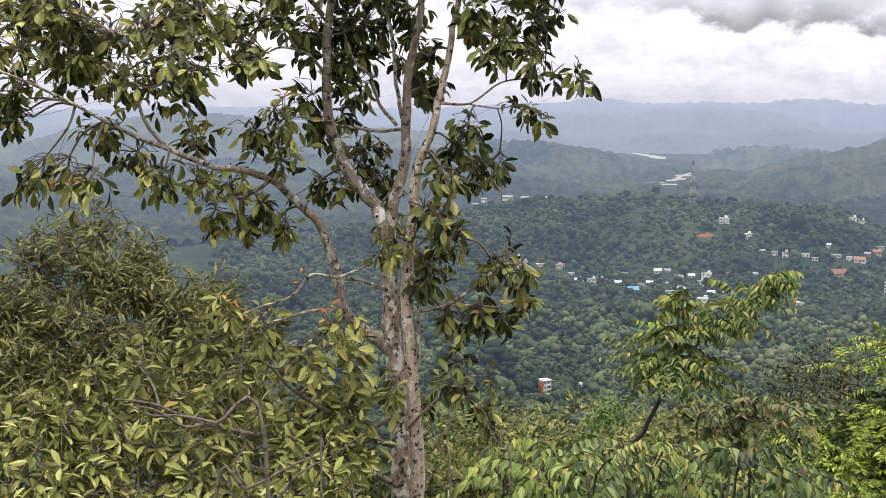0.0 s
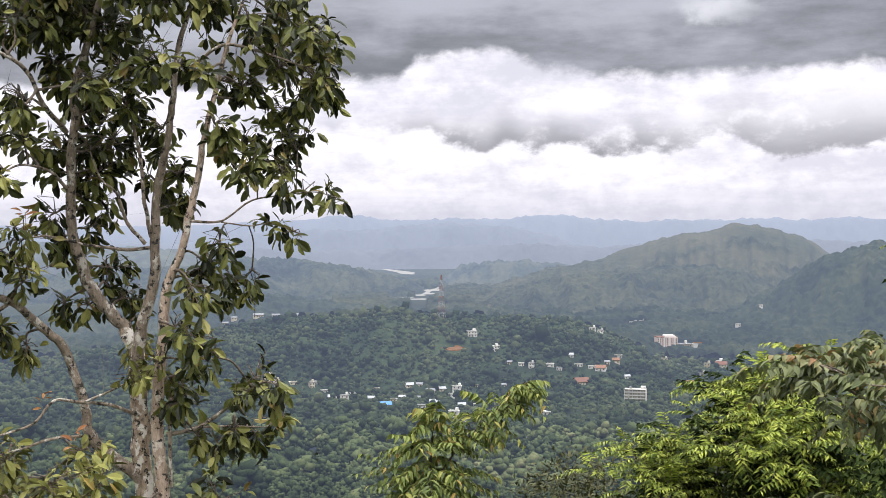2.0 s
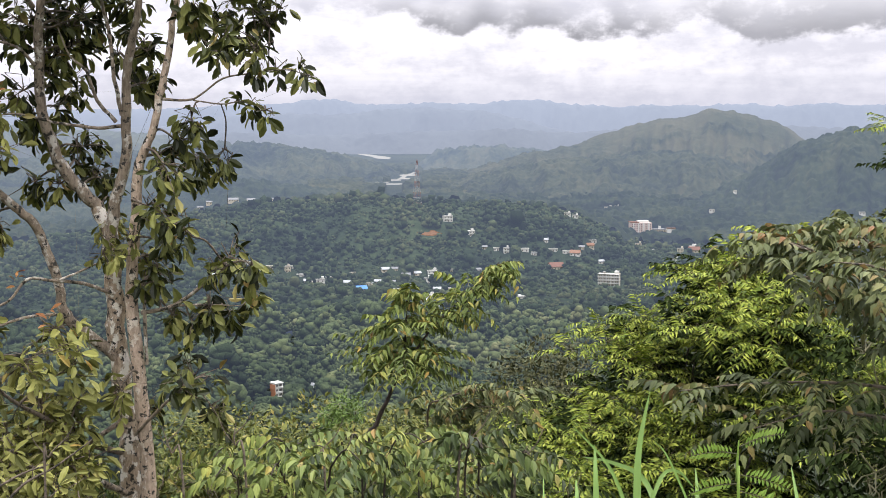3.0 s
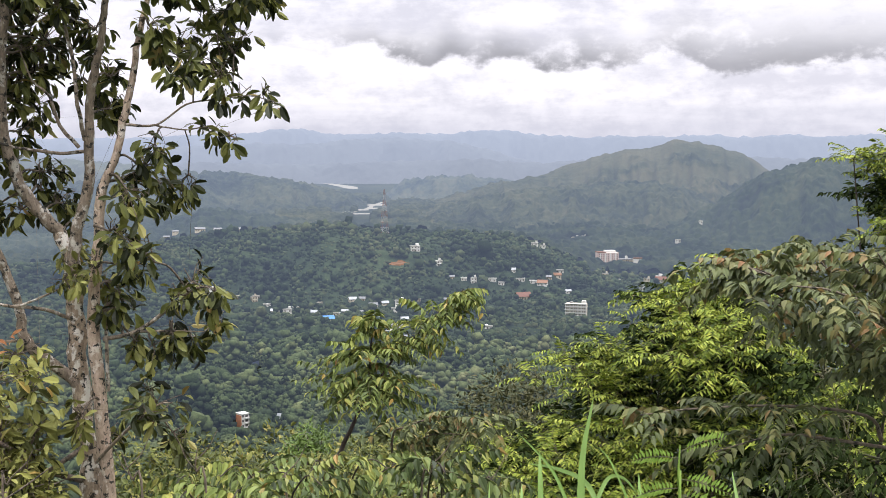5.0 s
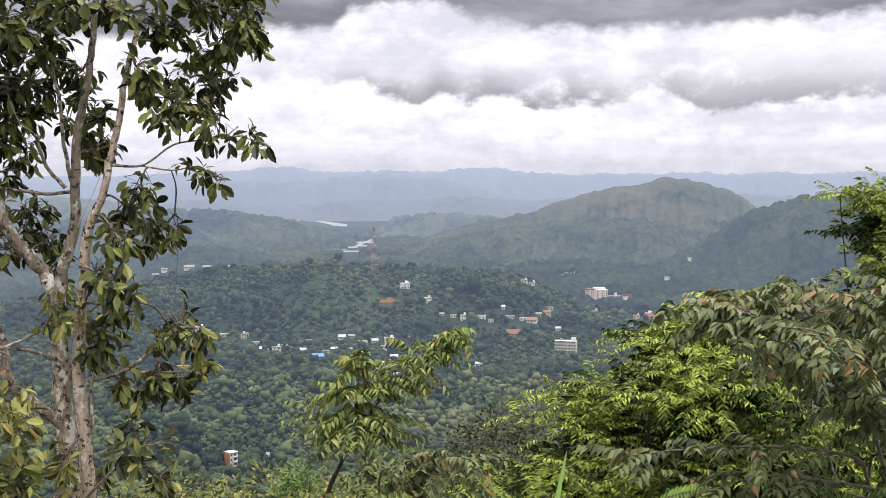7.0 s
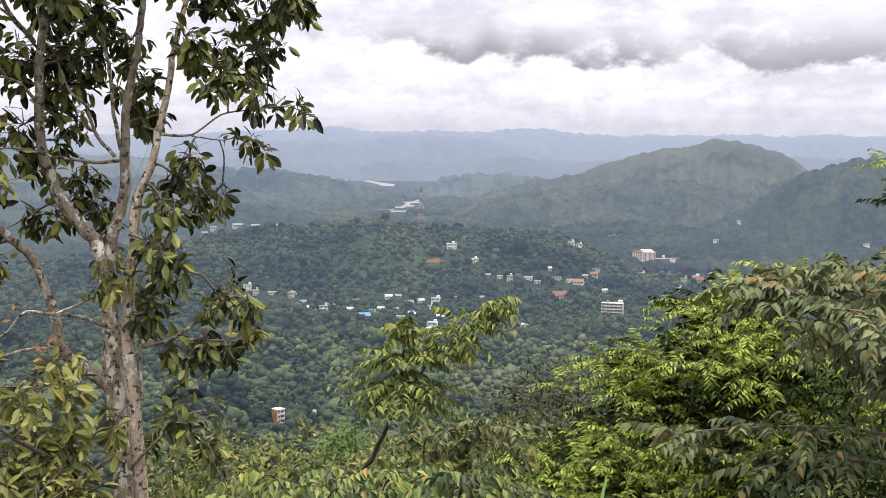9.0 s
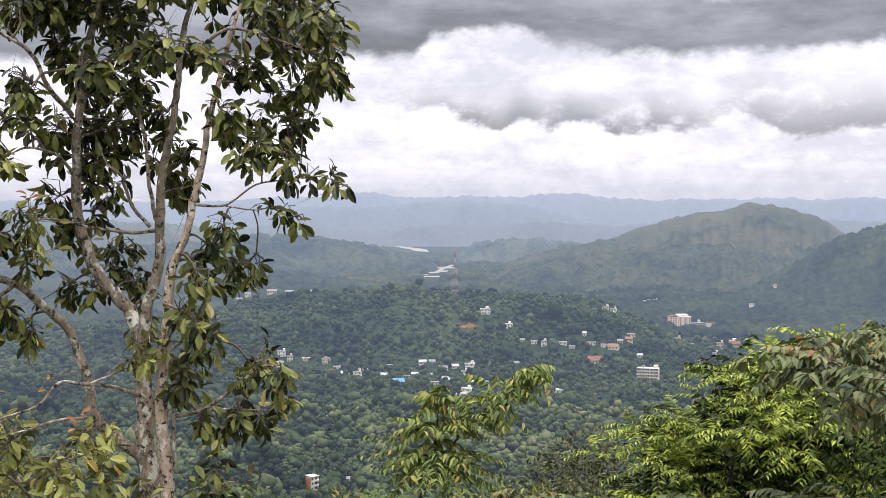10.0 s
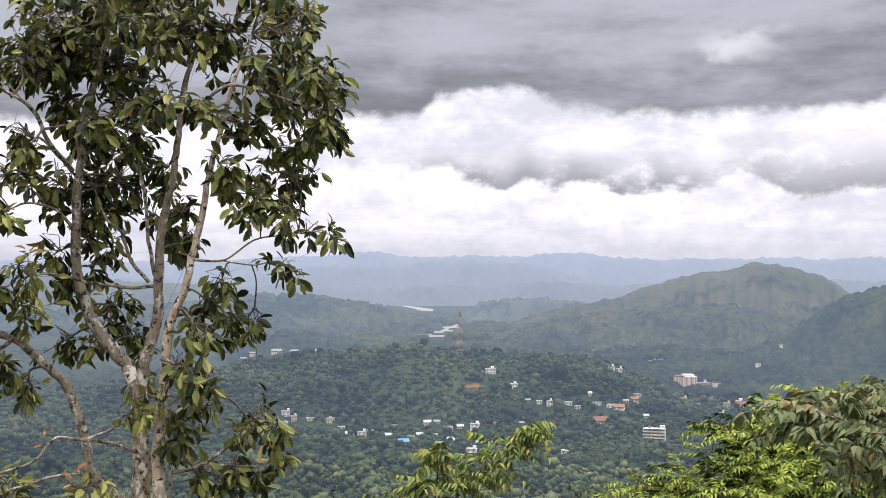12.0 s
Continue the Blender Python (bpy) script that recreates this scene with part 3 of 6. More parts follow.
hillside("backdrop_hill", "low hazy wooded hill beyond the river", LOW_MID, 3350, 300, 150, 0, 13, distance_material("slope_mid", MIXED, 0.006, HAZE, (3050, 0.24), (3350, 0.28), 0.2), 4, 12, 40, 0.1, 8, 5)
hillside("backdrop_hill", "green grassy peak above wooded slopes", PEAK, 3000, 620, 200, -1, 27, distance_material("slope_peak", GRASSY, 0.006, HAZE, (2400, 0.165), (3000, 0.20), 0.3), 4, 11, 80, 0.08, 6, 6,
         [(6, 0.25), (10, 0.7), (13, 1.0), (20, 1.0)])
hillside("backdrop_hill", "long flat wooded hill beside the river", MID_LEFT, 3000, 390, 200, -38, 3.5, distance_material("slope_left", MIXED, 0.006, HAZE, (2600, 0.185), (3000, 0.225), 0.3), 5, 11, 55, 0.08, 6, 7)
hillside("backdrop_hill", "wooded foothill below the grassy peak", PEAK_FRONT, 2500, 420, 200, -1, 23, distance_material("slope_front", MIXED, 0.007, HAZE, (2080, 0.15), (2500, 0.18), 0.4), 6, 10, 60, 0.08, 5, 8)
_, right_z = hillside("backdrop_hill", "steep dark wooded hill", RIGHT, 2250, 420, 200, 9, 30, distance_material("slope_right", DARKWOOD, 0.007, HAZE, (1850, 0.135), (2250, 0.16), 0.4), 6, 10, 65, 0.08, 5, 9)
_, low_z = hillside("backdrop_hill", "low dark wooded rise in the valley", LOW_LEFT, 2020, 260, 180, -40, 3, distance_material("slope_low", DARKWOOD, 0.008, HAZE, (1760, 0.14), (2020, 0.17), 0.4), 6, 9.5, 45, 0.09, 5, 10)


# river and flooded fields between the hills
def water_material():
    m, nt, p, o = material("river_water")
    p.inputs["Base Color"].default_value = (0.26, 0.26, 0.25, 1)
    p.inputs["Roughness"].default_value = 0.35
    p.inputs["IOR"].default_value = 1.33
    bumped(nt, p, noise_of(nt, 0.5, 3.0), 0.05, 0.05)
    return m


water_mat = water_material()


def water(name, label, line, z):
    """A flat winding sheet of water: rows of bearing, distance and half width in degrees."""
    c = flow(line, 6)
    c[:, 2] *= 1 + 0.35 * (fbm(np.arange(len(c)) * 0.7, c[:, 0], 4, 2) - 0.5)
    v = []
    for b, r, w in c:
        for q in (b - w, b, b + w):
            a = math.radians(q)
            v.append((r * math.sin(a), r * math.cos(a), z))
    n = len(c)
    f = [(3 * i + j, 3 * i + j + 1, 3 * i + j + 4, 3 * i + j + 3) for i in range(n - 1) for j in (0, 1)]
    s = Soup()
    s.add(np.array([v]), f)
    return tagged(place(name, s.mesh(name), water_mat), label, "river", kind="structure")


water("water", "pale river bend shining between hills", [(0.75, 3500, 0.1), (0.5, 3560, 0.3), (0.45, 3640, 0.36), (0.2, 3740, 0.34), (-0.1, 3830, 0.28), (-0.4, 3930, 0.22), (-0.95, 4070, 0.1)], -126.4)
water("water", "shining shallow river reach below the hill", [(1.2, 2780, 0.1), (1.35, 2830, 0.14), (1.45, 2900, 0.1), (1.55, 2960, 0.16), (1.75, 3030, 0.14), (1.7, 3090, 0.3), (1.5, 3128, 0.3)], -145.4)
for b, r, w, deep in ((1.66, 2965, 0.42, 70), (1.48, 2805, 0.27, 60), (0.75, 2745, 0.62, 55), (0.8, 2590, 0.62, 45), (0.45, 2665, 0.35, 40)):
    water("water", "flooded paddy field strip beside the river", [(b - 0.04, r - deep * 0.5, w * 0.8), (b, r, w), (b + 0.05, r + deep * 0.5, w * 0.7)], -145.2)


# ---------------------------------------------------------------- valley forest
def lobe_box():
    """A rough ball of six four-sided faces."""
    bm = bmesh.new()
    bmesh.ops.create_cube(bm, size=2)
    v = unit(np.array([q.co[:] for q in bm.verts]))
    f = [tuple(q.index for q in face.verts) for face in bm.faces]
    bm.free()
    return v, f


def crown_shape(seed, lobes, upright=0.0, size=(0.26, 0.42)):
    """A tree crown one unit in radius: boughs of foliage heaped over one another, each turned its own way."""
    g = np.random.default_rng(seed)
    verts, quads = [], []
    ball, faces = lobe_box()
    for i in range(lobes):
        t = (i + 0.5) / lobes
        a = i * 2.4 + g.uniform(0, 0.8)
        rr = 0.72 * math.sqrt(t) * g.uniform(0.75, 1.1) if lobes > 2 else 0.35 * g.uniform(0.6, 1.2)
        c = np.array((math.cos(a) * rr, math.sin(a) * rr, 0.5 - 0.85 * t * t + upright * (1 - t) + g.normal(0, 0.1)))
        q, w = np.linalg.qr(g.normal(size=(3, 3)))
        quads += [tuple(k + len(verts) for k in f) for f in faces]
        verts += list(c + (ball @ q) * g.uniform(*size) * np.array((1, 1, 0.85)) * g.uniform(0.75, 1.25, (len(ball), 1)))
    return np.array(verts), quads


CLEARINGS = []


def keep_clear(x, y, ahead, around):
    """No trees on a building, nor close before it."""
    CLEARINGS.append((x, y, ahead, around))


def clear_of(x, y, margin=0.0):
    ok = np.ones(len(x), bool)
    for cx, cy, ahead, around in CLEARINGS:
        d = math.hypot(cx, cy)
        ux, uy = cx / d, cy / d
        along = (x - cx) * ux + (y - cy) * uy
        side = np.abs((x - cx) * -uy + (y - cy) * ux)
        ok &= ~((along > -ahead - 2 * margin) & (along < around) & (side < around + margin))
    return ok


def scatter(count, r_lo, r_hi, b_lo, b_hi, g):
    r = np.sqrt(g.uniform(r_lo ** 2, r_hi ** 2, count))
    b = g.uniform(b_lo, b_hi, count)
    return r, b


def wood(name, label, count, r_lo, r_hi, b_lo, b_hi, shapes, size, height, mat, seed, z_of=land_z, trunks=0.0, keep=None, flat=(0.75, 1.25), uneven=0.2):
    g = np.random.default_rng(seed)
    r, b = scatter(count, r_lo, r_hi, b_lo, b_hi, g)
    x, y = r * np.sin(np.radians(b)), r * np.cos(np.radians(b))
    ok = clear_of(x, y, size * 0.7)
    if keep is not None:
        ok &= keep(r, b)
    r, b, x, y = r[ok], b[ok], x[ok], y[ok]
    n = len(r)
    z = z_of(r, b)
    stand = fbm(x / 60, y / 60, seed, 2)
    rad = size * np.exp(g.normal(0, 0.38, n)) * (0.7 + 0.6 * stand)
    up = height * np.exp(g.normal(0, uneven, n)) * (0.7 + 0.6 * stand)
    tint = np.clip(0.85 * g.beta(2.2, 2.4, n) + 0.9 * (fbm(x / 80, y / 80, seed + 4, 3) - 0.45), 0, 1)
    spin = g.uniform(0, 6.28, n)
    squash = g.uniform(*flat, n)
    s = Soup()
    pick = g.integers(0, len(shapes), n)
    for k, (q, quads) in enumerate(shapes):
        m = pick == k
        if not m.any():
            continue
        c, sn = np.cos(spin[m])[:, None], np.sin(spin[m])[:, None]
        px = (q[None, :, 0] * c - q[None, :, 1] * sn) * rad[m][:, None] + x[m][:, None]
        py = (q[None, :, 0] * sn + q[None, :, 1] * c) * rad[m][:, None] + y[m][:, None]
        pz = q[None, :, 2] * (rad[m] * squash[m])[:, None] + (z[m] + up[m])[:, None]
        v = np.stack([px, py, pz], -1)
        s.add(v, quads, tint[m])
    if trunks:
        t = g.uniform(size=n) < trunks
        base = np.stack([x, y, z - 1], -1)[t]
        w = (0.035 * up[t])[:, None, None]
        ring = np.array([(math.cos(a), math.sin(a), 0) for a in (0, 2.1, 4.2)])
        lo = base[:, None] + ring[None] * w
        hi = lo + np.array((0, 0, 1.0)) * (up[t] * 1.0)[:, None, None] - ring[None] * w * 0.4
        s.add(np.concatenate([lo, hi], 1), [(0, 1, 4, 3), (1, 2, 5, 4), (2, 0, 3, 5)], 1.0)
    return tagged(place(name, s.mesh(name, True), mat), label, "woodland", kind="stuff")


# ---------------------------------------------------------------- buildings in the valley
wall_white = plain_material("white_render", (0.66, 0.65, 0.62), 0.8, 0.22, 0.6)
wall_cream = plain_material("cream_render", (0.56, 0.51, 0.43), 0.8, 0.25, 0.6)
wall_pink = plain_material("pale_pink_render", (0.62, 0.50, 0.47), 0.8, 0.2, 0.4)
wall_orange = plain_material("orange_brown_render", (0.50, 0.21, 0.11), 0.8, 0.25, 0.6)
wall_grey = plain_material("grey_cement", (0.30, 0.295, 0.29), 0.9, 0.3, 0.6)
roof_grey = plain_material("grey_sheet_roof", (0.19, 0.20, 0.22), 0.45, 0.3, 0.8)
roof_pale = plain_material("pale_sheet_roof", (0.36, 0.38, 0.41), 0.4, 0.25, 0.8)
roof_red = plain_material("red_tile_roof", (0.17, 0.082, 0.068), 0.8, 0.3, 0.9)
roof_orange = plain_material("orange_tile_roof", (0.24, 0.13, 0.09), 0.8, 0.3, 0.9)
roof_blue = plain_material("blue_sheet_roof", (0.06, 0.22, 0.55), 0.45, 0.2, 0.8)
dark_opening = plain_material("dark_window_glass", (0.13, 0.125, 0.125), 0.3, 0.2, 1.0)
tower_red = plain_material("red_tower_paint", (0.25, 0.10, 0.08), 0.6, 0.25, 1.0)
tower_white = plain_material("white_tower_paint", (0.42, 0.42, 0.43), 0.6, 0.25, 1.0)


def on_land(bearing, el, z_of=land_z, lo=560.0, hi=2400.0):
    """The distance at which a sight line at this bearing and elevation first meets the ground."""
    r = np.arange(lo, hi, 2.0)
    hit = np.nonzero(z_of(r, np.full(len(r), float(bearing))) >= EYE_H + r * math.tan(math.radians(el)))[0]
    return float(r[hit[0]]) if len(hit) else hi


def box(bm, x0, x1, y0, y1, z0, z1):
    v = [bm.verts.new(p) for p in ((x0, y0, z0), (x1, y0, z0), (x1, y1, z0), (x0, y1, z0), (x0, y0, z1), (x1, y0, z1), (x1, y1, z1), (x0, y1, z1))]
    for f in ((3, 2, 1, 0), (4, 5, 6, 7), (0, 1, 5, 4), (1, 2, 6, 5), (2, 3, 7, 6), (3, 0, 4, 7)):
        bm.faces.new([v[i] for i in f])


def slab(x0, x1, y0, y1, z0, z1):
    bm = bmesh.new()
    box(bm, x0, x1, y0, y1, z0, z1)
    return bm


def gable(w, d, z, rise, over=0.5, thick=0.25):
    """Two sloping sheets that meet along a ridge."""
    bm = bmesh.new()
    for s in (-1, 1):
        p = [(-w / 2 - over, s * (d / 2 + over), z - 0.25), (w / 2 + over, s * (d / 2 + over), z - 0.25), (w / 2 + over, 0, z + rise), (-w / 2 - over, 0, z + rise)]
        lo = [bm.verts.new(q) for q in p]
        hi = [bm.verts.new((q[0], q[1], q[2] + thick)) for q in p]
        for f in ((0, 1, 2, 3), (7, 6, 5, 4), (0, 4, 5, 1), (1, 5, 6, 2), (2, 6, 7, 3), (3, 7, 4, 0)):
            bm.faces.new([(lo + hi)[i] for i in f])
    bmesh.ops.recalc_face_normals(bm, faces=bm.faces)
    return bm


def gable_walls(w, d, h, rise):
    bm = slab(-w / 2, w / 2, -d / 2, d / 2, -3, h)
    for x in (-w / 2, w / 2):
        a = [bm.verts.new((x, -d / 2, h)), bm.verts.new((x, d / 2, h)), bm.verts.new((x, 0, h + rise))]
        bm.faces.new(a)
    return bm


def stand(ob, bearing, r, z, turn):
    b = math.radians(bearing)
    ob.location = (r * math.sin(b), r * math.cos(b), z)
    ob.rotation_euler = (0, 0, -b + math.radians(turn))


def house(bearing, el, w, storeys, roof, wall_mat, roof_mat, label, turn=0.0, deep=0.8, z_of=land_z):
    """A village house: rendered walls, a flat or pitched roof, windows and a door on the side that looks up the valley."""
    r = on_land(bearing, el, z_of)
    d, h = w * deep, 3.1 * storeys
    z = float(z_of(r, bearing))
    hs = thing("house", (0, 0, 0), label, "house", "houses of the valley village")
    stand(hs, bearing, r, z, turn)
    if roof == "flat":
        part("wall", slab(-w / 2, w / 2, -d / 2, d / 2, -3, h), wall_mat, hs)
        rf = part("roof", slab(-w / 2 - 0.4, w / 2 + 0.4, -d / 2 - 0.5, d / 2 + 0.4, h + 0.003, h + 0.28), roof_mat, hs)
        part("parapet", slab(-w / 2, w / 2, -d / 2 - 0.1, -d / 2 + 0.1, h + 0.283, h + 1.0), wall_mat, rf)
        if storeys > 1:
            part("stair_tower", slab(w * 0.12, w * 0.42, -d * 0.1, d * 0.4, h + 0.284, h + 2.6), wall_mat, rf)
            part("balcony", slab(-w * 0.35, w * 0.1, -d / 2 - 1.3, -d / 2 - 0.003, h - 3.2, h - 3.0), wall_mat, hs)
    else:
        rise = d * 0.32
        part("wall", gable_walls(w, d, h, rise - 0.15), wall_mat, hs)
        part("roof", gable(w, d, h, rise), roof_mat, hs)
    n = max(2, int(w / 3.2))
    for s in range(storeys):
        for i in range(n):
            x = (i + 0.5) / n * w - w / 2
            if s == 0 and i == n // 2:
                part("door", slab(x - 0.5, x + 0.5, -d / 2 - 0.04, -d / 2 - 0.003, 0, 2.1), dark_opening, hs)
            else:
                part("window", slab(x - 0.6, x + 0.6, -d / 2 - 0.04, -d / 2 - 0.003, s * 3.1 + 0.9, s * 3.1 + 2.3), dark_opening, hs)
    b = math.radians(bearing)
    keep_clear(r * math.sin(b), r * math.cos(b), 75 if r < 800 else 24 if storeys == 1 else 26, w * (0.3 if r < 800 else 0.56))
    return hs


WHITE = "white rendered village house with a flat roof"
GREY = "low village house with a grey sheet roof"
for row in [(-5.97, -6.91, 9, 2, 0), (-4.84, -7.12, 8, 1, 10), (-3.85, -7.11, 9, 1, -15), (-2.48, -7.9, 9, 2, 0), (-1.77, -7.65, 8, 1, 20), (2.75, -7.56, 9, 2, -10),
            (2.29, -8.81, 10, 1, 8), (2.6, -8.72, 9, 2, -12), (3.35, -8.24, 11, 1, 5), (1.11, -8.27, 8, 1, 0), (6.65, -8.57, 10, 1, -25), (6.9, -8.62, 7, 1, 10), (7.06, -6.4, 9, 1, 0),
            (8.37, -6.4, 10, 1, 5), (5.74, -6.35, 6, 1, 0), (4.56, -5.69, 7, 2, 30), (9.0, -6.5, 8, 1, -8), (-6.1, -7.25, 9, 1, 12), (-3.4, -7.5, 8, 1, -5), (11.62, -6.33, 10, 1, 0), (14.7, -6.3, 14, 2, 10),
            (14.5, -6.6, 11, 1, -12), (15.1, -6.1, 10, 1, 15), (-6.01, -13.12, 5, 1, 20), (10.2, -5.98, 9, 1, 0), (-2.9, -7.85, 7, 1, 25)]:
    house(*row[:4], "flat", wall_white if rng.uniform() < 0.7 else wall_cream, wall_white if rng.uniform() < 0.6 else wall_grey, WHITE, row[4])
for row in [(-3.08, -7.55, 10, 0), (-1.25, -7.77, 10, -20), (0.54, -7.43, 11, 15), (1.0, -7.5, 9, -10), (1.51, -7.63, 12, 5), (2.04, -7.55, 10, 20), (0.2, -7.8, 9, -15), (1.6, -8.0, 8, 0),
            (2.96, -8.45, 10, 10), (12.6, -5.95, 12, 10), (14.9, -6.75, 12, -20)]:
    house(row[0], row[1] + rng.uniform(-0.3, 0.2), row[2] * 0.72, 1, "gable", wall_cream, roof_pale if rng.uniform() < 0.4 else roof_grey, GREY, row[3])
house(-0.6, -8.24, 11, 1, "gable", wall_grey, roof_blue, "small house under a bright blue sheet roof", 15)
house(8.5, -7.21, 16, 1, "gable", wall_cream, roof_red, "long house with a dark red tiled roof", 25)
house(9.41, -6.56, 11, 1, "gable", wall_white, roof_orange, "white house with an orange tiled roof", -10)
house(10.07, -6.2, 9, 1, "gable", wall_cream, roof_orange, "cream house with an orange tiled roof", 10)
house(13.43, -7.22, 11, 1, "gable", wall_cream, roof_orange, "village house with an orange tiled roof", 30)
house(14.83, -6.45, 13, 2, "gable", wall_cream, roof_red, "two-storey cream house with a red roof", 0)
house(-2.89, -12.76, 8, 1, "gable", wall_grey, roof_pale, "shed with a pale blue-grey sheet roof", -35)
house(-6.78, -12.66, 6, 1, "gable", wall_orange, roof_orange, "small orange house among trees", 30)
house(-0.25, -12.42, 7, 1, "flat", wall_white, wall_grey, "low white house half hidden by trees", 5)
house(3.46, -5.0, 11, 2, "flat", wall_white, wall_white, "white two-storey house on the wooded hill", 12)

for row in [(-5.6, -7.35, 7, 8), (-4.3, -7.3, 6, -10), (-4.0, -7.55, 7, 20), (-2.1, -7.5, 7, 0), (-1.0, -7.45, 8, 15), (-0.2, -7.5, 7, -20), (0.9, -7.85, 6, 5), (1.9, -7.95, 7, 10), (2.5, -8.2, 7, -8), (3.1, -8.75, 8, 12),
            (5.2, -6.5, 6, 0), (6.2, -6.3, 7, 10), (7.5, -6.55, 7, -15), (8.0, -6.3, 8, 5), (9.7, -6.3, 7, 0), (10.6, -6.5, 7, 20), (12.3, -6.4, 8, -10), (12.9, -6.7, 7, 8), (14.2, -6.1, 9, 0), (14.0, -6.9, 8, 14),
            (-7.4, -7.2, 7, 0), (-8.3, -7.6, 8, 10), (3.6, -7.5, 6, 0), (4.9, -7.3, 6, 25), (-0.9, -9.3, 7, 12), (6.0, -9.4, 7, -10)]:
    tall = rng.uniform() < 0.35
    house(row[0], row[1] + rng.uniform(-0.5, 0.35), row[2] * 0.85, 2 if tall else 1, "flat" if tall or rng.uniform() < 0.4 else "gable", wall_white if rng.uniform() < 0.6 else wall_cream, roof_grey if rng.uniform() < 0.6 else roof_pale, "small pale village house half hidden among trees", row[3])
for b, e, w in ((-6.4, -3.98, 15), (-5.6, -3.99, 12), (-7.5, -4.08, 9), (-4.7, -4.06, 11), (-7.9, -4.3, 9)):
    house(b, e, w, 1, "gable", wall_cream, roof_grey, "long pale shed on the far valley side", 5, 0.5, low_z)
for b, e, w in ((16.58, -3.65, 6), (22.07, -4.5, 9), (15.58, -4.5, 8)):
    house(b, e, w, 1, "flat", wall_white, wall_grey, "white house on the steep hill's foot", 5, 0.8, right_z)
for b, e, w in ((9.03, -4.84, 8), (10.9, -4.5, 12), (11.3, -4.45, 9), (10.75, -5.25, 14), (9.4, -4.95, 7)):
    house(b, e, w, 2, "flat", wall_white, wall_grey, "pale building on the far valley floor", -5)


def tall_house():
    """The narrow white and orange house at the forest's foot."""
    bearing, el, w, d, h = -4.6, -12.95, 5.4, 6.0, 8.6
    r = on_land(bearing, el)
    z = float(land_z(r, bearing))
    hs = thing("house", (0, 0, 0), "narrow three-storey white house with an orange side wall", "house")
    stand(hs, bearing, r, z, 32)
    part("wall", slab(-w / 2, w / 2, -d / 2, d / 2, -3, h), wall_white, hs)
    part("side_wall", slab(-w / 2 - 0.25, -w / 2 - 0.003, -d / 2, d / 2, -3, h - 0.8), wall_orange, hs, "orange-brown side wall")
    part("roof", slab(-w / 2 - 0.3, w / 2 + 0.3, -d / 2 - 0.5, d / 2 + 0.3, h + 0.003, h + 0.3), wall_white, hs)
    for s in range(3):
        part("balcony", slab(-w * 0.1, w / 2, -d / 2 - 1.0, -d / 2 - 0.05, s * 2.9 - 0.1, s * 2.9 + 0.6), wall_white, hs)
        part("window", slab(0, w * 0.32, -d / 2 - 0.04, -d / 2 - 0.003, s * 2.9 + 0.9, s * 2.9 + 2.2), dark_opening, hs)
        part("window", slab(-w * 0.42, -w * 0.2, -d / 2 - 0.04, -d / 2 - 0.003, s * 2.9 + 0.9, s * 2.9 + 2.2), dark_opening, hs)
    b = math.radians(bearing)
    keep_clear(r * math.sin(b), r * math.cos(b), 85, 4)


def apartment_block():
    """The white block with open galleries on every storey."""
    bearing, el, w, d = 10.98, -7.95, 21.0, 11.0
    r = on_land(bearing, el)
    z = float(land_z(r, bearing))
    ap = thing("apartment_building", (0, 0, 0), "white four-storey building with open galleries", "building")
    stand(ap, bearing, r, z, -8)
    part("wall", slab(-w / 2, w / 2, -d / 2 + 1.6, d / 2, -4, 12.4), wall_cream, ap)
    for s in range(5):
        part("gallery_slab", slab(-w / 2 - 0.4, w / 2 + 0.4, -d / 2 - 0.2, -d / 2 + 1.59, s * 3.1 - 0.15, s * 3.1 + 0.15), wall_white, ap)
        if s < 4:
            part("gallery_rail", slab(-w / 2 - 0.3, w / 2 + 0.3, -d / 2 - 0.15, -d / 2 + 0.05, s * 3.1 + 0.153, s * 3.1 + 1.0), wall_white, ap)
            for i in range(8):
                x = (i + 0.5) / 8 * w - w / 2
                part("window", slab(x - 0.8, x + 0.8, -d / 2 + 1.55, -d / 2 + 1.597, s * 3.1 + 0.9, s * 3.1 + 2.3), wall_grey, ap)
    for i in range(6):
        x = i / 5 * (w - 0.5) - (w - 0.5) / 2
        part("column", slab(x - 0.2, x + 0.2, -d / 2 + 0.06, -d / 2 + 0.4, -4, 12.2), wall_white, ap)
    part("stair_tower", slab(w * 0.25, w * 0.45, 0, d / 2 - 0.5, 12.403, 15.0), wall_white, ap)
    part("water_tank", slab(-w * 0.3, -w * 0.18, 0, 2.5, 12.404, 14.2), wall_grey, ap)
    part("terrace", slab(-w / 2 - 8, w / 2, -d / 2 - 9, -d / 2 - 0.6, -4, -1.0), wall_grey, ap)
    b = math.radians(bearing)
    keep_clear(r * math.sin(b), r * math.cos(b), 45, 15)


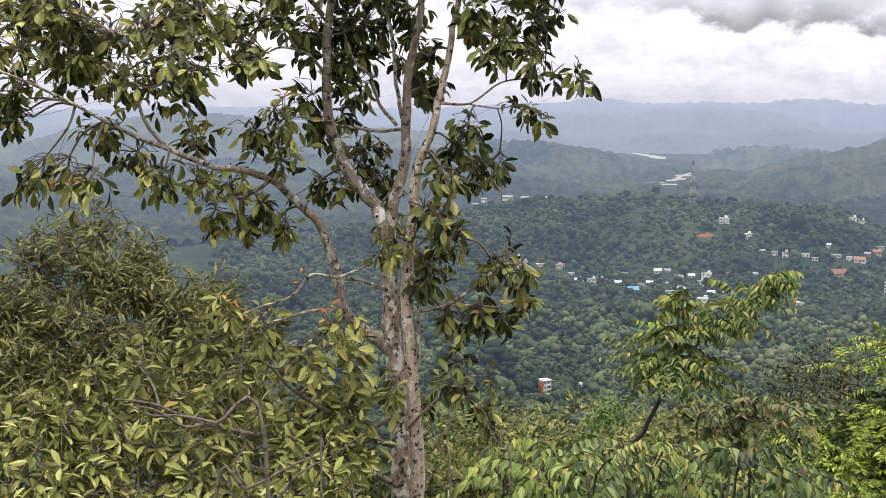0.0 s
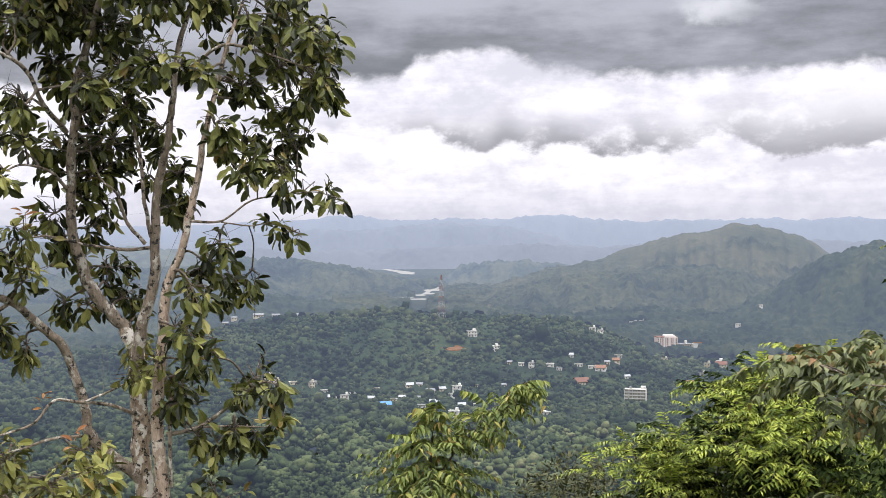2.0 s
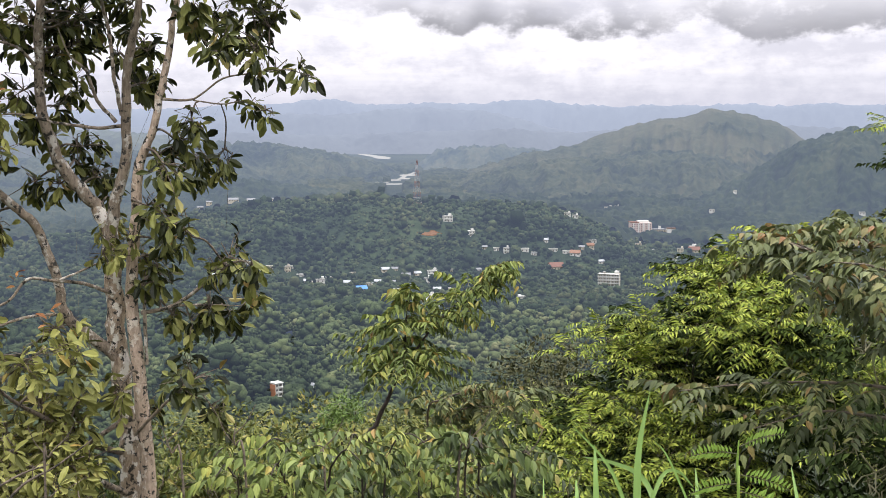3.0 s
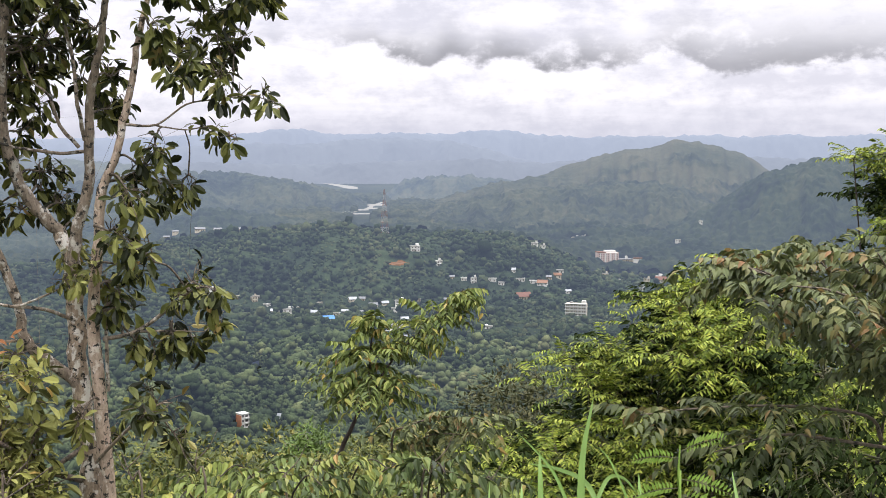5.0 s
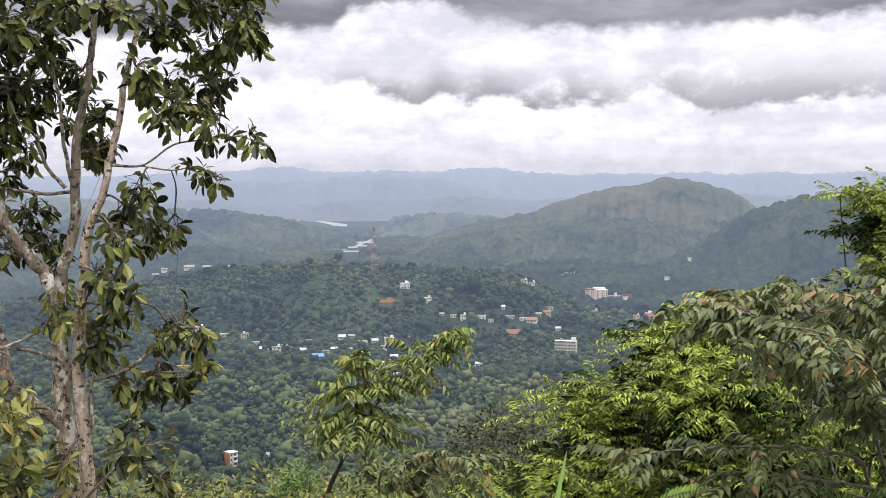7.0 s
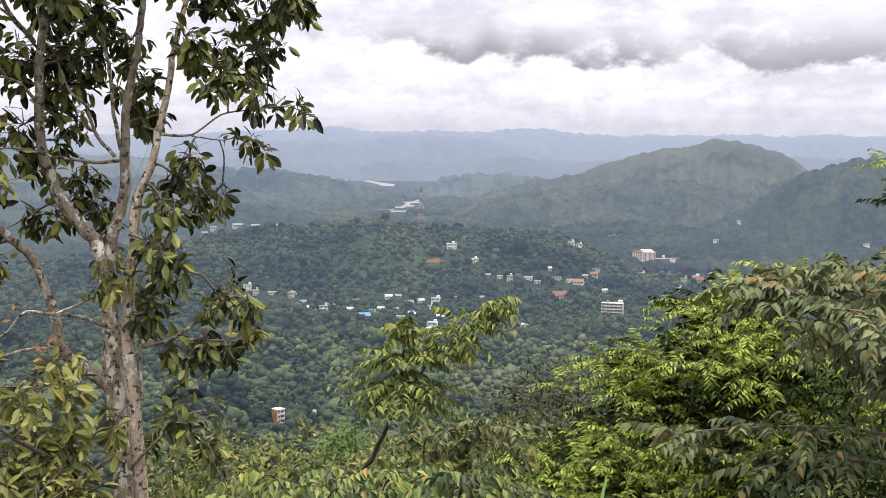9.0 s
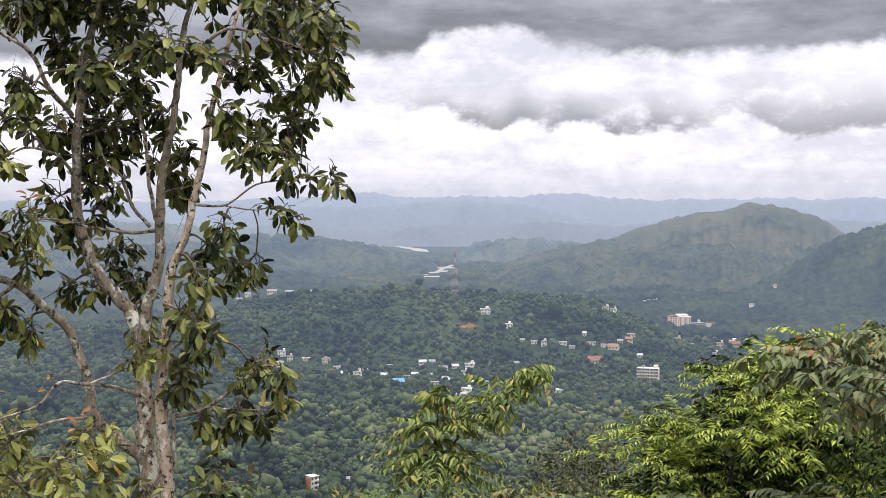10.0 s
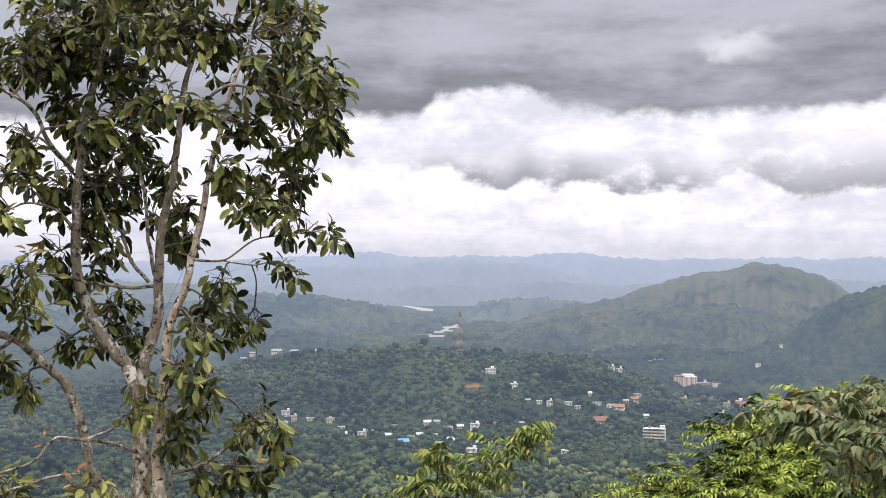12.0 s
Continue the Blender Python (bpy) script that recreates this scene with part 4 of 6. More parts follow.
def hospital():
    """The tall pinkish block with its lower wing."""
    bearing, r = 12.45, 1760.0
    z = EYE_H + r * math.tan(math.radians(-5.60))
    hp = thing("hospital_building", (0, 0, 0), "large seven-storey pinkish white block with a lower wing", "building")
    stand(hp, bearing, r, z, 14)
    part("wall", slab(-17, 12, -9, 9, -8, 18.5), wall_pink, hp)
    part("wall", slab(-6, 9, -4, 8, 18.503, 21.0), wall_white, hp)
    part("roof", slab(-17.5, -6.2, -9.5, 9.5, 18.504, 19.3), roof_red, hp, "dull red roof edge")
    part("wall", slab(12.003, 44, -6, 8, -8, 8.0), wall_cream, hp)
    part("wall", slab(34, 46, -10, -6.003, -8, 10.0), wall_white, hp)
    part("roof", slab(33.5, 46.5, -10.5, -5.5, 10.003, 10.9), roof_orange, hp)
    part("roof", slab(12.01, 33.4, -6.5, 8.4, 8.003, 8.7), roof_grey, hp)
    part("stair_tower", slab(24, 27, -2, 2, 8.703, 13.0), wall_white, hp)
    for s in range(7):
        for i in range(9):
            x = -15.6 + i * 3.2
            part("window", slab(x - 0.7, x + 0.7, -9.05, -9.003, s * 2.7 - 1.0, s * 2.7 + 0.7), dark_opening, hp)
    for s in range(3):
        for i in range(6):
            x = 14.0 + i * 3.4
            part("window", slab(x - 0.8, x + 0.8, -6.05, -6.003, s * 2.7, s * 2.7 + 1.6), dark_opening, hp)
    for i in range(4):
        x = -14.0 + i * 7.2
        part("pilaster", slab(x - 0.9, x + 0.9, -9.4, -9.06, -8, 18.4), wall_white, hp)
    b = math.radians(bearing + 0.5)
    keep_clear(r * math.sin(b), r * math.cos(b), 85, 42)


def mast():
    """A lattice mast painted red and white in bands."""
    bearing = 2.05
    r = 1490.0
    z = float(land_z(r, bearing))
    h = EYE_H + r * math.tan(math.radians(-2.13)) - z
    mt = thing("lattice_tower", (0, 0, 0), "red and white lattice mast on the wooded hilltop", "tower")
    stand(mt, bearing, r, z, 20)

    def bar(bm, p, q, w):
        p, q = Vector(p), Vector(q)
        m = bmesh.ops.create_cone(bm, cap_ends=True, segments=4, radius1=w, radius2=w, depth=(q - p).length)
        rot = (q - p).to_track_quat("Z", "Y").to_matrix().to_4x4()
        bmesh.ops.transform(bm, matrix=Matrix.Translation((p + q) / 2) @ rot, verts=m["verts"])

    bands = 9
    for k in range(bands):
        bm = bmesh.new()
        z0, z1 = h * k / bands, h * (k + 1) / bands
        w0, w1 = 4.2 * (1 - k / bands) + 0.5, 4.2 * (1 - (k + 1) / bands) + 0.5
        corner = [(-1, -1), (1, -1), (1, 1), (-1, 1)]
        for i in range(4):
            a, b = corner[i], corner[(i + 1) % 4]
            bar(bm, (a[0] * w0, a[1] * w0, z0), (a[0] * w1, a[1] * w1, z1), 0.12)
            bar(bm, (a[0] * w0, a[1] * w0, z0), (b[0] * w1, b[1] * w1, z1), 0.065)
            bar(bm, (b[0] * w0, b[1] * w0, z0), (a[0] * w1, a[1] * w1, z1), 0.065)
            bar(bm, (a[0] * w1, a[1] * w1, z1), (b[0] * w1, b[1] * w1, z1), 0.065)
        part("mast_section", bm, tower_red if k % 2 == 0 else tower_white, mt)["kind"] = "stuff"
    b = math.radians(bearing)
    keep_clear(r * math.sin(b), r * math.cos(b), 6, 5)


def earth_scar():
    """A cut of bare red earth in the hillside."""
    bearing = 2.62
    r = on_land(bearing, -5.66)
    s = Soup()
    v, n, k = [], 15, 7
    for i in range(n):
        for j in range(k):
            u, w = i / (n - 1) * 2 - 1, j / (k - 1)
            bb = bearing + u * 0.62 * (0.9 + 0.2 * math.sin(5 * w))
            rr = r + (w - 0.3) * (11 if u < 0.1 else 20) * (1 - 0.75 * u * u) + 1.5 * math.sin(4 * u)
            a = math.radians(bb)
            edge = 1 if 0 < i < n - 1 and 0 < j < k - 1 else 0
            v.append((rr * math.sin(a), rr * math.cos(a), float(land_z(rr, bb)) - 0.8 + 2.4 * edge + 0.3 * math.sin(5 * u + 4 * w) * edge))
    f = [(i * k + j, i * k + k + j, i * k + k + j + 1, i * k + j + 1) for i in range(n - 1) for j in range(k - 1)]
    s.add(np.array([v]), f)
    tagged(place("bare_earth", s.mesh("bare_earth"), red_soil), "bare red earth cut into the wooded hillside", "earth", kind="structure")
    for q in (-0.55, -0.3, 0, 0.25, 0.5):
        b = math.radians(bearing + q)
        keep_clear((r + 6) * math.sin(b), (r + 6) * math.cos(b), 24, 8)


tall_house(), apartment_block(), hospital(), mast(), earth_scar()

# the forest itself: single crowns near by, a closed canopy farther off
def woods_sheet(label, rs, bs, mat, size, tall, seed, z_of=land_z, keep=None, tone=1.0):
    """A closed forest seen from above: one lumpy sheet over the ground, open where houses stand."""
    def both(r, b):
        x, y = r * np.sin(np.radians(b)), r * np.cos(np.radians(b))
        h, tint = canopy(x, y, size, tall, seed)
        open_ground = ~clear_of(x.ravel(), y.ravel()).reshape(x.shape)
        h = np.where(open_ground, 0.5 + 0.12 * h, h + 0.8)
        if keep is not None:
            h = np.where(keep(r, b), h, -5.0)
        # open ground takes a lower tint; tone scales the rest
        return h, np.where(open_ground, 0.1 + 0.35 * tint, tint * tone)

    me = grid_mesh("woodland", rs, bs, lambda r, b: z_of(r, b) + both(r, b)[0], lambda r, b: both(r, b)[1])
    return tagged(place("woodland", me, mat), label, "woodland", kind="stuff")


CANOPY = [(0.22, (0.0131, 0.0210, 0.0101)), (0.4, (0.0320, 0.0472, 0.0191)), (0.55, (0.0662, 0.0864, 0.0332)), (0.7, (0.1105, 0.1265, 0.0503)), (0.85, (0.1708, 0.1657, 0.0804))]
# valley forest and middle hill carry painted haze in their emission too
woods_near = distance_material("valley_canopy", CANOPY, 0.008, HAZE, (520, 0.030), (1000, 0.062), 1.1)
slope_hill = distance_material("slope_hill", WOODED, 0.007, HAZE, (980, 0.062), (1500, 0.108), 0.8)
near_shapes = [crown_shape(40 + i, 15, 0.0 if i < 6 else 0.7) for i in range(9)]
mid_shapes = [crown_shape(50 + i, 7, 0.0 if i < 6 else 0.6, (0.34, 0.52)) for i in range(9)]
hill_shapes = [crown_shape(60 + i, 2, 0.3 * (i % 3), (0.6, 0.85)) for i in range(9)]
wood("woodland", "dense mixed forest of rounded crowns on the valley side", 2500, 560, 770, -20, 13, near_shapes, 4.4, 5.4, woods_near, 11, trunks=0.3, flat=(0.8, 1.3), uneven=0.36)
wood("woodland", "dense mixed forest of rounded crowns on the valley floor", 4300, 765, 1010, -22, 14, mid_shapes, 4.2, 5.0, woods_near, 12, trunks=0.15, flat=(0.8, 1.3), uneven=0.36)
wood("woodland", "gardens and woods round the village and up the hill", 23000, 1000, 1570, -20, 19, hill_shapes, 2.9, 2.4, slope_hill, 15, flat=(0.8, 1.3), uneven=0.4)
# underlayer that shows between the crowns, its tint lowered by tone
woods_sheet("darkened leafy sheet under the crowns on the middle hill", np.arange(990, 1575, 5.0), np.arange(-30, 22, 0.22), slope_hill, 9.0, 3.0, 15, tone=0.55)
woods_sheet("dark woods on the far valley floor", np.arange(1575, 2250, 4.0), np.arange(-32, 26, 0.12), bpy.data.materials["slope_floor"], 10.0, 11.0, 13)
river_r, river_b = (2250, 2500, 2640, 2740, 2850, 2950, 3060, 3200), (1.0, 1.0, 1.3, 1.55, 1.6, 1.75, 2.1, 2.4)
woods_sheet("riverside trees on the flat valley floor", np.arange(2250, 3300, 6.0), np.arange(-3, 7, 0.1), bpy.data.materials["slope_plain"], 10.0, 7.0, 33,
            keep=lambda r, b: (np.abs(b - np.interp(r, river_r, river_b)) > 0.35) & ~((r > 2500) & (r < 3150) & (b > -0.3) & (b < 2.3) & (fbm(r * 0.01, b * 3, 3, 2) < 0.62)) & (r < 3280))


# ---------------------------------------------------------------- plants near by
leaf_big, leaf_big_f = blade()
leaf_small, leaf_small_f = slip()


def leaf_mesh(name, shape, faces, length, width, mat):
    s = Soup()
    s.add(shape[None] * np.array((length, width, length)), faces)
    me = s.mesh(name)
    me.materials.append(mat)
    return me


BROAD = [blade(c, f, w)[0] for c, f, w in ((0.12, 0.2, 0.52), (0.28, 0.15, 0.6), (0.42, 0.25, 0.57))]
POINTED = [blade(c, f, w, (0.72, 0.5))[0] for c, f, w in ((0.08, 0.28, 0.38), (0.2, 0.18, 0.42), (0.3, 0.36, 0.40))]


def single_leaves(parent, mat, base, way, face, length, ratio, shapes):
    """Leaves that are objects of their own, on a few shared meshes."""
    meshes = [leaf_mesh("leaf", q, leaf_big_f, 1.0, ratio, mat) for q in shapes]
    way = unit(way)
    side = unit(np.cross(face, way))
    up = np.cross(way, side)
    for i in range(len(base)):
        ob = new("leaf", meshes[i % 3])
        m = Matrix.Identity(4)
        for r in range(3):
            m[r][0], m[r][1], m[r][2], m[r][3] = way[i, r] * length[i], side[i, r] * length[i], up[i, r] * length[i], base[i, r]
        ob.parent = parent
        ob.matrix_local = m


class Foliage:
    """Gathers leaves, then makes the nearest ones single leaves and joins the rest."""

    def __init__(self):
        self.base, self.way, self.face, self.length = [], [], [], []

    def add(self, base, way, face, length):
        self.base.append(base), self.way.append(way), self.face.append(face), self.length.append(length)

    def finish(self, parent, mat, ratio, near=300, fine=True, name="crown", label="", shapes=BROAD):
        o = np.array(parent.location)
        base, way, face, length = (np.concatenate(x) for x in (self.base, self.way, self.face, self.length))
        base = base - o
        order = np.argsort(base[:, 1])
        pick, rest = order[:near], order[near:]
        shape, faces = (leaf_big, leaf_big_f) if fine else (leaf_small, leaf_small_f)
        if near:
            single_leaves(parent, mat, base[pick], way[pick], face[pick], length[pick], ratio, shapes)
        s = Soup()
        if fine:
            for k, leaf in enumerate(shapes):
                q = rest[k::3]
                s.add(set_leaves(leaf, base[q], way[q], face[q], length[q], length[q] * ratio), leaf_big_f)
        else:
            s.add(set_leaves(shape, base[rest], way[rest], face[rest], length[rest], length[rest] * ratio), faces)
        ob = place(name, s.mesh(name), mat, parent, label)
        ob["kind"] = "stuff"
        return ob


def rosettes(fol, g, centre, axis, count, length, droop=0.5, back=0.09):
    """Leaves round the last stretch of a twig, the lower ones hanging."""
    n = count
    a = np.arange(n) * 2.4 + g.uniform(0, 6) + g.normal(0, 0.3, n)
    axis = unit(axis)
    s1 = unit(np.cross(axis, np.array((0.2, 0.3, 0.93)) + g.normal(size=3) * 0.05))
    s2 = np.cross(axis, s1)
    ring = np.cos(a)[:, None] * s1 + np.sin(a)[:, None] * s2
    t = g.uniform(0, 1, (n, 1))
    way = ring * g.uniform(0.5, 1.0, (n, 1)) + axis * (0.8 - 0.6 * t) + np.array((0, 0, -1)) * g.uniform(0.1, 1.3, (n, 1)) * droop * 1.7
    face = np.array((0, -0.1, 0.8)) + ring * -0.3 + g.normal(0, 0.45, (n, 3))
    base = centre - axis * back * t + way * 0.012
    fol.add(base, way, face, length * g.uniform(0.6, 1.2, n))


def limb(wood_soup, rows, seed, steps=5, sides=9, rough=0.16):
    pts = np.array([[*at(b, e, d), r] for b, e, d, r in rows])
    c = flow(pts, steps)
    wob = np.stack([fbm(np.arange(len(c)) * 0.6 + seed, np.full(len(c), q * 3.3), seed + q, 2) - 0.5 for q in range(3)], -1)
    wob[0] = wob[-1] = 0
    c[:, :3] += wob * c[:, 3:] * 0.8
    tube(wood_soup, c[:, :3], c[:, 3], sides, rough, seed=seed)
    return c


def main_tree():
    """The twin-stemmed lookout tree with leathery olive leaves."""
    g = np.random.default_rng(101)
    foot = at(-11.4, -27.5, 7.25)
    foot[2] = float(land_z(7.25, -11.4)) - 0.05
    tree = thing("tree", foot, "twin-stemmed tree with pale lichened bark and leathery olive leaves", "tree")
    lines = []

    def grow(name, mat, label, *rows, sides=9, rough=0.16):
        s = Soup()
        c = limb(s, rows, len(lines) * 7 + 3, sides=sides, rough=rough)
        s.verts = [v - foot for v in s.verts]
        place(name, s.mesh(name, True), mat, tree, label)
        lines.append(c)
    grow("trunk", bark_pale, "trunk with pale lichen patches",
         (-12.04, -26.45, 7.3, 0.075), (-11.82, -21.72, 7.3, 0.069), (-11.69, -17.57, 7.3, 0.063), (-11.62, -14.22, 7.3, 0.059), (-11.89, -10.86, 7.32, 0.055), (-12.01, -7.73, 7.32, 0.051), (-12.1, -5.77, 7.34, 0.043), (-12.61, -4.28, 7.4, 0.041), sides=14)
    grow("trunk", bark_pink, "smooth pinkish brown trunk",
         (-10.48, -26.47, 7.15, 0.047), (-10.66, -21.73, 7.15, 0.045), (-10.8, -17.57, 7.15, 0.043), (-10.9, -14.22, 7.15, 0.041), (-11.2, -10.34, 7.15, 0.037), (-11.32, -7.73, 7.15, 0.034), (-11.05, -5.12, 7.15, 0.030), (-10.86, -2.77, 7.15, 0.028), (-10.2, -1.08, 7.12, 0.023), (-9.79, 0.6, 7.1, 0.021), (-9.42, 2.14, 7.1, 0.019), (-9.14, 3.92, 7.1, 0.017), (-8.85, 5.18, 7.1, 0.016), (-8.49, 6.42, 7.1, 0.014), (-7.98, 8.48, 7, 0.011), (-7.1, 10.78, 7, 0.006), sides=14, rough=0.1)
    grow("limb", bark_limb, "",
         (-12.61, -4.28, 7.4, 0.038), (-13.34, -3.42, 7.4, 0.037), (-14.23, -2.11, 7.4, 0.033), (-14.71, -0.43, 7.4, 0.031), (-14.89, 1.88, 7.38, 0.028), (-14.82, 3.65, 7.35, 0.026), (-14.68, 5.16, 7.3, 0.024), (-14.58, 6.74, 7.25, 0.022), (-13.87, 9.01, 7.2, 0.019), (-13.39, 11.01, 7.15, 0.014), (-12.66, 13.49, 7.1, 0.008))
    grow("limb", bark_limb, "",
         (-12.15, -6.16, 7.32, 0.036), (-11.83, -3.81, 7.3, 0.034), (-11.32, -2.38, 7.3, 0.031), (-11.26, 0.08, 7.28, 0.026), (-11.07, 2.14, 7.25, 0.025), (-10.79, 3.67, 7.2, 0.023), (-10.52, 5.0, 7.18, 0.0205), (-10.39, 6.12, 7.15, 0.018), (-10.14, 8.41, 7.1, 0.015), (-9.4, 10.7, 7.1, 0.011), (-8.91, 13.45, 7.1, 0.006))
    grow("limb", bark_limb, "",
         (-12.02, -10.99, 7.3, 0.038), (-13.13, -9.93, 7.3, 0.034), (-14.15, -9.01, 7.3, 0.031), (-14.5, -7.31, 7.3, 0.028), (-15, -5.88, 7.3, 0.026), (-15.43, -4.83, 7.28, 0.025), (-16.33, -3.99, 7.25, 0.023), (-17.47, -2.94, 7.2, 0.021), (-19, -2.47, 7.1, 0.018), (-20.01, -2.36, 7.1, 0.015), (-21.99, -1.55, 7.0, 0.013), (-23.46, -0.96, 7.0, 0.011), (-25.61, 0.22, 6.9, 0.009), (-27.47, 1.2, 6.8, 0.007), (-29.97, 2.27, 6.7, 0.006))
    grow("limb", bark_limb, "",
         (-21.99, -1.55, 7.0, 0.012), (-22.91, -0.53, 7.0, 0.010), (-23.29, 0.6, 7.0, 0.009), (-23.5, 2.09, 7.0, 0.007), (-24.3, 3.56, 7, 0.005))
    grow("twig", bark_limb, "",
         (-9.79, 0.52, 7.1, 0.009), (-8.33, 0.52, 7.05, 0.0065), (-6.96, 1.44, 7, 0.005), (-5.55, 1.67, 7, 0.004), (-4, 1.82, 6.95, 0.003), (-2.82, 1.36, 6.95, 0.002), sides=6)
    grow("twig", bark_limb, "",
         (-8.33, 0.47, 7.05, 0.005), (-7.09, 0.29, 7, 0.004), (-6.05, 0.39, 7, 0.003), (-4.81, -0.05, 7, 0.002), sides=6)
    grow("twig", bark_limb, "",
         (-10.86, -9.06, 7.12, 0.013), (-9.43, -8.78, 7.05, 0.011), (-8.11, -7.94, 7, 0.01), (-6.8, -6.95, 6.95, 0.007), (-5.75, -6.94, 6.9, 0.004), sides=6)
    grow("twig", bark_limb, "",
         (-9.43, -8.78, 7.05, 0.007), (-7.85, -8.83, 7, 0.006), (-6.4, -8.9, 6.95, 0.003), sides=6)
    grow("twig", bark_limb, "",
         (-12.06, -8.17, 7.28, 0.012), (-13.38, -7.64, 7.2, 0.011), (-14.55, -7.47, 7.15, 0.01), (-15.73, -7.35, 7.1, 0.009), (-16.65, -8.32, 7.05, 0.007), (-18.22, -8.8, 7, 0.005), (-19.26, -9.28, 7, 0.003), sides=6)
    grow("twig", bark_limb, "",
         (-14.5, -7.47, 7.15, 0.008), (-13.37, -7.06, 7.15, 0.006), (-12.06, -6.47, 7.1, 0.004), sides=6)
    grow("twig", bark_limb, "",
         (-14.3, -8.96, 7.28, 0.01), (-15.75, -8.98, 7.2, 0.009), (-17.06, -9.34, 7.15, 0.007), (-18.62, -9.69, 7.1, 0.004), sides=6)
    grow("twig", bark_limb, "",
         (-11.71, -0.49, 7.27, 0.013), (-12.48, 0.47, 7.25, 0.011), (-12.91, 1.75, 7.2, 0.009), (-13.6, 2.44, 7.2, 0.006), (-14.05, 3.66, 7.2, 0.004), sides=6)
    grow("twig", bark_limb, "",
         (-11.45, -0.18, 7.27, 0.014), (-11.7, 1.37, 7.2, 0.012), (-11.94, 3.67, 7.2, 0.011), (-12.25, 5.18, 7.15, 0.01), sides=6)
    grow("twig", bark_limb, "",
         (-14.89, 1.8, 7.38, 0.012), (-15.72, 2.71, 7.3, 0.009), (-16.87, 3.04, 7.2, 0.007), (-17.63, 2.76, 7.2, 0.004), sides=6)
    grow("twig", bark_limb, "",
         (-11.29, -0.64, 7.3, 0.012), (-12.54, -0.74, 7.3, 0.01), (-14.35, -0.48, 7.3, 0.008), (-15.89, -0.12, 7.25, 0.006), (-17.43, -0.3, 7.2, 0.003), sides=6)
    grow("twig", bark_limb, "",
         (-17.47, -2.94, 7.2, 0.012), (-18.51, -3.63, 7.2, 0.01), (-19.78, -3.74, 7.1, 0.006), sides=6)
    grow("twig", bark_limb, "",
         (-10.7, -11.38, 7.12, 0.012), (-10.75, -8.26, 7.1, 0.011), (-10.85, -7.73, 7.1, 0.009), sides=6)
    grow("limb", bark_brown, "",
         (-11.84, -15.24, 7.28, 0.019), (-13.44, -14.7, 7.1, 0.017), (-15.15, -13.51, 6.9, 0.014), (-16.59, -12.57, 6.8, 0.010), (-17.88, -11.25, 6.7, 0.007))
    grow("limb", bark_limb, "",
         (-11.71, -17.01, 7.25, 0.019), (-14.52, -15.82, 7, 0.017), (-17.18, -16.61, 6.7, 0.016), (-19.82, -17.36, 6.5, 0.014))
    grow("limb", bark_brown, "",
         (-12.1, -13.95, 7.28, 0.015), (-14.24, -14.93, 7.0, 0.014), (-18.2, -14.55, 6.7, 0.013), (-21.29, -13.7, 6.5, 0.010), (-23.05, -12.93, 6.4, 0.007), (-24.8, -12.6, 6.3, 0.004))
    grow("limb", bark_limb, "",
         (-11.3, -14.47, 7.15, 0.010), (-9.97, -13.19, 7.0, 0.009), (-8.64, -12.16, 6.9, 0.005), (-7.84, -12.03, 6.9, 0.003))
    grow("limb", bark_limb, "",
         (-15.05, 4.48, 7.3, 0.015), (-16.01, 5.7, 7.1, 0.013), (-16.72, 7.16, 7, 0.011), (-18.13, 8.08, 6.9, 0.009))
    grow("limb", bark_limb, "",
         (-9.64, 7.41, 7.1, 0.010), (-8.11, 8.47, 7, 0.009), (-6.31, 8.13, 6.95, 0.007), (-4.49, 7.53, 6.9, 0.004))
    upleft = [(-28.1, 3.5, 0.20), (-26.2, 4.2, 0.20), (-24.3, 3.6, 0.20), (-26.5, 2.3, 0.20), (-22.3, 4.1, 0.20), (-20.9, 2.9, 0.20), (-24.1, 1.6, 0.16), (-19.4, 4.1, 0.16), (-18.1, 2.4, 0.13), (-21.2, 1.4, 0.16), (-28.6, 1.1, 0.10), (-28.6, -0.3, 0.07), (-16.9, 4.4, 0.10), (-29.9, 3, 0.20), (-30.5, 1.1, 0.16), (-27.6, 4.9, 0.20), (-21.1, 4.8, 0.20)]
    midleft = [(-24.9, -0.7, 0.15), (-23.5, -1.9, 0.16), (-21, -1.2, 0.16), (-27.1, -2.6, 0.16), (-28, -3, 0.10), (-25.7, -3.4, 0.16), (-22.3, -2.9, 0.13), (-20.8, -3.2, 0.13), (-19.3, -3.2, 0.16), (-20.1, -4.5, 0.13), (-17.8, -4.3, 0.13), (-17.2, -5.2, 0.10), (-18.8, -5, 0.10), (-18.5, -0.9, 0.13), (-16.9, -0.2, 0.13), (-16.7, -1.7, 0.13), (-15.8, -3.3, 0.13), (-14.4, -3.3, 0.12), (-15.4, -0.7, 0.10)]
    centre = [(-13.8, 4.2, 0.13), (-15.3, 4.2, 0.13), (-13.3, 1.1, 0.13), (-13.8, 0.3, 0.12), (-14.4, -1.2, 0.12), (-13.1, -2.2, 0.12), (-13.3, -3, 0.08), (-12, -3.5, 0.10), (-15.8, 2.8, 0.08), (-12.8, 3.7, 0.13), (-11.7, 2.6, 0.12), (-10.6, 3.7, 0.12), (-10.7, 1.9, 0.10), (-9.9, 1.4, 0.08), (-12.1, -5.1, 0.13), (-12.6, -6.2, 0.09), (-11.8, -4.6, 0.13), (-11.3, -5.8, 0.10), (-12.1, -6.3, 0.13)]
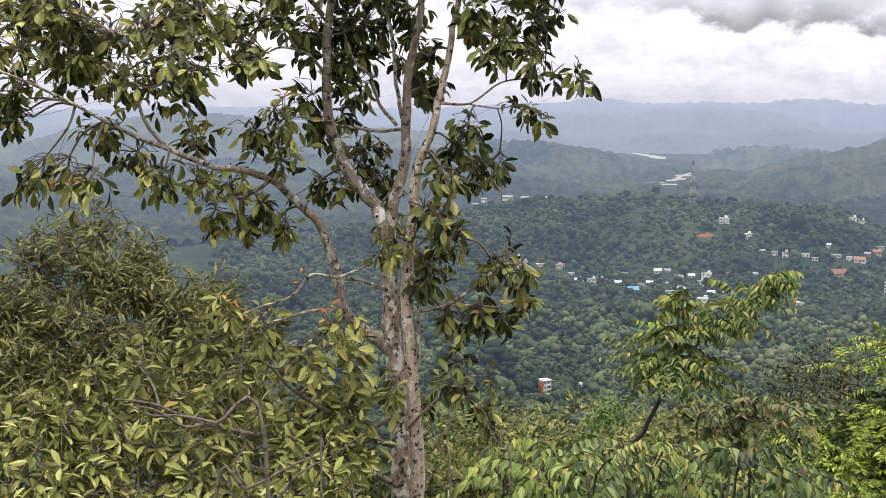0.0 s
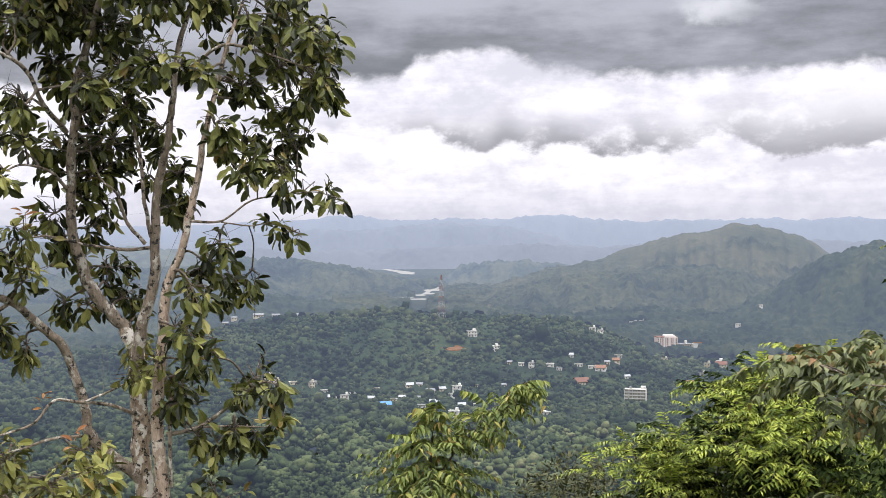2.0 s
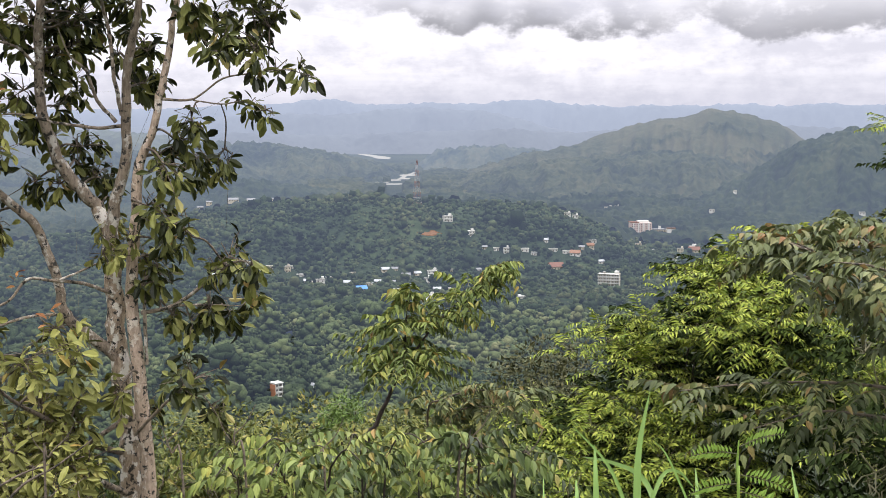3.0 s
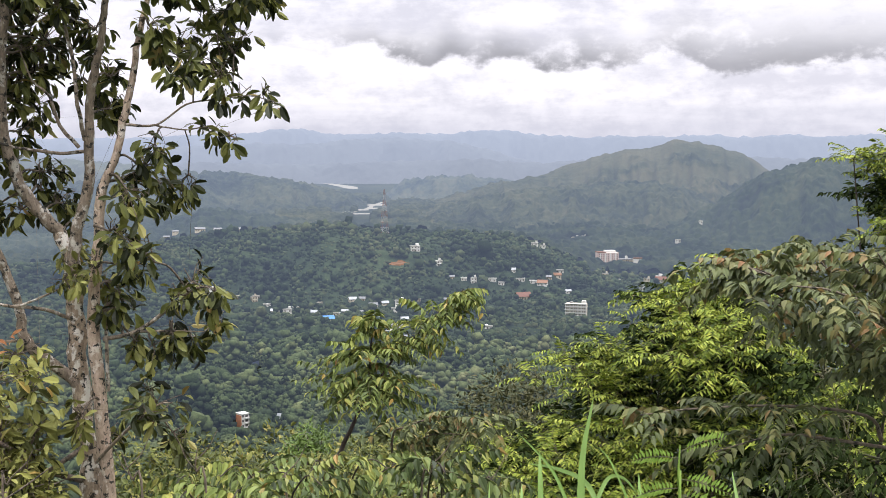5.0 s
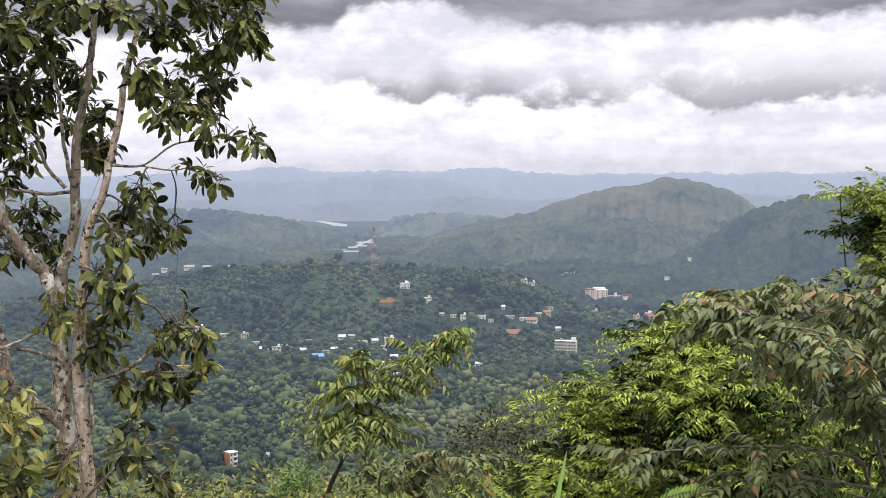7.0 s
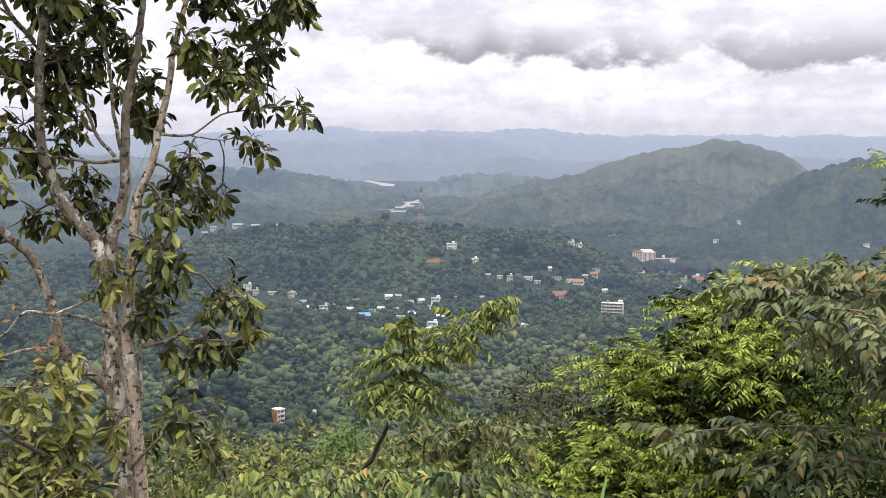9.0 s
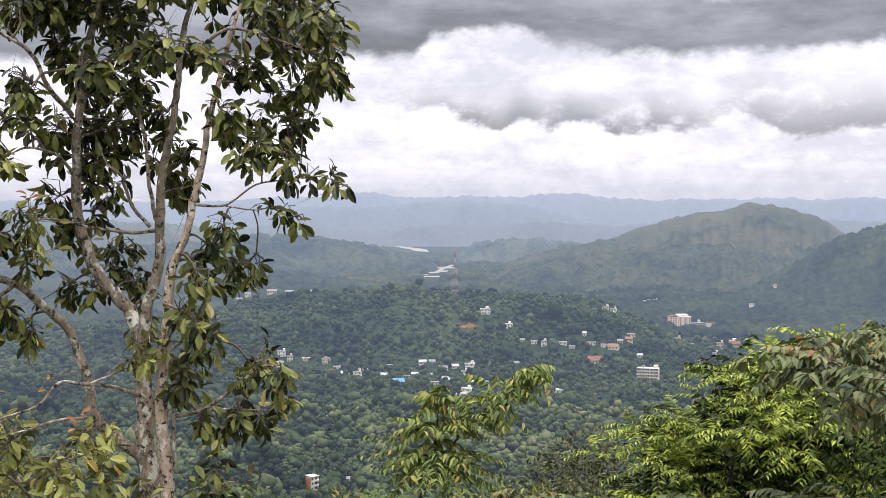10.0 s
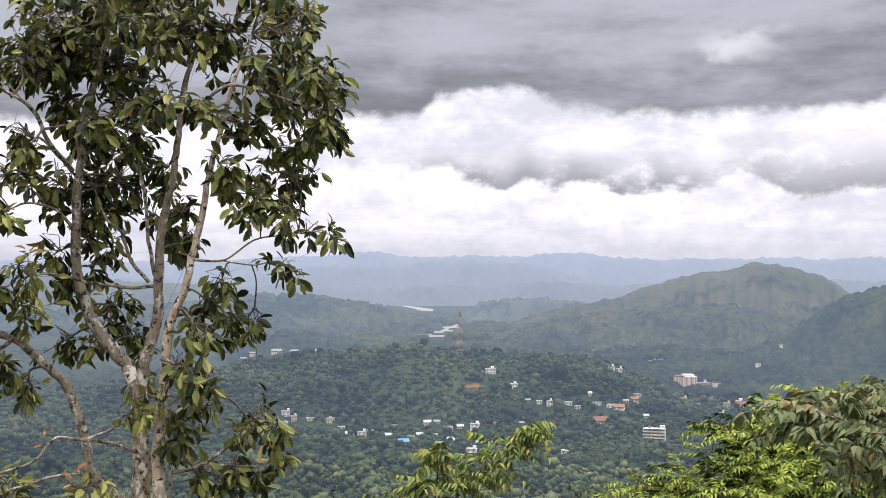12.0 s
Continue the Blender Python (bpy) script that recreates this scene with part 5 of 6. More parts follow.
    righttop = [(-7.9, 4.2, 0.16), (-6.6, 3.7, 0.16), (-5.3, 3.9, 0.15), (-7.3, 2.9, 0.12), (-5.5, 2.9, 0.12), (-4.8, 4.7, 0.11), (-8.4, 4.9, 0.13), (-5.4, 2, 0.07), (-4.4, 1.9, 0.09), (-3.5, 2, 0.08), (-3, 1.6, 0.06), (-5.8, 0.3, 0.09), (-5.1, -0, 0.07), (-6.4, 0.7, 0.06)]
    rightmid = [(-8.4, -1.5, 0.15), (-7.6, -2.5, 0.15), (-9.2, -2.8, 0.13), (-9.7, -2.2, 0.10), (-8.6, -0.7, 0.10), (-6.9, -2.8, 0.08), (-9.4, -4.9, 0.14), (-10.2, -4.3, 0.10), (-9.2, -5.9, 0.12), (-10.5, -6.4, 0.13), (-9.9, -7.2, 0.11), (-10.7, -7.7, 0.07), (-6.8, -6.4, 0.12), (-6, -7.2, 0.12), (-7.6, -7.2, 0.09), (-7.8, -8.9, 0.14), (-6.8, -9.3, 0.11), (-9.2, -9.3, 0.10), (-8.6, -9.8, 0.08), (-5.7, -8.5, 0.08)]
    lower = [(-14.4, -10, 0.16), (-15.5, -10.8, 0.18), (-13.4, -10.8, 0.13), (-17.9, -10, 0.15), (-19.5, -8.8, 0.13), (-17.1, -11.3, 0.18), (-21.5, -10.6, 0.18), (-19.2, -12.2, 0.18), (-15.5, -12.6, 0.16), (-13.7, -12.6, 0.15), (-23.5, -11, 0.16), (-12.4, -12.7, 0.13), (-8.4, -11.9, 0.14), (-9.3, -12.7, 0.13), (-10.5, -13.1, 0.09), (-7.8, -14.1, 0.12), (-17.6, -13.3, 0.16), (-14.5, -14.2, 0.15)]
    top1 = [(-16.1, 10.9, 0.20), (-14.4, 9.5, 0.20), (-12.6, 9.1, 0.20), (-16, 9.2, 0.16), (-13.2, 11.3, 0.20), (-11.2, 10.6, 0.20), (-9.4, 10.9, 0.20), (-11.4, 7.6, 0.15), (-7.6, 10.8, 0.20), (-6.6, 9.5, 0.19), (-5, 10.8, 0.16), (-4, 9.3, 0.16), (-3.5, 8.2, 0.13), (-4.5, 11.8, 0.13), (-5.5, 7.2, 0.16), (-6.8, 6.5, 0.14), (-3.7, 6.8, 0.11), (-3, 6.2, 0.06), (-4.8, 5.7, 0.13)]
    top2 = [(-9.1, 7.2, 0.09), (-13.8, 6.5, 0.12), (-12.6, 6, 0.12), (-15.3, 7, 0.09), (-17.1, 5.2, 0.09), (-17, 9.8, 0.16), (-15.1, 13.3, 0.20), (-11.4, 13.6, 0.20), (-7.6, 13.5, 0.20), (-5.6, 13.3, 0.16), (-9.4, 13.2, 0.20), (-13.2, 13.2, 0.20)]
    behind = [(-14.2, 1.6, 0.13), (-13.8, 2.6, 0.11), (-15.9, 0.9, 0.12), (-15.3, -0.2, 0.11), (-10.4, 1.3, 0.09), (-9.9, 2.7, 0.09), (-13.6, 3.8, 0.12), (-12.2, 4.2, 0.12), (-15.9, 4.0, 0.12), (-12.9, -1.4, 0.10), (-12.4, -2.7, 0.10), (-14.4, 3.2, 0.11), (-12.9, 2.9, 0.10), (-13.2, 4.9, 0.12), (-14.4, 5.5, 0.12), (-12.0, 5.3, 0.12), (-11.0, 4.7, 0.10)]
    spine = np.concatenate(lines)
    fol, young, pale = Foliage(), Foliage(), Foliage()
    shoots = Soup()
    for group, drop, back in ((upleft, 0.55, 0), (midleft, 0.7, 0), (centre, 0.75, 0), (righttop, 0.7, 0), (rightmid, 0.75, 0), (lower, 0.5, 0), (top1, 0.55, 0), (top2, 0.6, 0), (top1, 0.6, 0.5), (top2, 0.6, 0.5), (upleft, 0.6, 0.5), (behind, 0.75, 0)):
        for b, e, rad in group:
            d = 7.1 + g.normal(0, 0.22) + back
            if group is behind or (group is centre and e > -4) or (group is midleft and b > -16):
                d = 7.62 + g.normal(0, 0.08)
            if back:
                b, e = b - g.uniform(0, 1.2), e + g.normal(0, 0.5)
            mid = at(b, e, d)
            near = spine[np.argsort(((spine[:, :3] - mid) ** 2).sum(1))[0]]
            hub = near[:3] * 0.35 + mid * 0.65
            tube(shoots, flow([near[:3], (near[:3] + hub) / 2 + g.normal(0, 0.02, 3) + (0, 0, 0.02), hub], 4), np.linspace(min(near[3], 0.009), 0.005, 9), 5)
            for k in range(max(2, int(round(rad * ((112 if b < -10.5 else 84) if group is top1 or group is top2 else 36 if group is righttop and e < 2.1 else 52 if group is centre else 78))))):
                out_way = unit(g.normal(size=3) + (0, 0, 0.25))
                tip = mid + out_way * rad * 1.25 * g.uniform(0.3, 0.95) * np.array((1, 1.1, 0.95))
                bend = (hub + tip) / 2 + g.normal(0, 0.02, 3) + (0, 0, 0.02)
                tube(shoots, np.array([hub, bend, tip]), (0.0045, 0.003, 0.002), 3)
                # lower leaves are paler; on the left a pale share stands for lit leaves
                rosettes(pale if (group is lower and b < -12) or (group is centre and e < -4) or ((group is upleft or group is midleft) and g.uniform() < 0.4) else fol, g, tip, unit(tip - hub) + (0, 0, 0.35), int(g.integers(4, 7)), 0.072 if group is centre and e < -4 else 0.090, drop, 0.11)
    for b, e in ((-16.9, 1.3), (-16.2, -7.0), (-14.9, -8.8), (-19.6, -8.5), (-19.0, -8.9)):
        rosettes(young, g, at(b, e, 7.05), np.array((0.1, -0.2, 1.0)), 5, 0.065, 0.1)
    shoots.verts = [v - foot for v in shoots.verts]
    place("shoot", shoots.mesh("shoot", True), bark_brown, tree)["kind"] = "stuff"
    fol.finish(tree, leaf_main, 0.45, 300, label="leathery olive green leaves")
    pale.finish(tree, leaf_bush, 0.44, 0, name="lower_crown", label="paler yellowish lower leaves, with paler leaves for the lit left side")
    young.finish(tree, leaf_red, 0.35, 0, name="young_leaves", label="orange young leaves")


main_tree()


def frond(fol, stems, g, start, way, length, pairs, leaf, droop=0.35, hang=0.8, spread=0.6, thick=0.0025):
    """A feathered leaf: leaflets in pairs along an arching stalk."""
    way = unit(np.asarray(way, float))
    t = np.linspace(0, 1, 3)[:, None]
    line = start + way * length * t + np.array((0, 0, -1.0)) * droop * length * t * t
    if thick:
        tube(stems, line, np.linspace(thick, thick * 0.4, 3), 3)
    s = np.linspace(0.18, 1.0, pairs)
    p = start + way * length * s[:, None] + np.array((0, 0, -1.0)) * droop * length * (s * s)[:, None]
    ahead = unit(way + np.array((0, 0, -2.0)) * droop * s[:, None])
    side = unit(np.cross(ahead, np.array((0, 0, 1.0))))
    for q in (-1, 1):
        w = side * q * spread + ahead * 0.45 + np.array((0, 0, -1.0)) * hang * g.uniform(0.7, 1.2, (pairs, 1)) + g.normal(0, 0.12, (pairs, 3))
        face = np.cross(w, ahead) * q + g.normal(0, 0.2, (pairs, 3))
        face = np.where(face[:, 2:] < 0, -face, face)
        fol.add(p + g.normal(0, 0.004, (pairs, 3)), w, face, leaf * (1 - 0.45 * np.abs(s - 0.45)) * g.uniform(0.8, 1.12, pairs))


def stem_part(tree, foot, rows, mat, name="stem", sides=8):
    s = Soup()
    c = flow(np.array(rows, float), 5)
    tube(s, c[:, :3] - foot, c[:, 3], sides, 0.12, seed=int(abs(c[0, 0]) * 50) % 90)
    place(name, s.mesh(name, True), mat, tree)
    return c


def root_of(b, d):
    p = at(b, 0, d)
    p[2] = float(land_z(d, b)) - 0.05
    return p


def sapling():
    """A young dark-stemmed tree with drooping feathered leaves."""
    g = np.random.default_rng(202)
    d = 9.3
    foot = root_of(-1.0, d)
    tree = thing("sapling", foot, "young dark-stemmed sapling with drooping yellow-tipped leaflets", "sapling")
    rows = [(*foot, 0.028)] + [(*at(b, e, d), r) for b, e, r in ((-0.75, -17, 0.021), (-0.1, -14.4, 0.018), (0.38, -13.4, 0.016), (0.78, -12.5, 0.014), (1.17, -11.4, 0.010), (1.3, -10.1, 0.007), (1.38, -8.7, 0.004))]
    stem_part(tree, foot, rows, bark_dark)
    stem_part(tree, foot, [(*at(0.78, -12.6, d), 0.011), (*at(1.25, -12.2, d - 0.1), 0.010), (*at(1.7, -11.2, d - 0.1), 0.009), (*at(2.4, -10.2, d), 0.008)], bark_dark, "limb")
    stem_part(tree, foot, [(*at(2.38, -10.22, d), 0.008), (*at(3.8, -8.8, d), 0.006), (*at(5.0, -7.65, d), 0.004), (*at(5.7, -7.0, d), 0.003)], bark_dark, "limb")
    fol, stems = Foliage(), Soup()
    tender = Foliage()

    def whorl(b, e, count, length, lift, gold):
        for k in range(count):
            a = k / count * 6.283 + g.uniform(0, 1.2)
            p = at(b + g.normal(0, 0.12), e + g.normal(0, 0.12), d)
            frond(tender if g.uniform() < gold else fol, stems, g, p, (math.cos(a), math.sin(a), lift + g.normal(0, 0.22)), length * g.uniform(0.55, 1.2), int(g.integers(7, 10)), 0.096 * g.uniform(0.85, 1.15), g.uniform(0.25, 0.5), g.uniform(0.25, 0.7), g.uniform(0.6, 0.95))
    # whorls of fronds up the stem
    whorl(1.40, -8.5, 8, 0.16, 0.7, 0.8)
    whorl(1.40, -9.0, 8, 0.20, 0.5, 0.6)
    whorl(1.34, -9.9, 19, 0.36, 0.32, 0.3)
    whorl(1.24, -10.5, 9, 0.30, 0.25, 0.2)
    whorl(1.12, -11.3, 22, 0.52, 0.24, 0.15)
    whorl(1.02, -11.8, 17, 0.56, 0.1, 0.04)
    whorl(2.0, -11.3, 7, 0.42, 0.2, 0.04)
    # the plume along the side limb
    for k in range(60):
        t = k / 59
        p = at(2.3 + 3.3 * t, -10.2 + 3.1 * t + 0.25 * math.sin(3.14 * t), d)
        a = g.uniform(0, 6.283)
        frond(tender if g.uniform() < 0.04 + 0.6 * t ** 3 else fol, stems, g, p, (math.cos(a) * 0.7 + 0.55, math.sin(a), g.uniform(0.15, 0.8)), 0.31 * (1.1 - 0.35 * t) * g.uniform(0.7, 1.2), int(g.integers(6, 9)), 0.092, g.uniform(0.3, 0.7), g.uniform(0.3, 0.9), 0.8)
    stems.verts = [v - foot for v in stems.verts]
    place("leaf_stalk", stems.mesh("leaf_stalk", True), stalk_green, tree)["kind"] = "stuff"
    fol.finish(tree, leaf_sap, 0.37, 300, shapes=POINTED)
    tender.finish(tree, leaf_gold, 0.35, 0, name="young_leaves", label="yellow-tipped young leaflets", shapes=POINTED)


def feathered_shrub(name, label, category, foot_b, d, tips, mat, leaf, pairs, length, near, seed, ratio=0.36, droop=0.4, hang=0.8, fine=True, spread=0.6, stems_n=7, lift=(0.0, 0.5), bark=None, young=None, shell=False):
    """A shrub whose fronds grow in tufts; tips: bearing, elevation, distance, radius and number of fronds of each tuft."""
    g = np.random.default_rng(seed)
    foot = root_of(foot_b, d)
    sh = thing(name, foot, label, category)
    fol, tender, stems = Foliage(), Foliage(), Soup()
    bark = bark or bark_dark
    for i, (b, e, dd, rad, n) in enumerate(tips):
        c = at(b, e, dd)
        if i % max(1, len(tips) // stems_n) == 0:
            mid = foot * 0.45 + c * 0.55 + g.normal(0, 0.08, 3) * np.array((1, 1, 0.3))
            stem_part(sh, foot, [(*foot, 0.03), (*(foot * 0.75 + mid * 0.25 + (0, 0, 0.1)), 0.026), (*mid, 0.018), (*c, 0.007)], bark, "stem", 6)
        for k in range(n):
            u = unit(g.normal(size=3) + ((0, -0.3, 0.45) if shell else (0, 0, 0)))
            p = c + u * rad * (g.uniform(0.75, 1.0) if shell else g.uniform(0.2, 0.9))
            tube(stems, np.array([c, (c + p) / 2 + g.normal(0, 0.02, 3), p]), np.linspace(0.006, 0.003, 3), 3)
            w = unit(np.array((u[0], u[1], 0)) + g.normal(0, 0.35, 3)) + np.array((0, 0, g.uniform(*lift)))
            frond(tender if young and g.uniform() < 0.06 + 0.3 * (e > -7.6) else fol, stems, g, p, w, length * g.uniform(0.7, 1.2), pairs, leaf, droop, hang, spread, 0 if mat is leaf_shade else 0.0025)
    stems.verts = [v - foot for v in stems.verts]
    place("leaf_stalk", stems.mesh("leaf_stalk", True), stalk_green, sh)["kind"] = "stuff"
    fol.finish(sh, mat, ratio, near, fine)
    if young:
        tender.finish(sh, young, ratio, 0, fine, "young_leaves", "rusty young leaflets")
    return sh


def mound(g, b0, b1, top, bottom, d0, d1, n, rad, fronds, reach=0.25):
    """Tufts over a mound: top is a list of bearing and elevation along its upper edge."""
    tb, te = zip(*top)
    rows = []
    for i in range(n):
        b = g.uniform(b0, b1)
        hi = np.interp(b, tb, te)
        u = g.uniform() ** 0.8
        e = hi + (bottom - hi) * u
        d = d1 + (d0 - d1) * u + g.normal(0, 0.12)
        rows.append((b, e - math.degrees((rad * 0.7 + reach * 0.6) / d), d, rad, fronds))
    return rows


def seen(p):
    """Bearing, elevation and distance of a place."""
    d = math.hypot(p[0], p[1])
    return math.degrees(math.atan2(p[0], p[1])), math.degrees(math.atan2(p[2] - EYE_H, d)), d


def boughs(g, b0, b1, top, bottom, d0, d1, n, size):
    """Centres and radii of the rounded boughs that a shrub is heaped up from, under an upper edge."""
    tb, te = zip(*top)
    rows = []
    for i in range(n):
        b = b0 + (b1 - b0) * ((i * 0.618) % 1) + g.normal(0, 0.2)
        hi = np.interp(b, tb, te)
        u = (i + 0.5) / n
        r = size * g.uniform(0.7, 1.2)
        d = d1 + (d0 - d1) * u
        rows.append((at(b, hi + (bottom - hi) * u, d) - np.array((0, 0, r * 0.8 + 0.12)), r))
    return rows


def cover(g, heap, tufts, rad, fronds, under=False):
    """Tufts of leaves over the top of each bough, or all through its inside."""
    rows = []
    for c, r in heap:
        for k in range(max(3, int(tufts * r * r))):
            u = unit(g.normal(size=3) + ((0, 0, 0) if under else (0, -0.35, 0.75)))
            rows.append((*seen(c + u * r * (g.uniform(0.3, 0.75) if under else g.uniform(0.88, 1.04)) * np.array((1, 1, 0.8))), rad, fronds))
    return rows


def spray_shrub(name, label, category, foot_b, d, branches, mat, leaf, seed, near=300, per_metre=24, length=0.34, pairs=9, ratio=0.5, young=leaf_tip, tip_share=0.12, bark=None, thick=0.009, hang=(0.3, 0.8), spread=(0.7, 1.0)):
    """A shrub of arching branches; each carries feathered leaves to either side. Branches are rows of bearing, elevation and distance."""
    g = np.random.default_rng(seed)
    foot = root_of(foot_b, d)
    sh = thing(name, foot, label, category)
    fol, tender, stems = Foliage(), Foliage(), Soup()
    for rows in branches:
        pts = np.array([at(*r) for r in rows])
        rad = np.linspace(thick, 0.003, len(pts))[:, None]
        c = stem_part(sh, foot, np.hstack([pts, rad]), bark or bark_brown, "branch", 6)[:, :3]
        along = np.r_[0, np.cumsum(np.linalg.norm(np.diff(c, axis=0), axis=1))]
        n = max(4, int(along[-1] * per_metre))
        for k in range(n):
            s = along[-1] * (0.22 + 0.78 * (k + g.uniform(0, 0.8)) / n)
            p = np.array([np.interp(s, along, c[:, q]) for q in range(3)])
            ahead = unit(np.array([np.interp(s + 0.03, along, c[:, q]) for q in range(3)]) - np.array([np.interp(s - 0.03, along, c[:, q]) for q in range(3)]))
            side = unit(np.cross(ahead, (0, 0, 1.0))) * (1 if k % 2 else -1)
            way = ahead * g.uniform(0.2, 1.0) + side * g.uniform(0.4, 1.0) + np.array((0, 0, g.uniform(-0.1, 0.45))) + g.normal(0, 0.15, 3)
            t = s / along[-1]
            frond(tender if g.uniform() < tip_share * t ** 2 else fol, stems, g, p, way, length * g.uniform(0.6, 1.15), pairs - int(g.integers(0, 3)), leaf * g.uniform(0.85, 1.1), g.uniform(0.2, 0.6), g.uniform(*hang), g.uniform(*spread), 0.0018)
    stems.verts = [v - foot for v in stems.verts]
    place("leaf_stalk", stems.mesh("leaf_stalk", True), stalk_green, sh)["kind"] = "stuff"
    fol.finish(sh, mat, ratio, near, shapes=POINTED)
    tender.finish(sh, young, ratio, 0, True, "young_leaves", "rusty young leaflets", POINTED)
    return sh


sapling()
g0 = np.random.default_rng(55)
RUST = [[(25.6, -14.1, 5.6), (24.6, -10.8, 5.5), (23.2, -9.3, 5.4), (21.3, -7.9, 5.2), (20.0, -6.6, 5.1), (19.0, -6.1, 5.0)], [(23.2, -9.3, 5.4), (21.9, -7.2, 5.5), (20.8, -6.4, 5.5), (19.8, -5.6, 5.5)], [(24.6, -10.5, 5.5), (23.2, -6.6, 5.6), (22.2, -6.1, 5.6), (21.5, -5.3, 5.6)],
        [(24.9, -9.1, 5.5), (23.8, -6.1, 5.4), (23.0, -5.3, 5.3)], [(21.3, -7.9, 5.2), (19.8, -7.1, 5.2), (18.3, -6.3, 5.2)], [(21.3, -7.9, 5.2), (19.4, -7.6, 5.0), (18.0, -7.1, 4.9)],
        [(20.0, -6.6, 5.1), (18.6, -6.1, 5.1), (17.9, -6.1, 5.1)], [(26.2, -11.0, 5.6), (25.5, -7.6, 5.3), (24.9, -6.4, 5.2), (24.2, -5.3, 5.1)], [(27.5, -11.0, 5.6), (27.2, -7.2, 5.5), (26.6, -5.9, 5.4), (25.7, -4.9, 5.3)],
        [(28.5, -10.0, 5.7), (28.4, -6.6, 5.6), (28.2, -5.1, 5.5)], [(26.2, -11.0, 5.6), (24.4, -8.1, 5.0), (22.5, -7.1, 4.8), (20.8, -6.9, 4.7)], [(26.4, -12.5, 5.6), (25.5, -10.0, 5.0), (24.1, -9.0, 4.8)],
        [(21.9, -7.2, 5.6), (21.2, -5.9, 5.8), (20.2, -5.4, 5.9)], [(23.8, -7.6, 5.7), (22.3, -6.4, 5.9), (21.8, -5.2, 5.9)]]
spray_shrub("shrub", "large arching shrub with rust-tipped grey-green leaflets", "shrub", 25.5, 5.8, RUST, leaf_rust, 0.064, 61, per_metre=22, length=0.36, pairs=12, tip_share=0.25, hang=(0.25, 0.8), spread=(0.6, 0.95))
spray_shrub("shrub", "low arching spray of dull grey-green feathered leaves", "shrub", 24.5, 5.4,
            [[(24.6, -13.4, 5.3), (23.9, -12.4, 5.2), (20.4, -12.2, 5.1), (16.6, -12.5, 5.0), (13.9, -12.9, 4.95)], [(24.8, -13.7, 5.3), (22.1, -13.5, 5.2), (20.1, -13.5, 5.1), (17.3, -14.4, 5.0)]],
            leaf_rust, 0.066, 62, 200, 15, 0.34, 10)
# added dark leaves: shade inside the arching shrub, put into colour
feathered_shrub("shrub", "leaves coloured near-black for the shade inside the arching shrub", "shrub", 22, 7.4,
                mound(g0, 20.5, 29, [(20, -9.5), (22, -7.2), (24, -6.4), (29, -5.8)], -19, 6.2, 7.6, 46, 0.22, 5), leaf_shade, 0.075, 8, 0.34, 0, 66, 0.46, 0.3, 0.5, False, 0.75, 6)
g_heap = np.random.default_rng(58)
HEAP = (boughs(g_heap, 7.4, 16.4, [(6.5, -13.6), (7.3, -13.2), (8.8, -12.2), (10.2, -11.3), (10.9, -8.9), (11.8, -7.7), (12.7, -7.2), (13.9, -7.3), (14.9, -6.5), (15.7, -5.8), (16.4, -4.8)], -17.5, 12.4, 15.2, 30, 0.58)
        + boughs(g_heap, 15.2, 19.0, [(15.2, -6.2), (15.7, -5.4), (16.3, -4.2), (17.5, -3.9), (19.0, -4.6)], -9.0, 12.6, 14.2, 9, 0.5)
        + boughs(g_heap, 17.0, 26.5, [(17, -6.0), (20, -6.8), (22, -8.2), (26.5, -9.2)], -12.5, 12.6, 14.6, 16, 0.55))
feathered_shrub("shrub", "broad shrub of bright yellow-green feathered leaves", "shrub", 12, 14.5, cover(g_heap, HEAP, 25, 0.10, 8),
                leaf_bright, 0.108, 8, 0.38, 300, 63, 0.28, 0.35, 0.2, False, 0.85, 10, (0.1, 0.7), shell=True)
# added inner tufts, coloured dark as the shade under each bough
feathered_shrub("shrub", "inner leaves coloured near-black for shade under the bright boughs", "shrub", 13, 16.5, cover(g_heap, [(c, r * 0.85) for c, r in HEAP], 9, 0.2, 9, True),
                leaf_shade, 0.16, 6, 0.36, 0, 67, 0.34, 0.2, 0.25, False, 0.8, 6, (0.0, 0.8))
# dark filling added so the gaps between boughs look shaded
feathered_shrub("shrub", "near-black leaf filling for shaded gaps behind the feathered shrubs", "shrub", 15, 16.9,
                mound(g0, 8.5, 27, [(8, -15.6), (10.5, -14), (11.6, -11.4), (12.5, -10.2), (14, -9.8), (16, -8.2), (18, -6.8), (21, -6.8), (27, -7.0)], -18, 14.2, 16.6, 60, 0.6, 14), leaf_shade, 0.18, 6, 0.4, 0, 74, 0.34, 0.2, 0.25, False, 0.8, 6, (0.0, 0.8), shell=True)
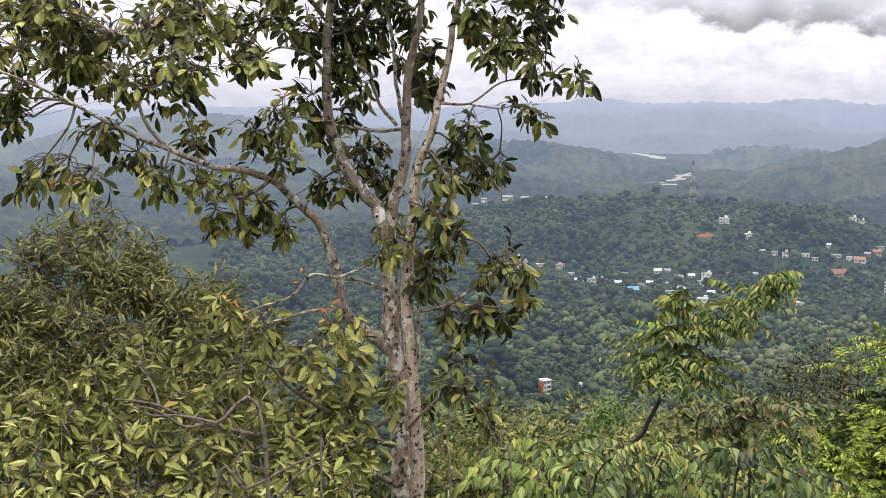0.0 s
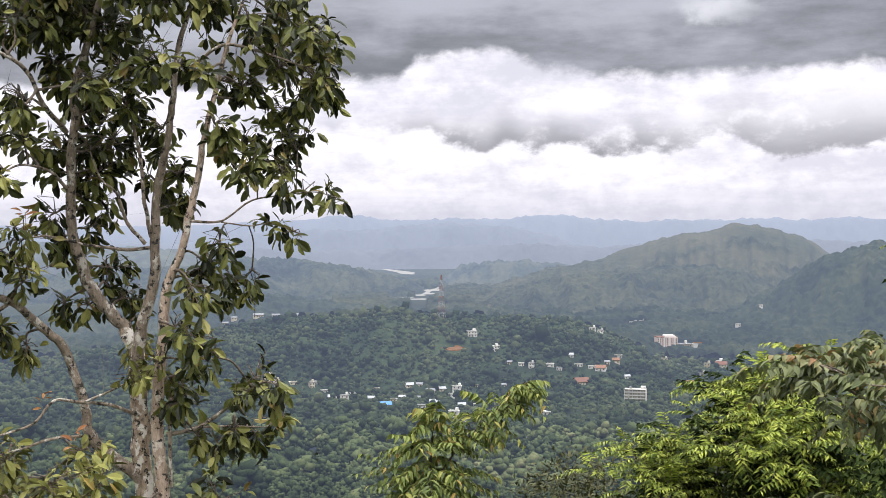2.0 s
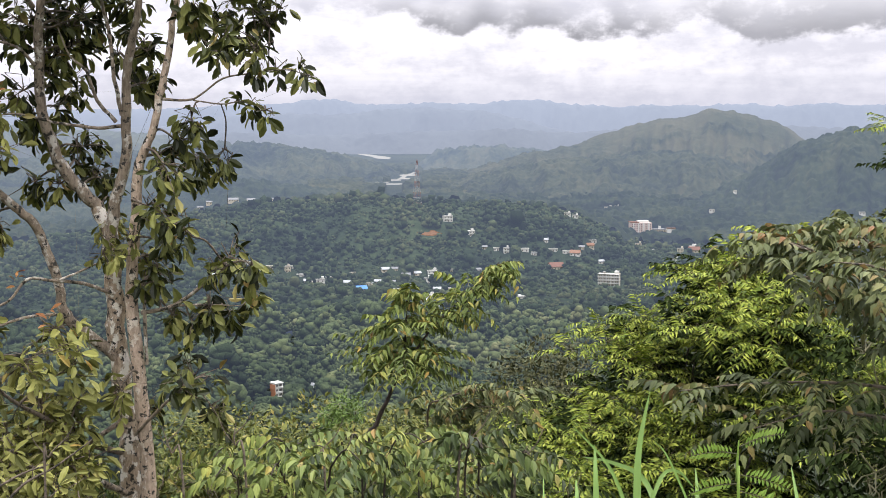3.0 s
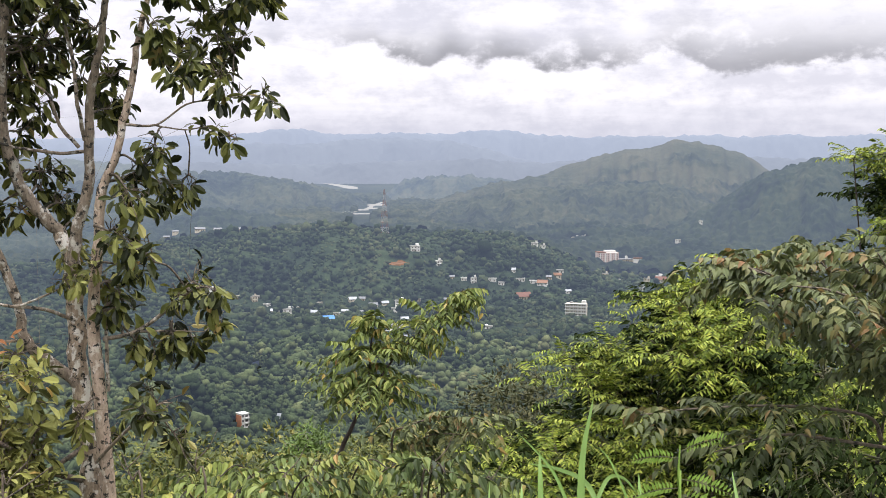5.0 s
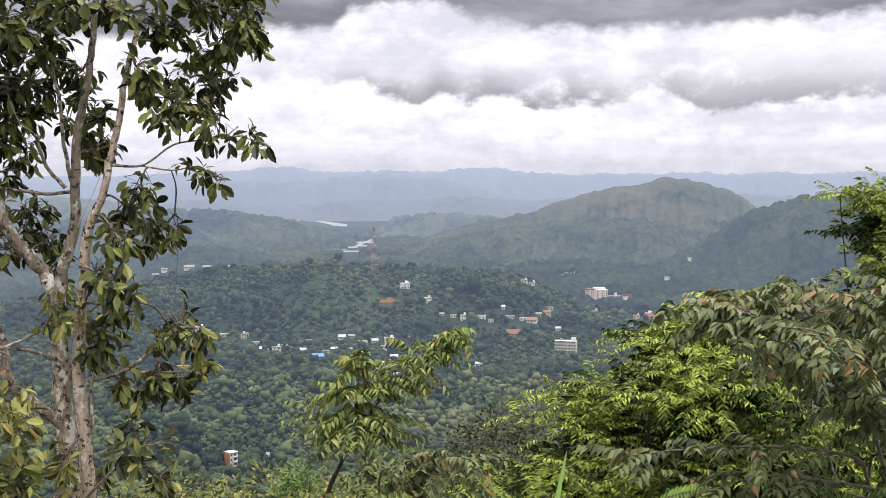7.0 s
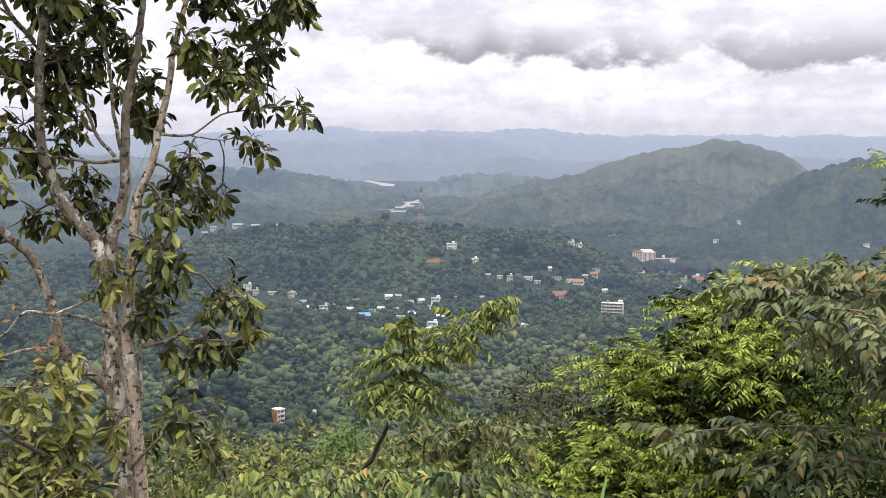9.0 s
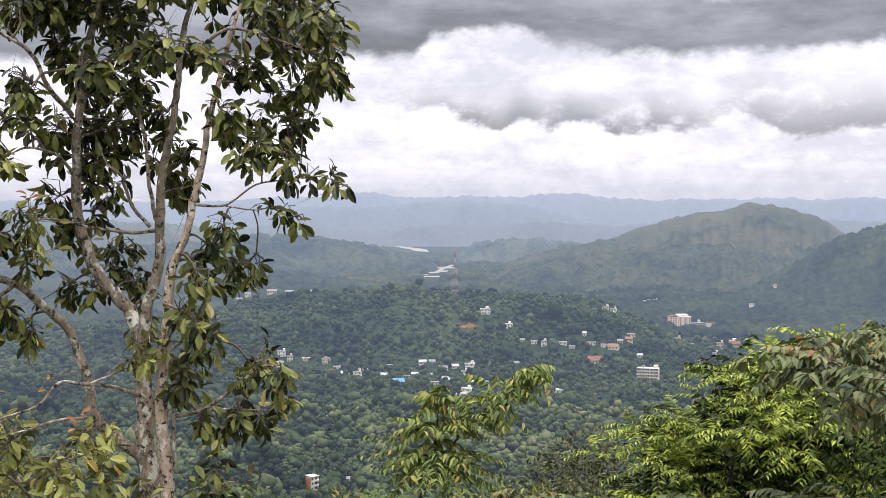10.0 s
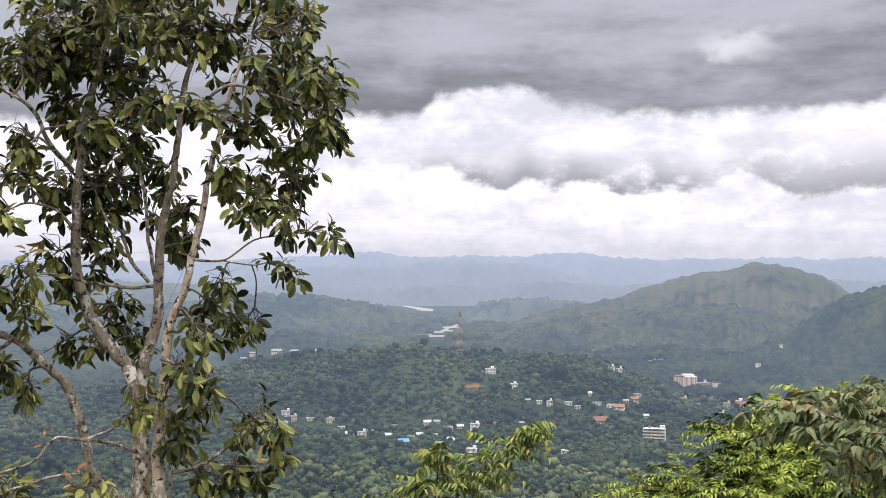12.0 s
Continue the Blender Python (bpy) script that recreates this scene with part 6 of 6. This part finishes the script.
for k in range(4):
    g2 = np.random.default_rng(640 + k)
    rows = []
    for q in range(6):
        b0 = -6.8 + 3.4 * k + 0.6 * q + g2.normal(0, 0.2)
        lean, top, dd = g2.normal(0.2, 1.0), -14.9 - 1.3 * g2.uniform() ** 1.2, g2.uniform(5.6, 8.2)
        rows.append([(b0, -21, dd), (b0 + lean * 0.2, -17, dd), (b0 + lean * 0.6, top - 0.5, dd - 0.1), (b0 + lean * 1.4, top, dd - 0.2), (b0 + lean * 2.3, top - 0.5, dd - 0.3)])
    spray_shrub("shrub", ("low thicket shrub with yellow-green hanging leaflets", "low thicket shrub of hanging mid-green leaflets")[k % 2], "shrub", -5.2 + 3.4 * k, 6.9, rows, (leaf_sap, leaf_thicket)[k % 2], 0.088, 640 + k, 150, 10, 0.34, 9, 0.40, young=leaf_gold, tip_share=0.16, bark=bark_dark, thick=0.006, hang=(0.25, 0.8), spread=(0.6, 0.95))
spray_shrub("shrub", "dull green arching branch of paired leaflets", "shrub", 3.2, 9.0,
            [[(2.5, -17, 9), (2.3, -13.9, 8.9), (3.0, -13.35, 8.8), (4.4, -12.95, 8.7), (6.0, -13.0, 8.6), (7.2, -13.3, 8.5)], [(3.4, -17, 9), (3.6, -14.2, 8.9), (4.6, -13.7, 8.8), (6.3, -13.8, 8.6)]], leaf_rust, 0.085, 648, 100, 20, 0.3, 8)
FAR_HEAP = boughs(g_heap, 24.0, 31, [(23.6, -1.4), (24.1, 0.2), (25.0, 1.3), (26, 1.8), (27, 2.2), (31, 2.6)], -3.2, 15.3, 16.2, 13, 0.55) + boughs(g_heap, 25.0, 31, [(25, -2.4), (31, -2)], -6.5, 15.2, 16.2, 9, 0.55)
feathered_shrub("tree", "bright green feathery tree at the slope's edge", "tree", 27, 16.0, cover(g_heap, FAR_HEAP, 24, 0.10, 8),
                leaf_bright, 0.108, 8, 0.36, 120, 65, 0.28, 0.35, 0.2, False, 0.85, 6, (0.1, 0.7), shell=True)
# added dark inner leaves that colour in this tree's shade
feathered_shrub("tree", "inner leaves coloured near-black for the feathery tree's shade", "tree", 27.5, 17.2, cover(g_heap, [(c + np.array((0.1, 0.3, -0.1)), r * 0.9) for c, r in FAR_HEAP], 14, 0.2, 9, True),
                leaf_shade, 0.16, 6, 0.36, 0, 68, 0.34, 0.2, 0.25, False, 0.8, 5, (0.0, 0.8))


def leafy_bush(name, label, category, foot_b, d, tufts, mat, leaf, seed, per=5, ratio=0.38, near=200, droop=0.5, fine=True, bark=None):
    """A bush of leaf whorls on forked twigs; tufts: bearing, elevation, distance and radius."""
    g = np.random.default_rng(seed)
    foot = root_of(foot_b, d)
    bu = thing(name, foot, label, category)
    fol, twigs = Foliage(), Soup()
    bark = bark or bark_pale
    for i, (b, e, dd, rad) in enumerate(tufts):
        c = at(b, e, dd)
        if i % max(1, len(tufts) // 7) == 0:
            mid = foot * 0.4 + c * 0.6 + g.normal(0, 0.1, 3) * np.array((1, 1, 0.3))
            stem_part(bu, foot, [(*foot, 0.03), (*(foot * 0.7 + mid * 0.3), 0.026), (*mid, 0.017), (*c, 0.007)], bark, "stem", 6)
        for k in range(per):
            u = unit(g.normal(size=3) + (0, 0, 0.2))
            p = c + u * rad * g.uniform(0.3, 1.0)
            tube(twigs, np.array([c, (c + p) / 2 + g.normal(0, 0.02, 3), p]), np.linspace(0.006, 0.0025, 3), 3)
            rosettes(fol, g, p, u + (0, 0, 0.5), int(g.integers(6, 10)), leaf, droop)
    twigs.verts = [v - foot for v in twigs.verts]
    place("twig", twigs.mesh("twig", True), bark, bu)["kind"] = "stuff"
    fol.finish(bu, mat, ratio, near, fine)


def spread_tufts(g, b0, b1, top, bottom, d0, d1, n, rad):
    return [(b, e, d, r) for b, e, d, r, _ in mound(g, b0, b1, top, bottom, d0, d1, n, rad, 0)]


leafy_bush("bush", "dense olive-leaved bush below the lookout tree", "bush", -20, 6.4,
           spread_tufts(g0, -30, -13, [(-30, -9.6), (-26, -9.8), (-22, -9.6), (-18, -10.4), (-14, -11.5), (-12, -13)], -19, 5.6, 7.0, 190, 0.17), leaf_bush, 0.094, 71, 6, 0.34, 300, bark=bark_brown)
leafy_bush("bush", "straggling yellow-green scrub under the tree", "bush", -9, 8.5,
           spread_tufts(g0, -14, -4, [(-14, -14), (-10, -14.6), (-7, -14.2), (-4, -14)], -19, 7.6, 9.5, 70, 0.2), leaf_scrub, 0.09, 72, 6, 0.32, 150, bark=bark_brown)
leafy_bush("tree", "brownish feathery tree beyond the bushes", "tree", -24, 12.0,
           spread_tufts(g0, -30, -18.5, [(-30, -5), (-28, -4.2), (-26.5, -3), (-25, -1.8), (-24, -2.2), (-22.6, -4.5), (-21.5, -5.6), (-20, -6.2), (-18.5, -7.2)], -12, 11.2, 12.6, 170, 0.34), leaf_brown, 0.13, 73, 18, 0.22, 0, 0.2, False, bark_brown)
# dark leaves added as the shade in the bush's gaps
feathered_shrub("shrub", "near-black leaf filling for shaded gaps behind the olive-leaved bush", "shrub", -21, 8.6,
                mound(g0, -31, -12.5, [(-31, -10.6), (-22, -10.8), (-15, -12.4), (-12, -14)], -20, 7.4, 9.2, 75, 0.3, 6), leaf_shade, 0.09, 7, 0.36, 0, 69, 0.46, 0.3, 0.5, False, 0.75, 6)
# dark leaves added as the shade beneath the thicket
feathered_shrub("shrub", "near-black leaf filling for shade below the low thicket", "shrub", -2, 8.8,
                mound(g0, -12, 9, [(-12, -15.6), (-4, -15.4), (3, -15.2), (9, -14.6)], -20, 8.2, 9.6, 60, 0.3, 6), leaf_shade, 0.10, 7, 0.36, 0, 70, 0.42, 0.3, 0.5, False, 0.75, 6)


# the slope below: scrub and small trees, each on its own foot
def small_tree(b, el, d, width, label, mat, seed, leaves=1500, leaf=0.16):
    """A bushy young tree: a forked trunk under several lobes of small leaves."""
    g = np.random.default_rng(seed)
    foot = root_of(b, d)
    top = at(b, el, d)[2]
    tr = thing("tree", foot, label, "tree", "scrub on the slope")
    h = max(top - foot[2], 1.5)
    s = Soup()
    tube(s, flow([(0, 0, 0), (0.1, 0, h * 0.3), (0, 0.1, h * 0.8)], 4), np.linspace(0.02 * h + 0.02, 0.03, 9), 7, 0.1)
    place("trunk", s.mesh("trunk", True), bark_dark, tr)
    fol = Foliage()
    lobes = [(np.array((g.normal(0, 0.33) * width, g.normal(0, 0.33) * width, h - width * g.uniform(0.35, 1.1))), width * g.uniform(0.3, 0.5)) for _ in range(9)]
    br = Soup()
    for c, rad in lobes:
        tube(br, flow([(0, 0, h * 0.3), c * np.array((0.5, 0.5, 0.75)), c], 3), np.linspace(0.03, 0.012, 7), 5)
        n = leaves // 9
        u = unit(g.normal(size=(n, 3)) + (0, 0, 0.25))
        p = c + u * rad * g.uniform(0.6, 1.05, (n, 1))
        w = u + g.normal(0, 0.6, (n, 3)) + (0, 0, -0.2)
        fol.add(p + foot, w, u + (0, 0, 0.8) + g.normal(0, 0.3, (n, 3)), leaf * g.uniform(0.6, 1.2, n))
    place("limb", br.mesh("limb", True), bark_dark, tr)
    fol.finish(tr, mat, 0.45, 0, False)
    return tr


leaf_dull = leaf_material("dull_brown_green_leaf", [(0.0, (0.030, 0.033, 0.014)), (0.6, (0.070, 0.072, 0.030)), (1.0, (0.12, 0.112, 0.05))], 0.6, 0.08, 0.15)
leaf_lime = leaf_material("lime_green_leaf", [(0.0, (0.07, 0.12, 0.022)), (1.0, (0.17, 0.26, 0.045))])
g1 = np.random.default_rng(91)
OLIVE_SCRUB = "bushy olive-green young tree on the slope"
for b, e, d, w in [(-8.2, -13.0, 45, 3.0), (-6.6, -13.2, 38, 2.6), (-5.2, -13.5, 42, 2.6), (-4.0, -13.6, 34, 2.4), (-2.7, -13.5, 36, 2.6), (0.0, -13.4, 40, 2.6), (1.2, -12.9, 48, 3.0), (2.6, -12.6, 55, 3.2),
                   (4.0, -12.8, 50, 3.0), (5.4, -12.6, 46, 2.6), (3.2, -13.8, 26, 2.0), (-1.0, -14.2, 22, 1.8), (-6.0, -14.4, 20, 1.8), (-8.6, -14.2, 24, 2.0)]:
    small_tree(b, e, d, w, OLIVE_SCRUB, leaf_scrub, int(g1.integers(1, 9999)), 1300, 0.075 * w + 0.04)
small_tree(-1.6, -12.75, 26, 0.75, "round lime-green young tree on the slope", leaf_lime, 5, 1300, 0.10)
small_tree(7.6, -10.6, 60, 4.2, "brownish tree among the forest edge", leaf_dull, 6, 1600, 0.34)
small_tree(8.8, -10.2, 70, 4.4, "brownish grey tree at the forest edge", leaf_dull, 8, 1600, 0.36)


def grass_tuft(b, d, blades):
    """Tall coarse grass: long arching blades from one root; each blade is rows of bearing and elevation, and its half width."""
    foot = root_of(b, d)
    tf = thing("grass_tuft", foot, "tall coarse bright green grass blades", "grass", "grass at the lookout's edge")
    for k, (rows, wide) in enumerate(blades):
        line = [at(q, e, d + 0.02 * i) - foot for i, (q, e) in enumerate(rows)]
        start = 2 * line[0] - line[1]
        root = np.array((0.012 * (k % 3 - 1), 0.01 * (k % 2), 0.0))
        c = np.vstack([root + (start - root) * np.linspace(0, 0.9, 6)[:, None], flow([start] + line, 7)])
        n = len(c)
        t = np.linspace(0, 1, n)
        w = wide * (0.3 + 0.7 * np.clip((t - 0.15) / 0.4, 0, 1)) * np.clip((1 - t) * 2.6, 0, 1) ** 0.6
        side = unit(np.cross(np.gradient(c, axis=0), np.array((0.15, 1.0, 0.1))))
        keel = np.array((0, 0.4, 0))
        v = np.stack([c - side * w[:, None], c + keel * w[:, None], c + side * w[:, None]], 1).reshape(-1, 3)
        f = [(3 * i + j, 3 * i + j + 1, 3 * i + j + 4, 3 * i + j + 3) for i in range(n - 1) for j in (0, 1)]
        s = Soup()
        s.add(v[None], f)
        place("blade", s.mesh("blade", True), grass_mat, tf)


grass_tuft(12.0, 1.2, [([(10.91, -19.6), (10.97, -16.42), (11.47, -13.64)], 0.0038), ([(10.72, -19.61), (9.61, -17.08), (7.85, -15.23)], 0.0019), ([(12.09, -19.56), (11.22, -17.58), (9.76, -16.87), (8.36, -16.63)], 0.0027), ([(11.19, -19.59), (12.08, -17.4), (12.88, -17.19), (13.59, -17.83)], 0.0022), ([(13.73, -19.48), (12.38, -16.67), (11.71, -15.84)], 0.0011)])
grass_tuft(9.0, 1.2, [([(9.03, -19.66), (8.98, -17.44), (8.94, -16.07)], 0.003), ([(8.15, -19.68), (8.11, -18.35), (8.08, -17.61)], 0.0022), ([(6.55, -19.71), (6.54, -18.38), (6.56, -17.53)], 0.0011)])
grass_tuft(14.6, 1.2, [([(13.75, -19.48), (13.7, -18.16), (13.62, -16.94)], 0.0025)])
grass_tuft(18.6, 1.2, [([(18.43, -19.18), (18.16, -17.9), (17.9, -16.63)], 0.0022)])
leaf_fern = leaf_material("fresh_green_fern_leaflet", [(0.0, (0.30, 0.46, 0.08)), (1.0, (0.42, 0.60, 0.13))], 0.4, 0.35)


def seedling():
    """A small feathery-leaved weed in front of the shrubs."""
    g = np.random.default_rng(404)
    d, b = 1.2, 15.5
    foot = root_of(b, d)
    sd = thing("seedling", foot, "small fresh green seedling with feathery leaves", "seedling")
    stem_part(sd, foot, [(*foot, 0.0018), (*at(b + 0.05, -22, d), 0.0016), (*at(b - 0.05, -17.5, d), 0.0013), (*at(b, -15.7, d), 0.0008)], leaf_fern, "stem", 6)
    fol, st = Foliage(), Soup()
    for e, wx, wz in ((-16.3, -0.9, 0.25), (-16.0, 0.9, 0.55), (-17.2, 0.95, -0.05), (-17.9, 1.0, -0.15), (-17.6, -0.8, 0.1), (-19, 0.7, 0.3), (-19.5, -0.8, 0.2)):
        start, way = at(b, e, d), unit(np.array((wx, -0.15, wz)))
        t = np.linspace(0, 1, 4)[:, None]
        tube(st, start + way * 0.05 * t + np.array((0, 0, -0.012)) * t * t, np.linspace(0.0006, 0.0003, 4), 3)
        q = np.linspace(0.15, 1.0, 12)[:, None]
        base = start + way * 0.05 * q + np.array((0, 0, -0.012)) * q * q
        for flip in (-1, 1):
            fol.add(base, way * 0.45 + flip * np.array((0, -0.45, 0.85)) + g.normal(0, 0.06, (12, 3)), np.array((0, -0.9, 0.45)) + g.normal(0, 0.1, (12, 3)), 0.0115 * np.sin(0.5 + 2.2 * q[:, 0]))
    st.verts = [v - foot for v in st.verts]
    place("leaf_stalk", st.mesh("leaf_stalk", True), stalk_green, sd)["kind"] = "stuff"
    fol.finish(sd, leaf_fern, 0.30, 60, False)


seedling()


def dry_stalk(rows, d):
    """A leafless dry stalk with a side shoot or two."""
    foot = root_of(rows[0][0], d)
    st = thing("dry_stalk", foot, "thin leafless dry brown stalk", "stalk", "dry stalks among the scrub")
    line = [(*foot, 0.007)] + [(*at(b, e, d), r) for (b, e), r in zip(rows, np.linspace(0.006, 0.002, len(rows)))]
    c = stem_part(st, foot, line, bark_brown, "stem", 5)
    for k, s in ((-4, 0.10), (-7, -0.08)):
        p = c[k, :3]
        stem_part(st, foot, [(*p, 0.003), (*(p + (s * 0.6, 0, 0.06)), 0.0025), (*(p + (s, 0, 0.14)), 0.0015)], bark_brown, "twig", 4)


for rows in ([(-9.3, -16.9), (-9.8, -15.4), (-10.2, -14.2)], [(6.3, -17.5), (6.5, -16.5), (6.9, -15.5)], [(-2.7, -17.4), (-3.0, -15.7)], [(-15.4, -16.4), (-15.2, -15.2), (-14.4, -14.4)], [(3.6, -17.4), (4.1, -15.6), (4.2, -14.8)], [(-6.4, -17), (-6.9, -15.2), (-6.8, -14.2)]):
    dry_stalk(rows, 5.6)


def bare_branch(d, *lines):
    """A dead branch with forked bare twigs, caught in the bush."""
    foot = root_of(lines[0][0][0], d)
    br = thing("dead_branch", foot, "bare grey-brown dead branch among olive leaves", "branch")
    for i, rows in enumerate(lines):
        line = [(*at(b, e, d), r) for (b, e), r in zip(rows, np.linspace(0.011 if i == 0 else 0.008, 0.003, len(rows)))]
        stem_part(br, foot, ([(*foot, 0.012)] if i == 0 else []) + line, bark_brown, "branch" if i == 0 else "twig", 6)


bare_branch(5.9, [(-20.3, -17.3), (-18.9, -16.9), (-17.9, -16.5), (-16.4, -15.8), (-15.2, -15.5)], [(-17.5, -17.5), (-16.4, -16.3), (-14.9, -15.6), (-13.3, -14.6)], [(-18.9, -16.8), (-19.4, -15.8), (-18.9, -14.8), (-19.6, -13.6)])
bare_branch(5.75, [(-18.0, -14.6), (-20.2, -13.9), (-21.6, -14.0), (-22.9, -13.2), (-24.6, -12.8)], [(-20.2, -13.9), (-21.8, -13.5), (-23.1, -13.4), (-24.2, -12.9)])
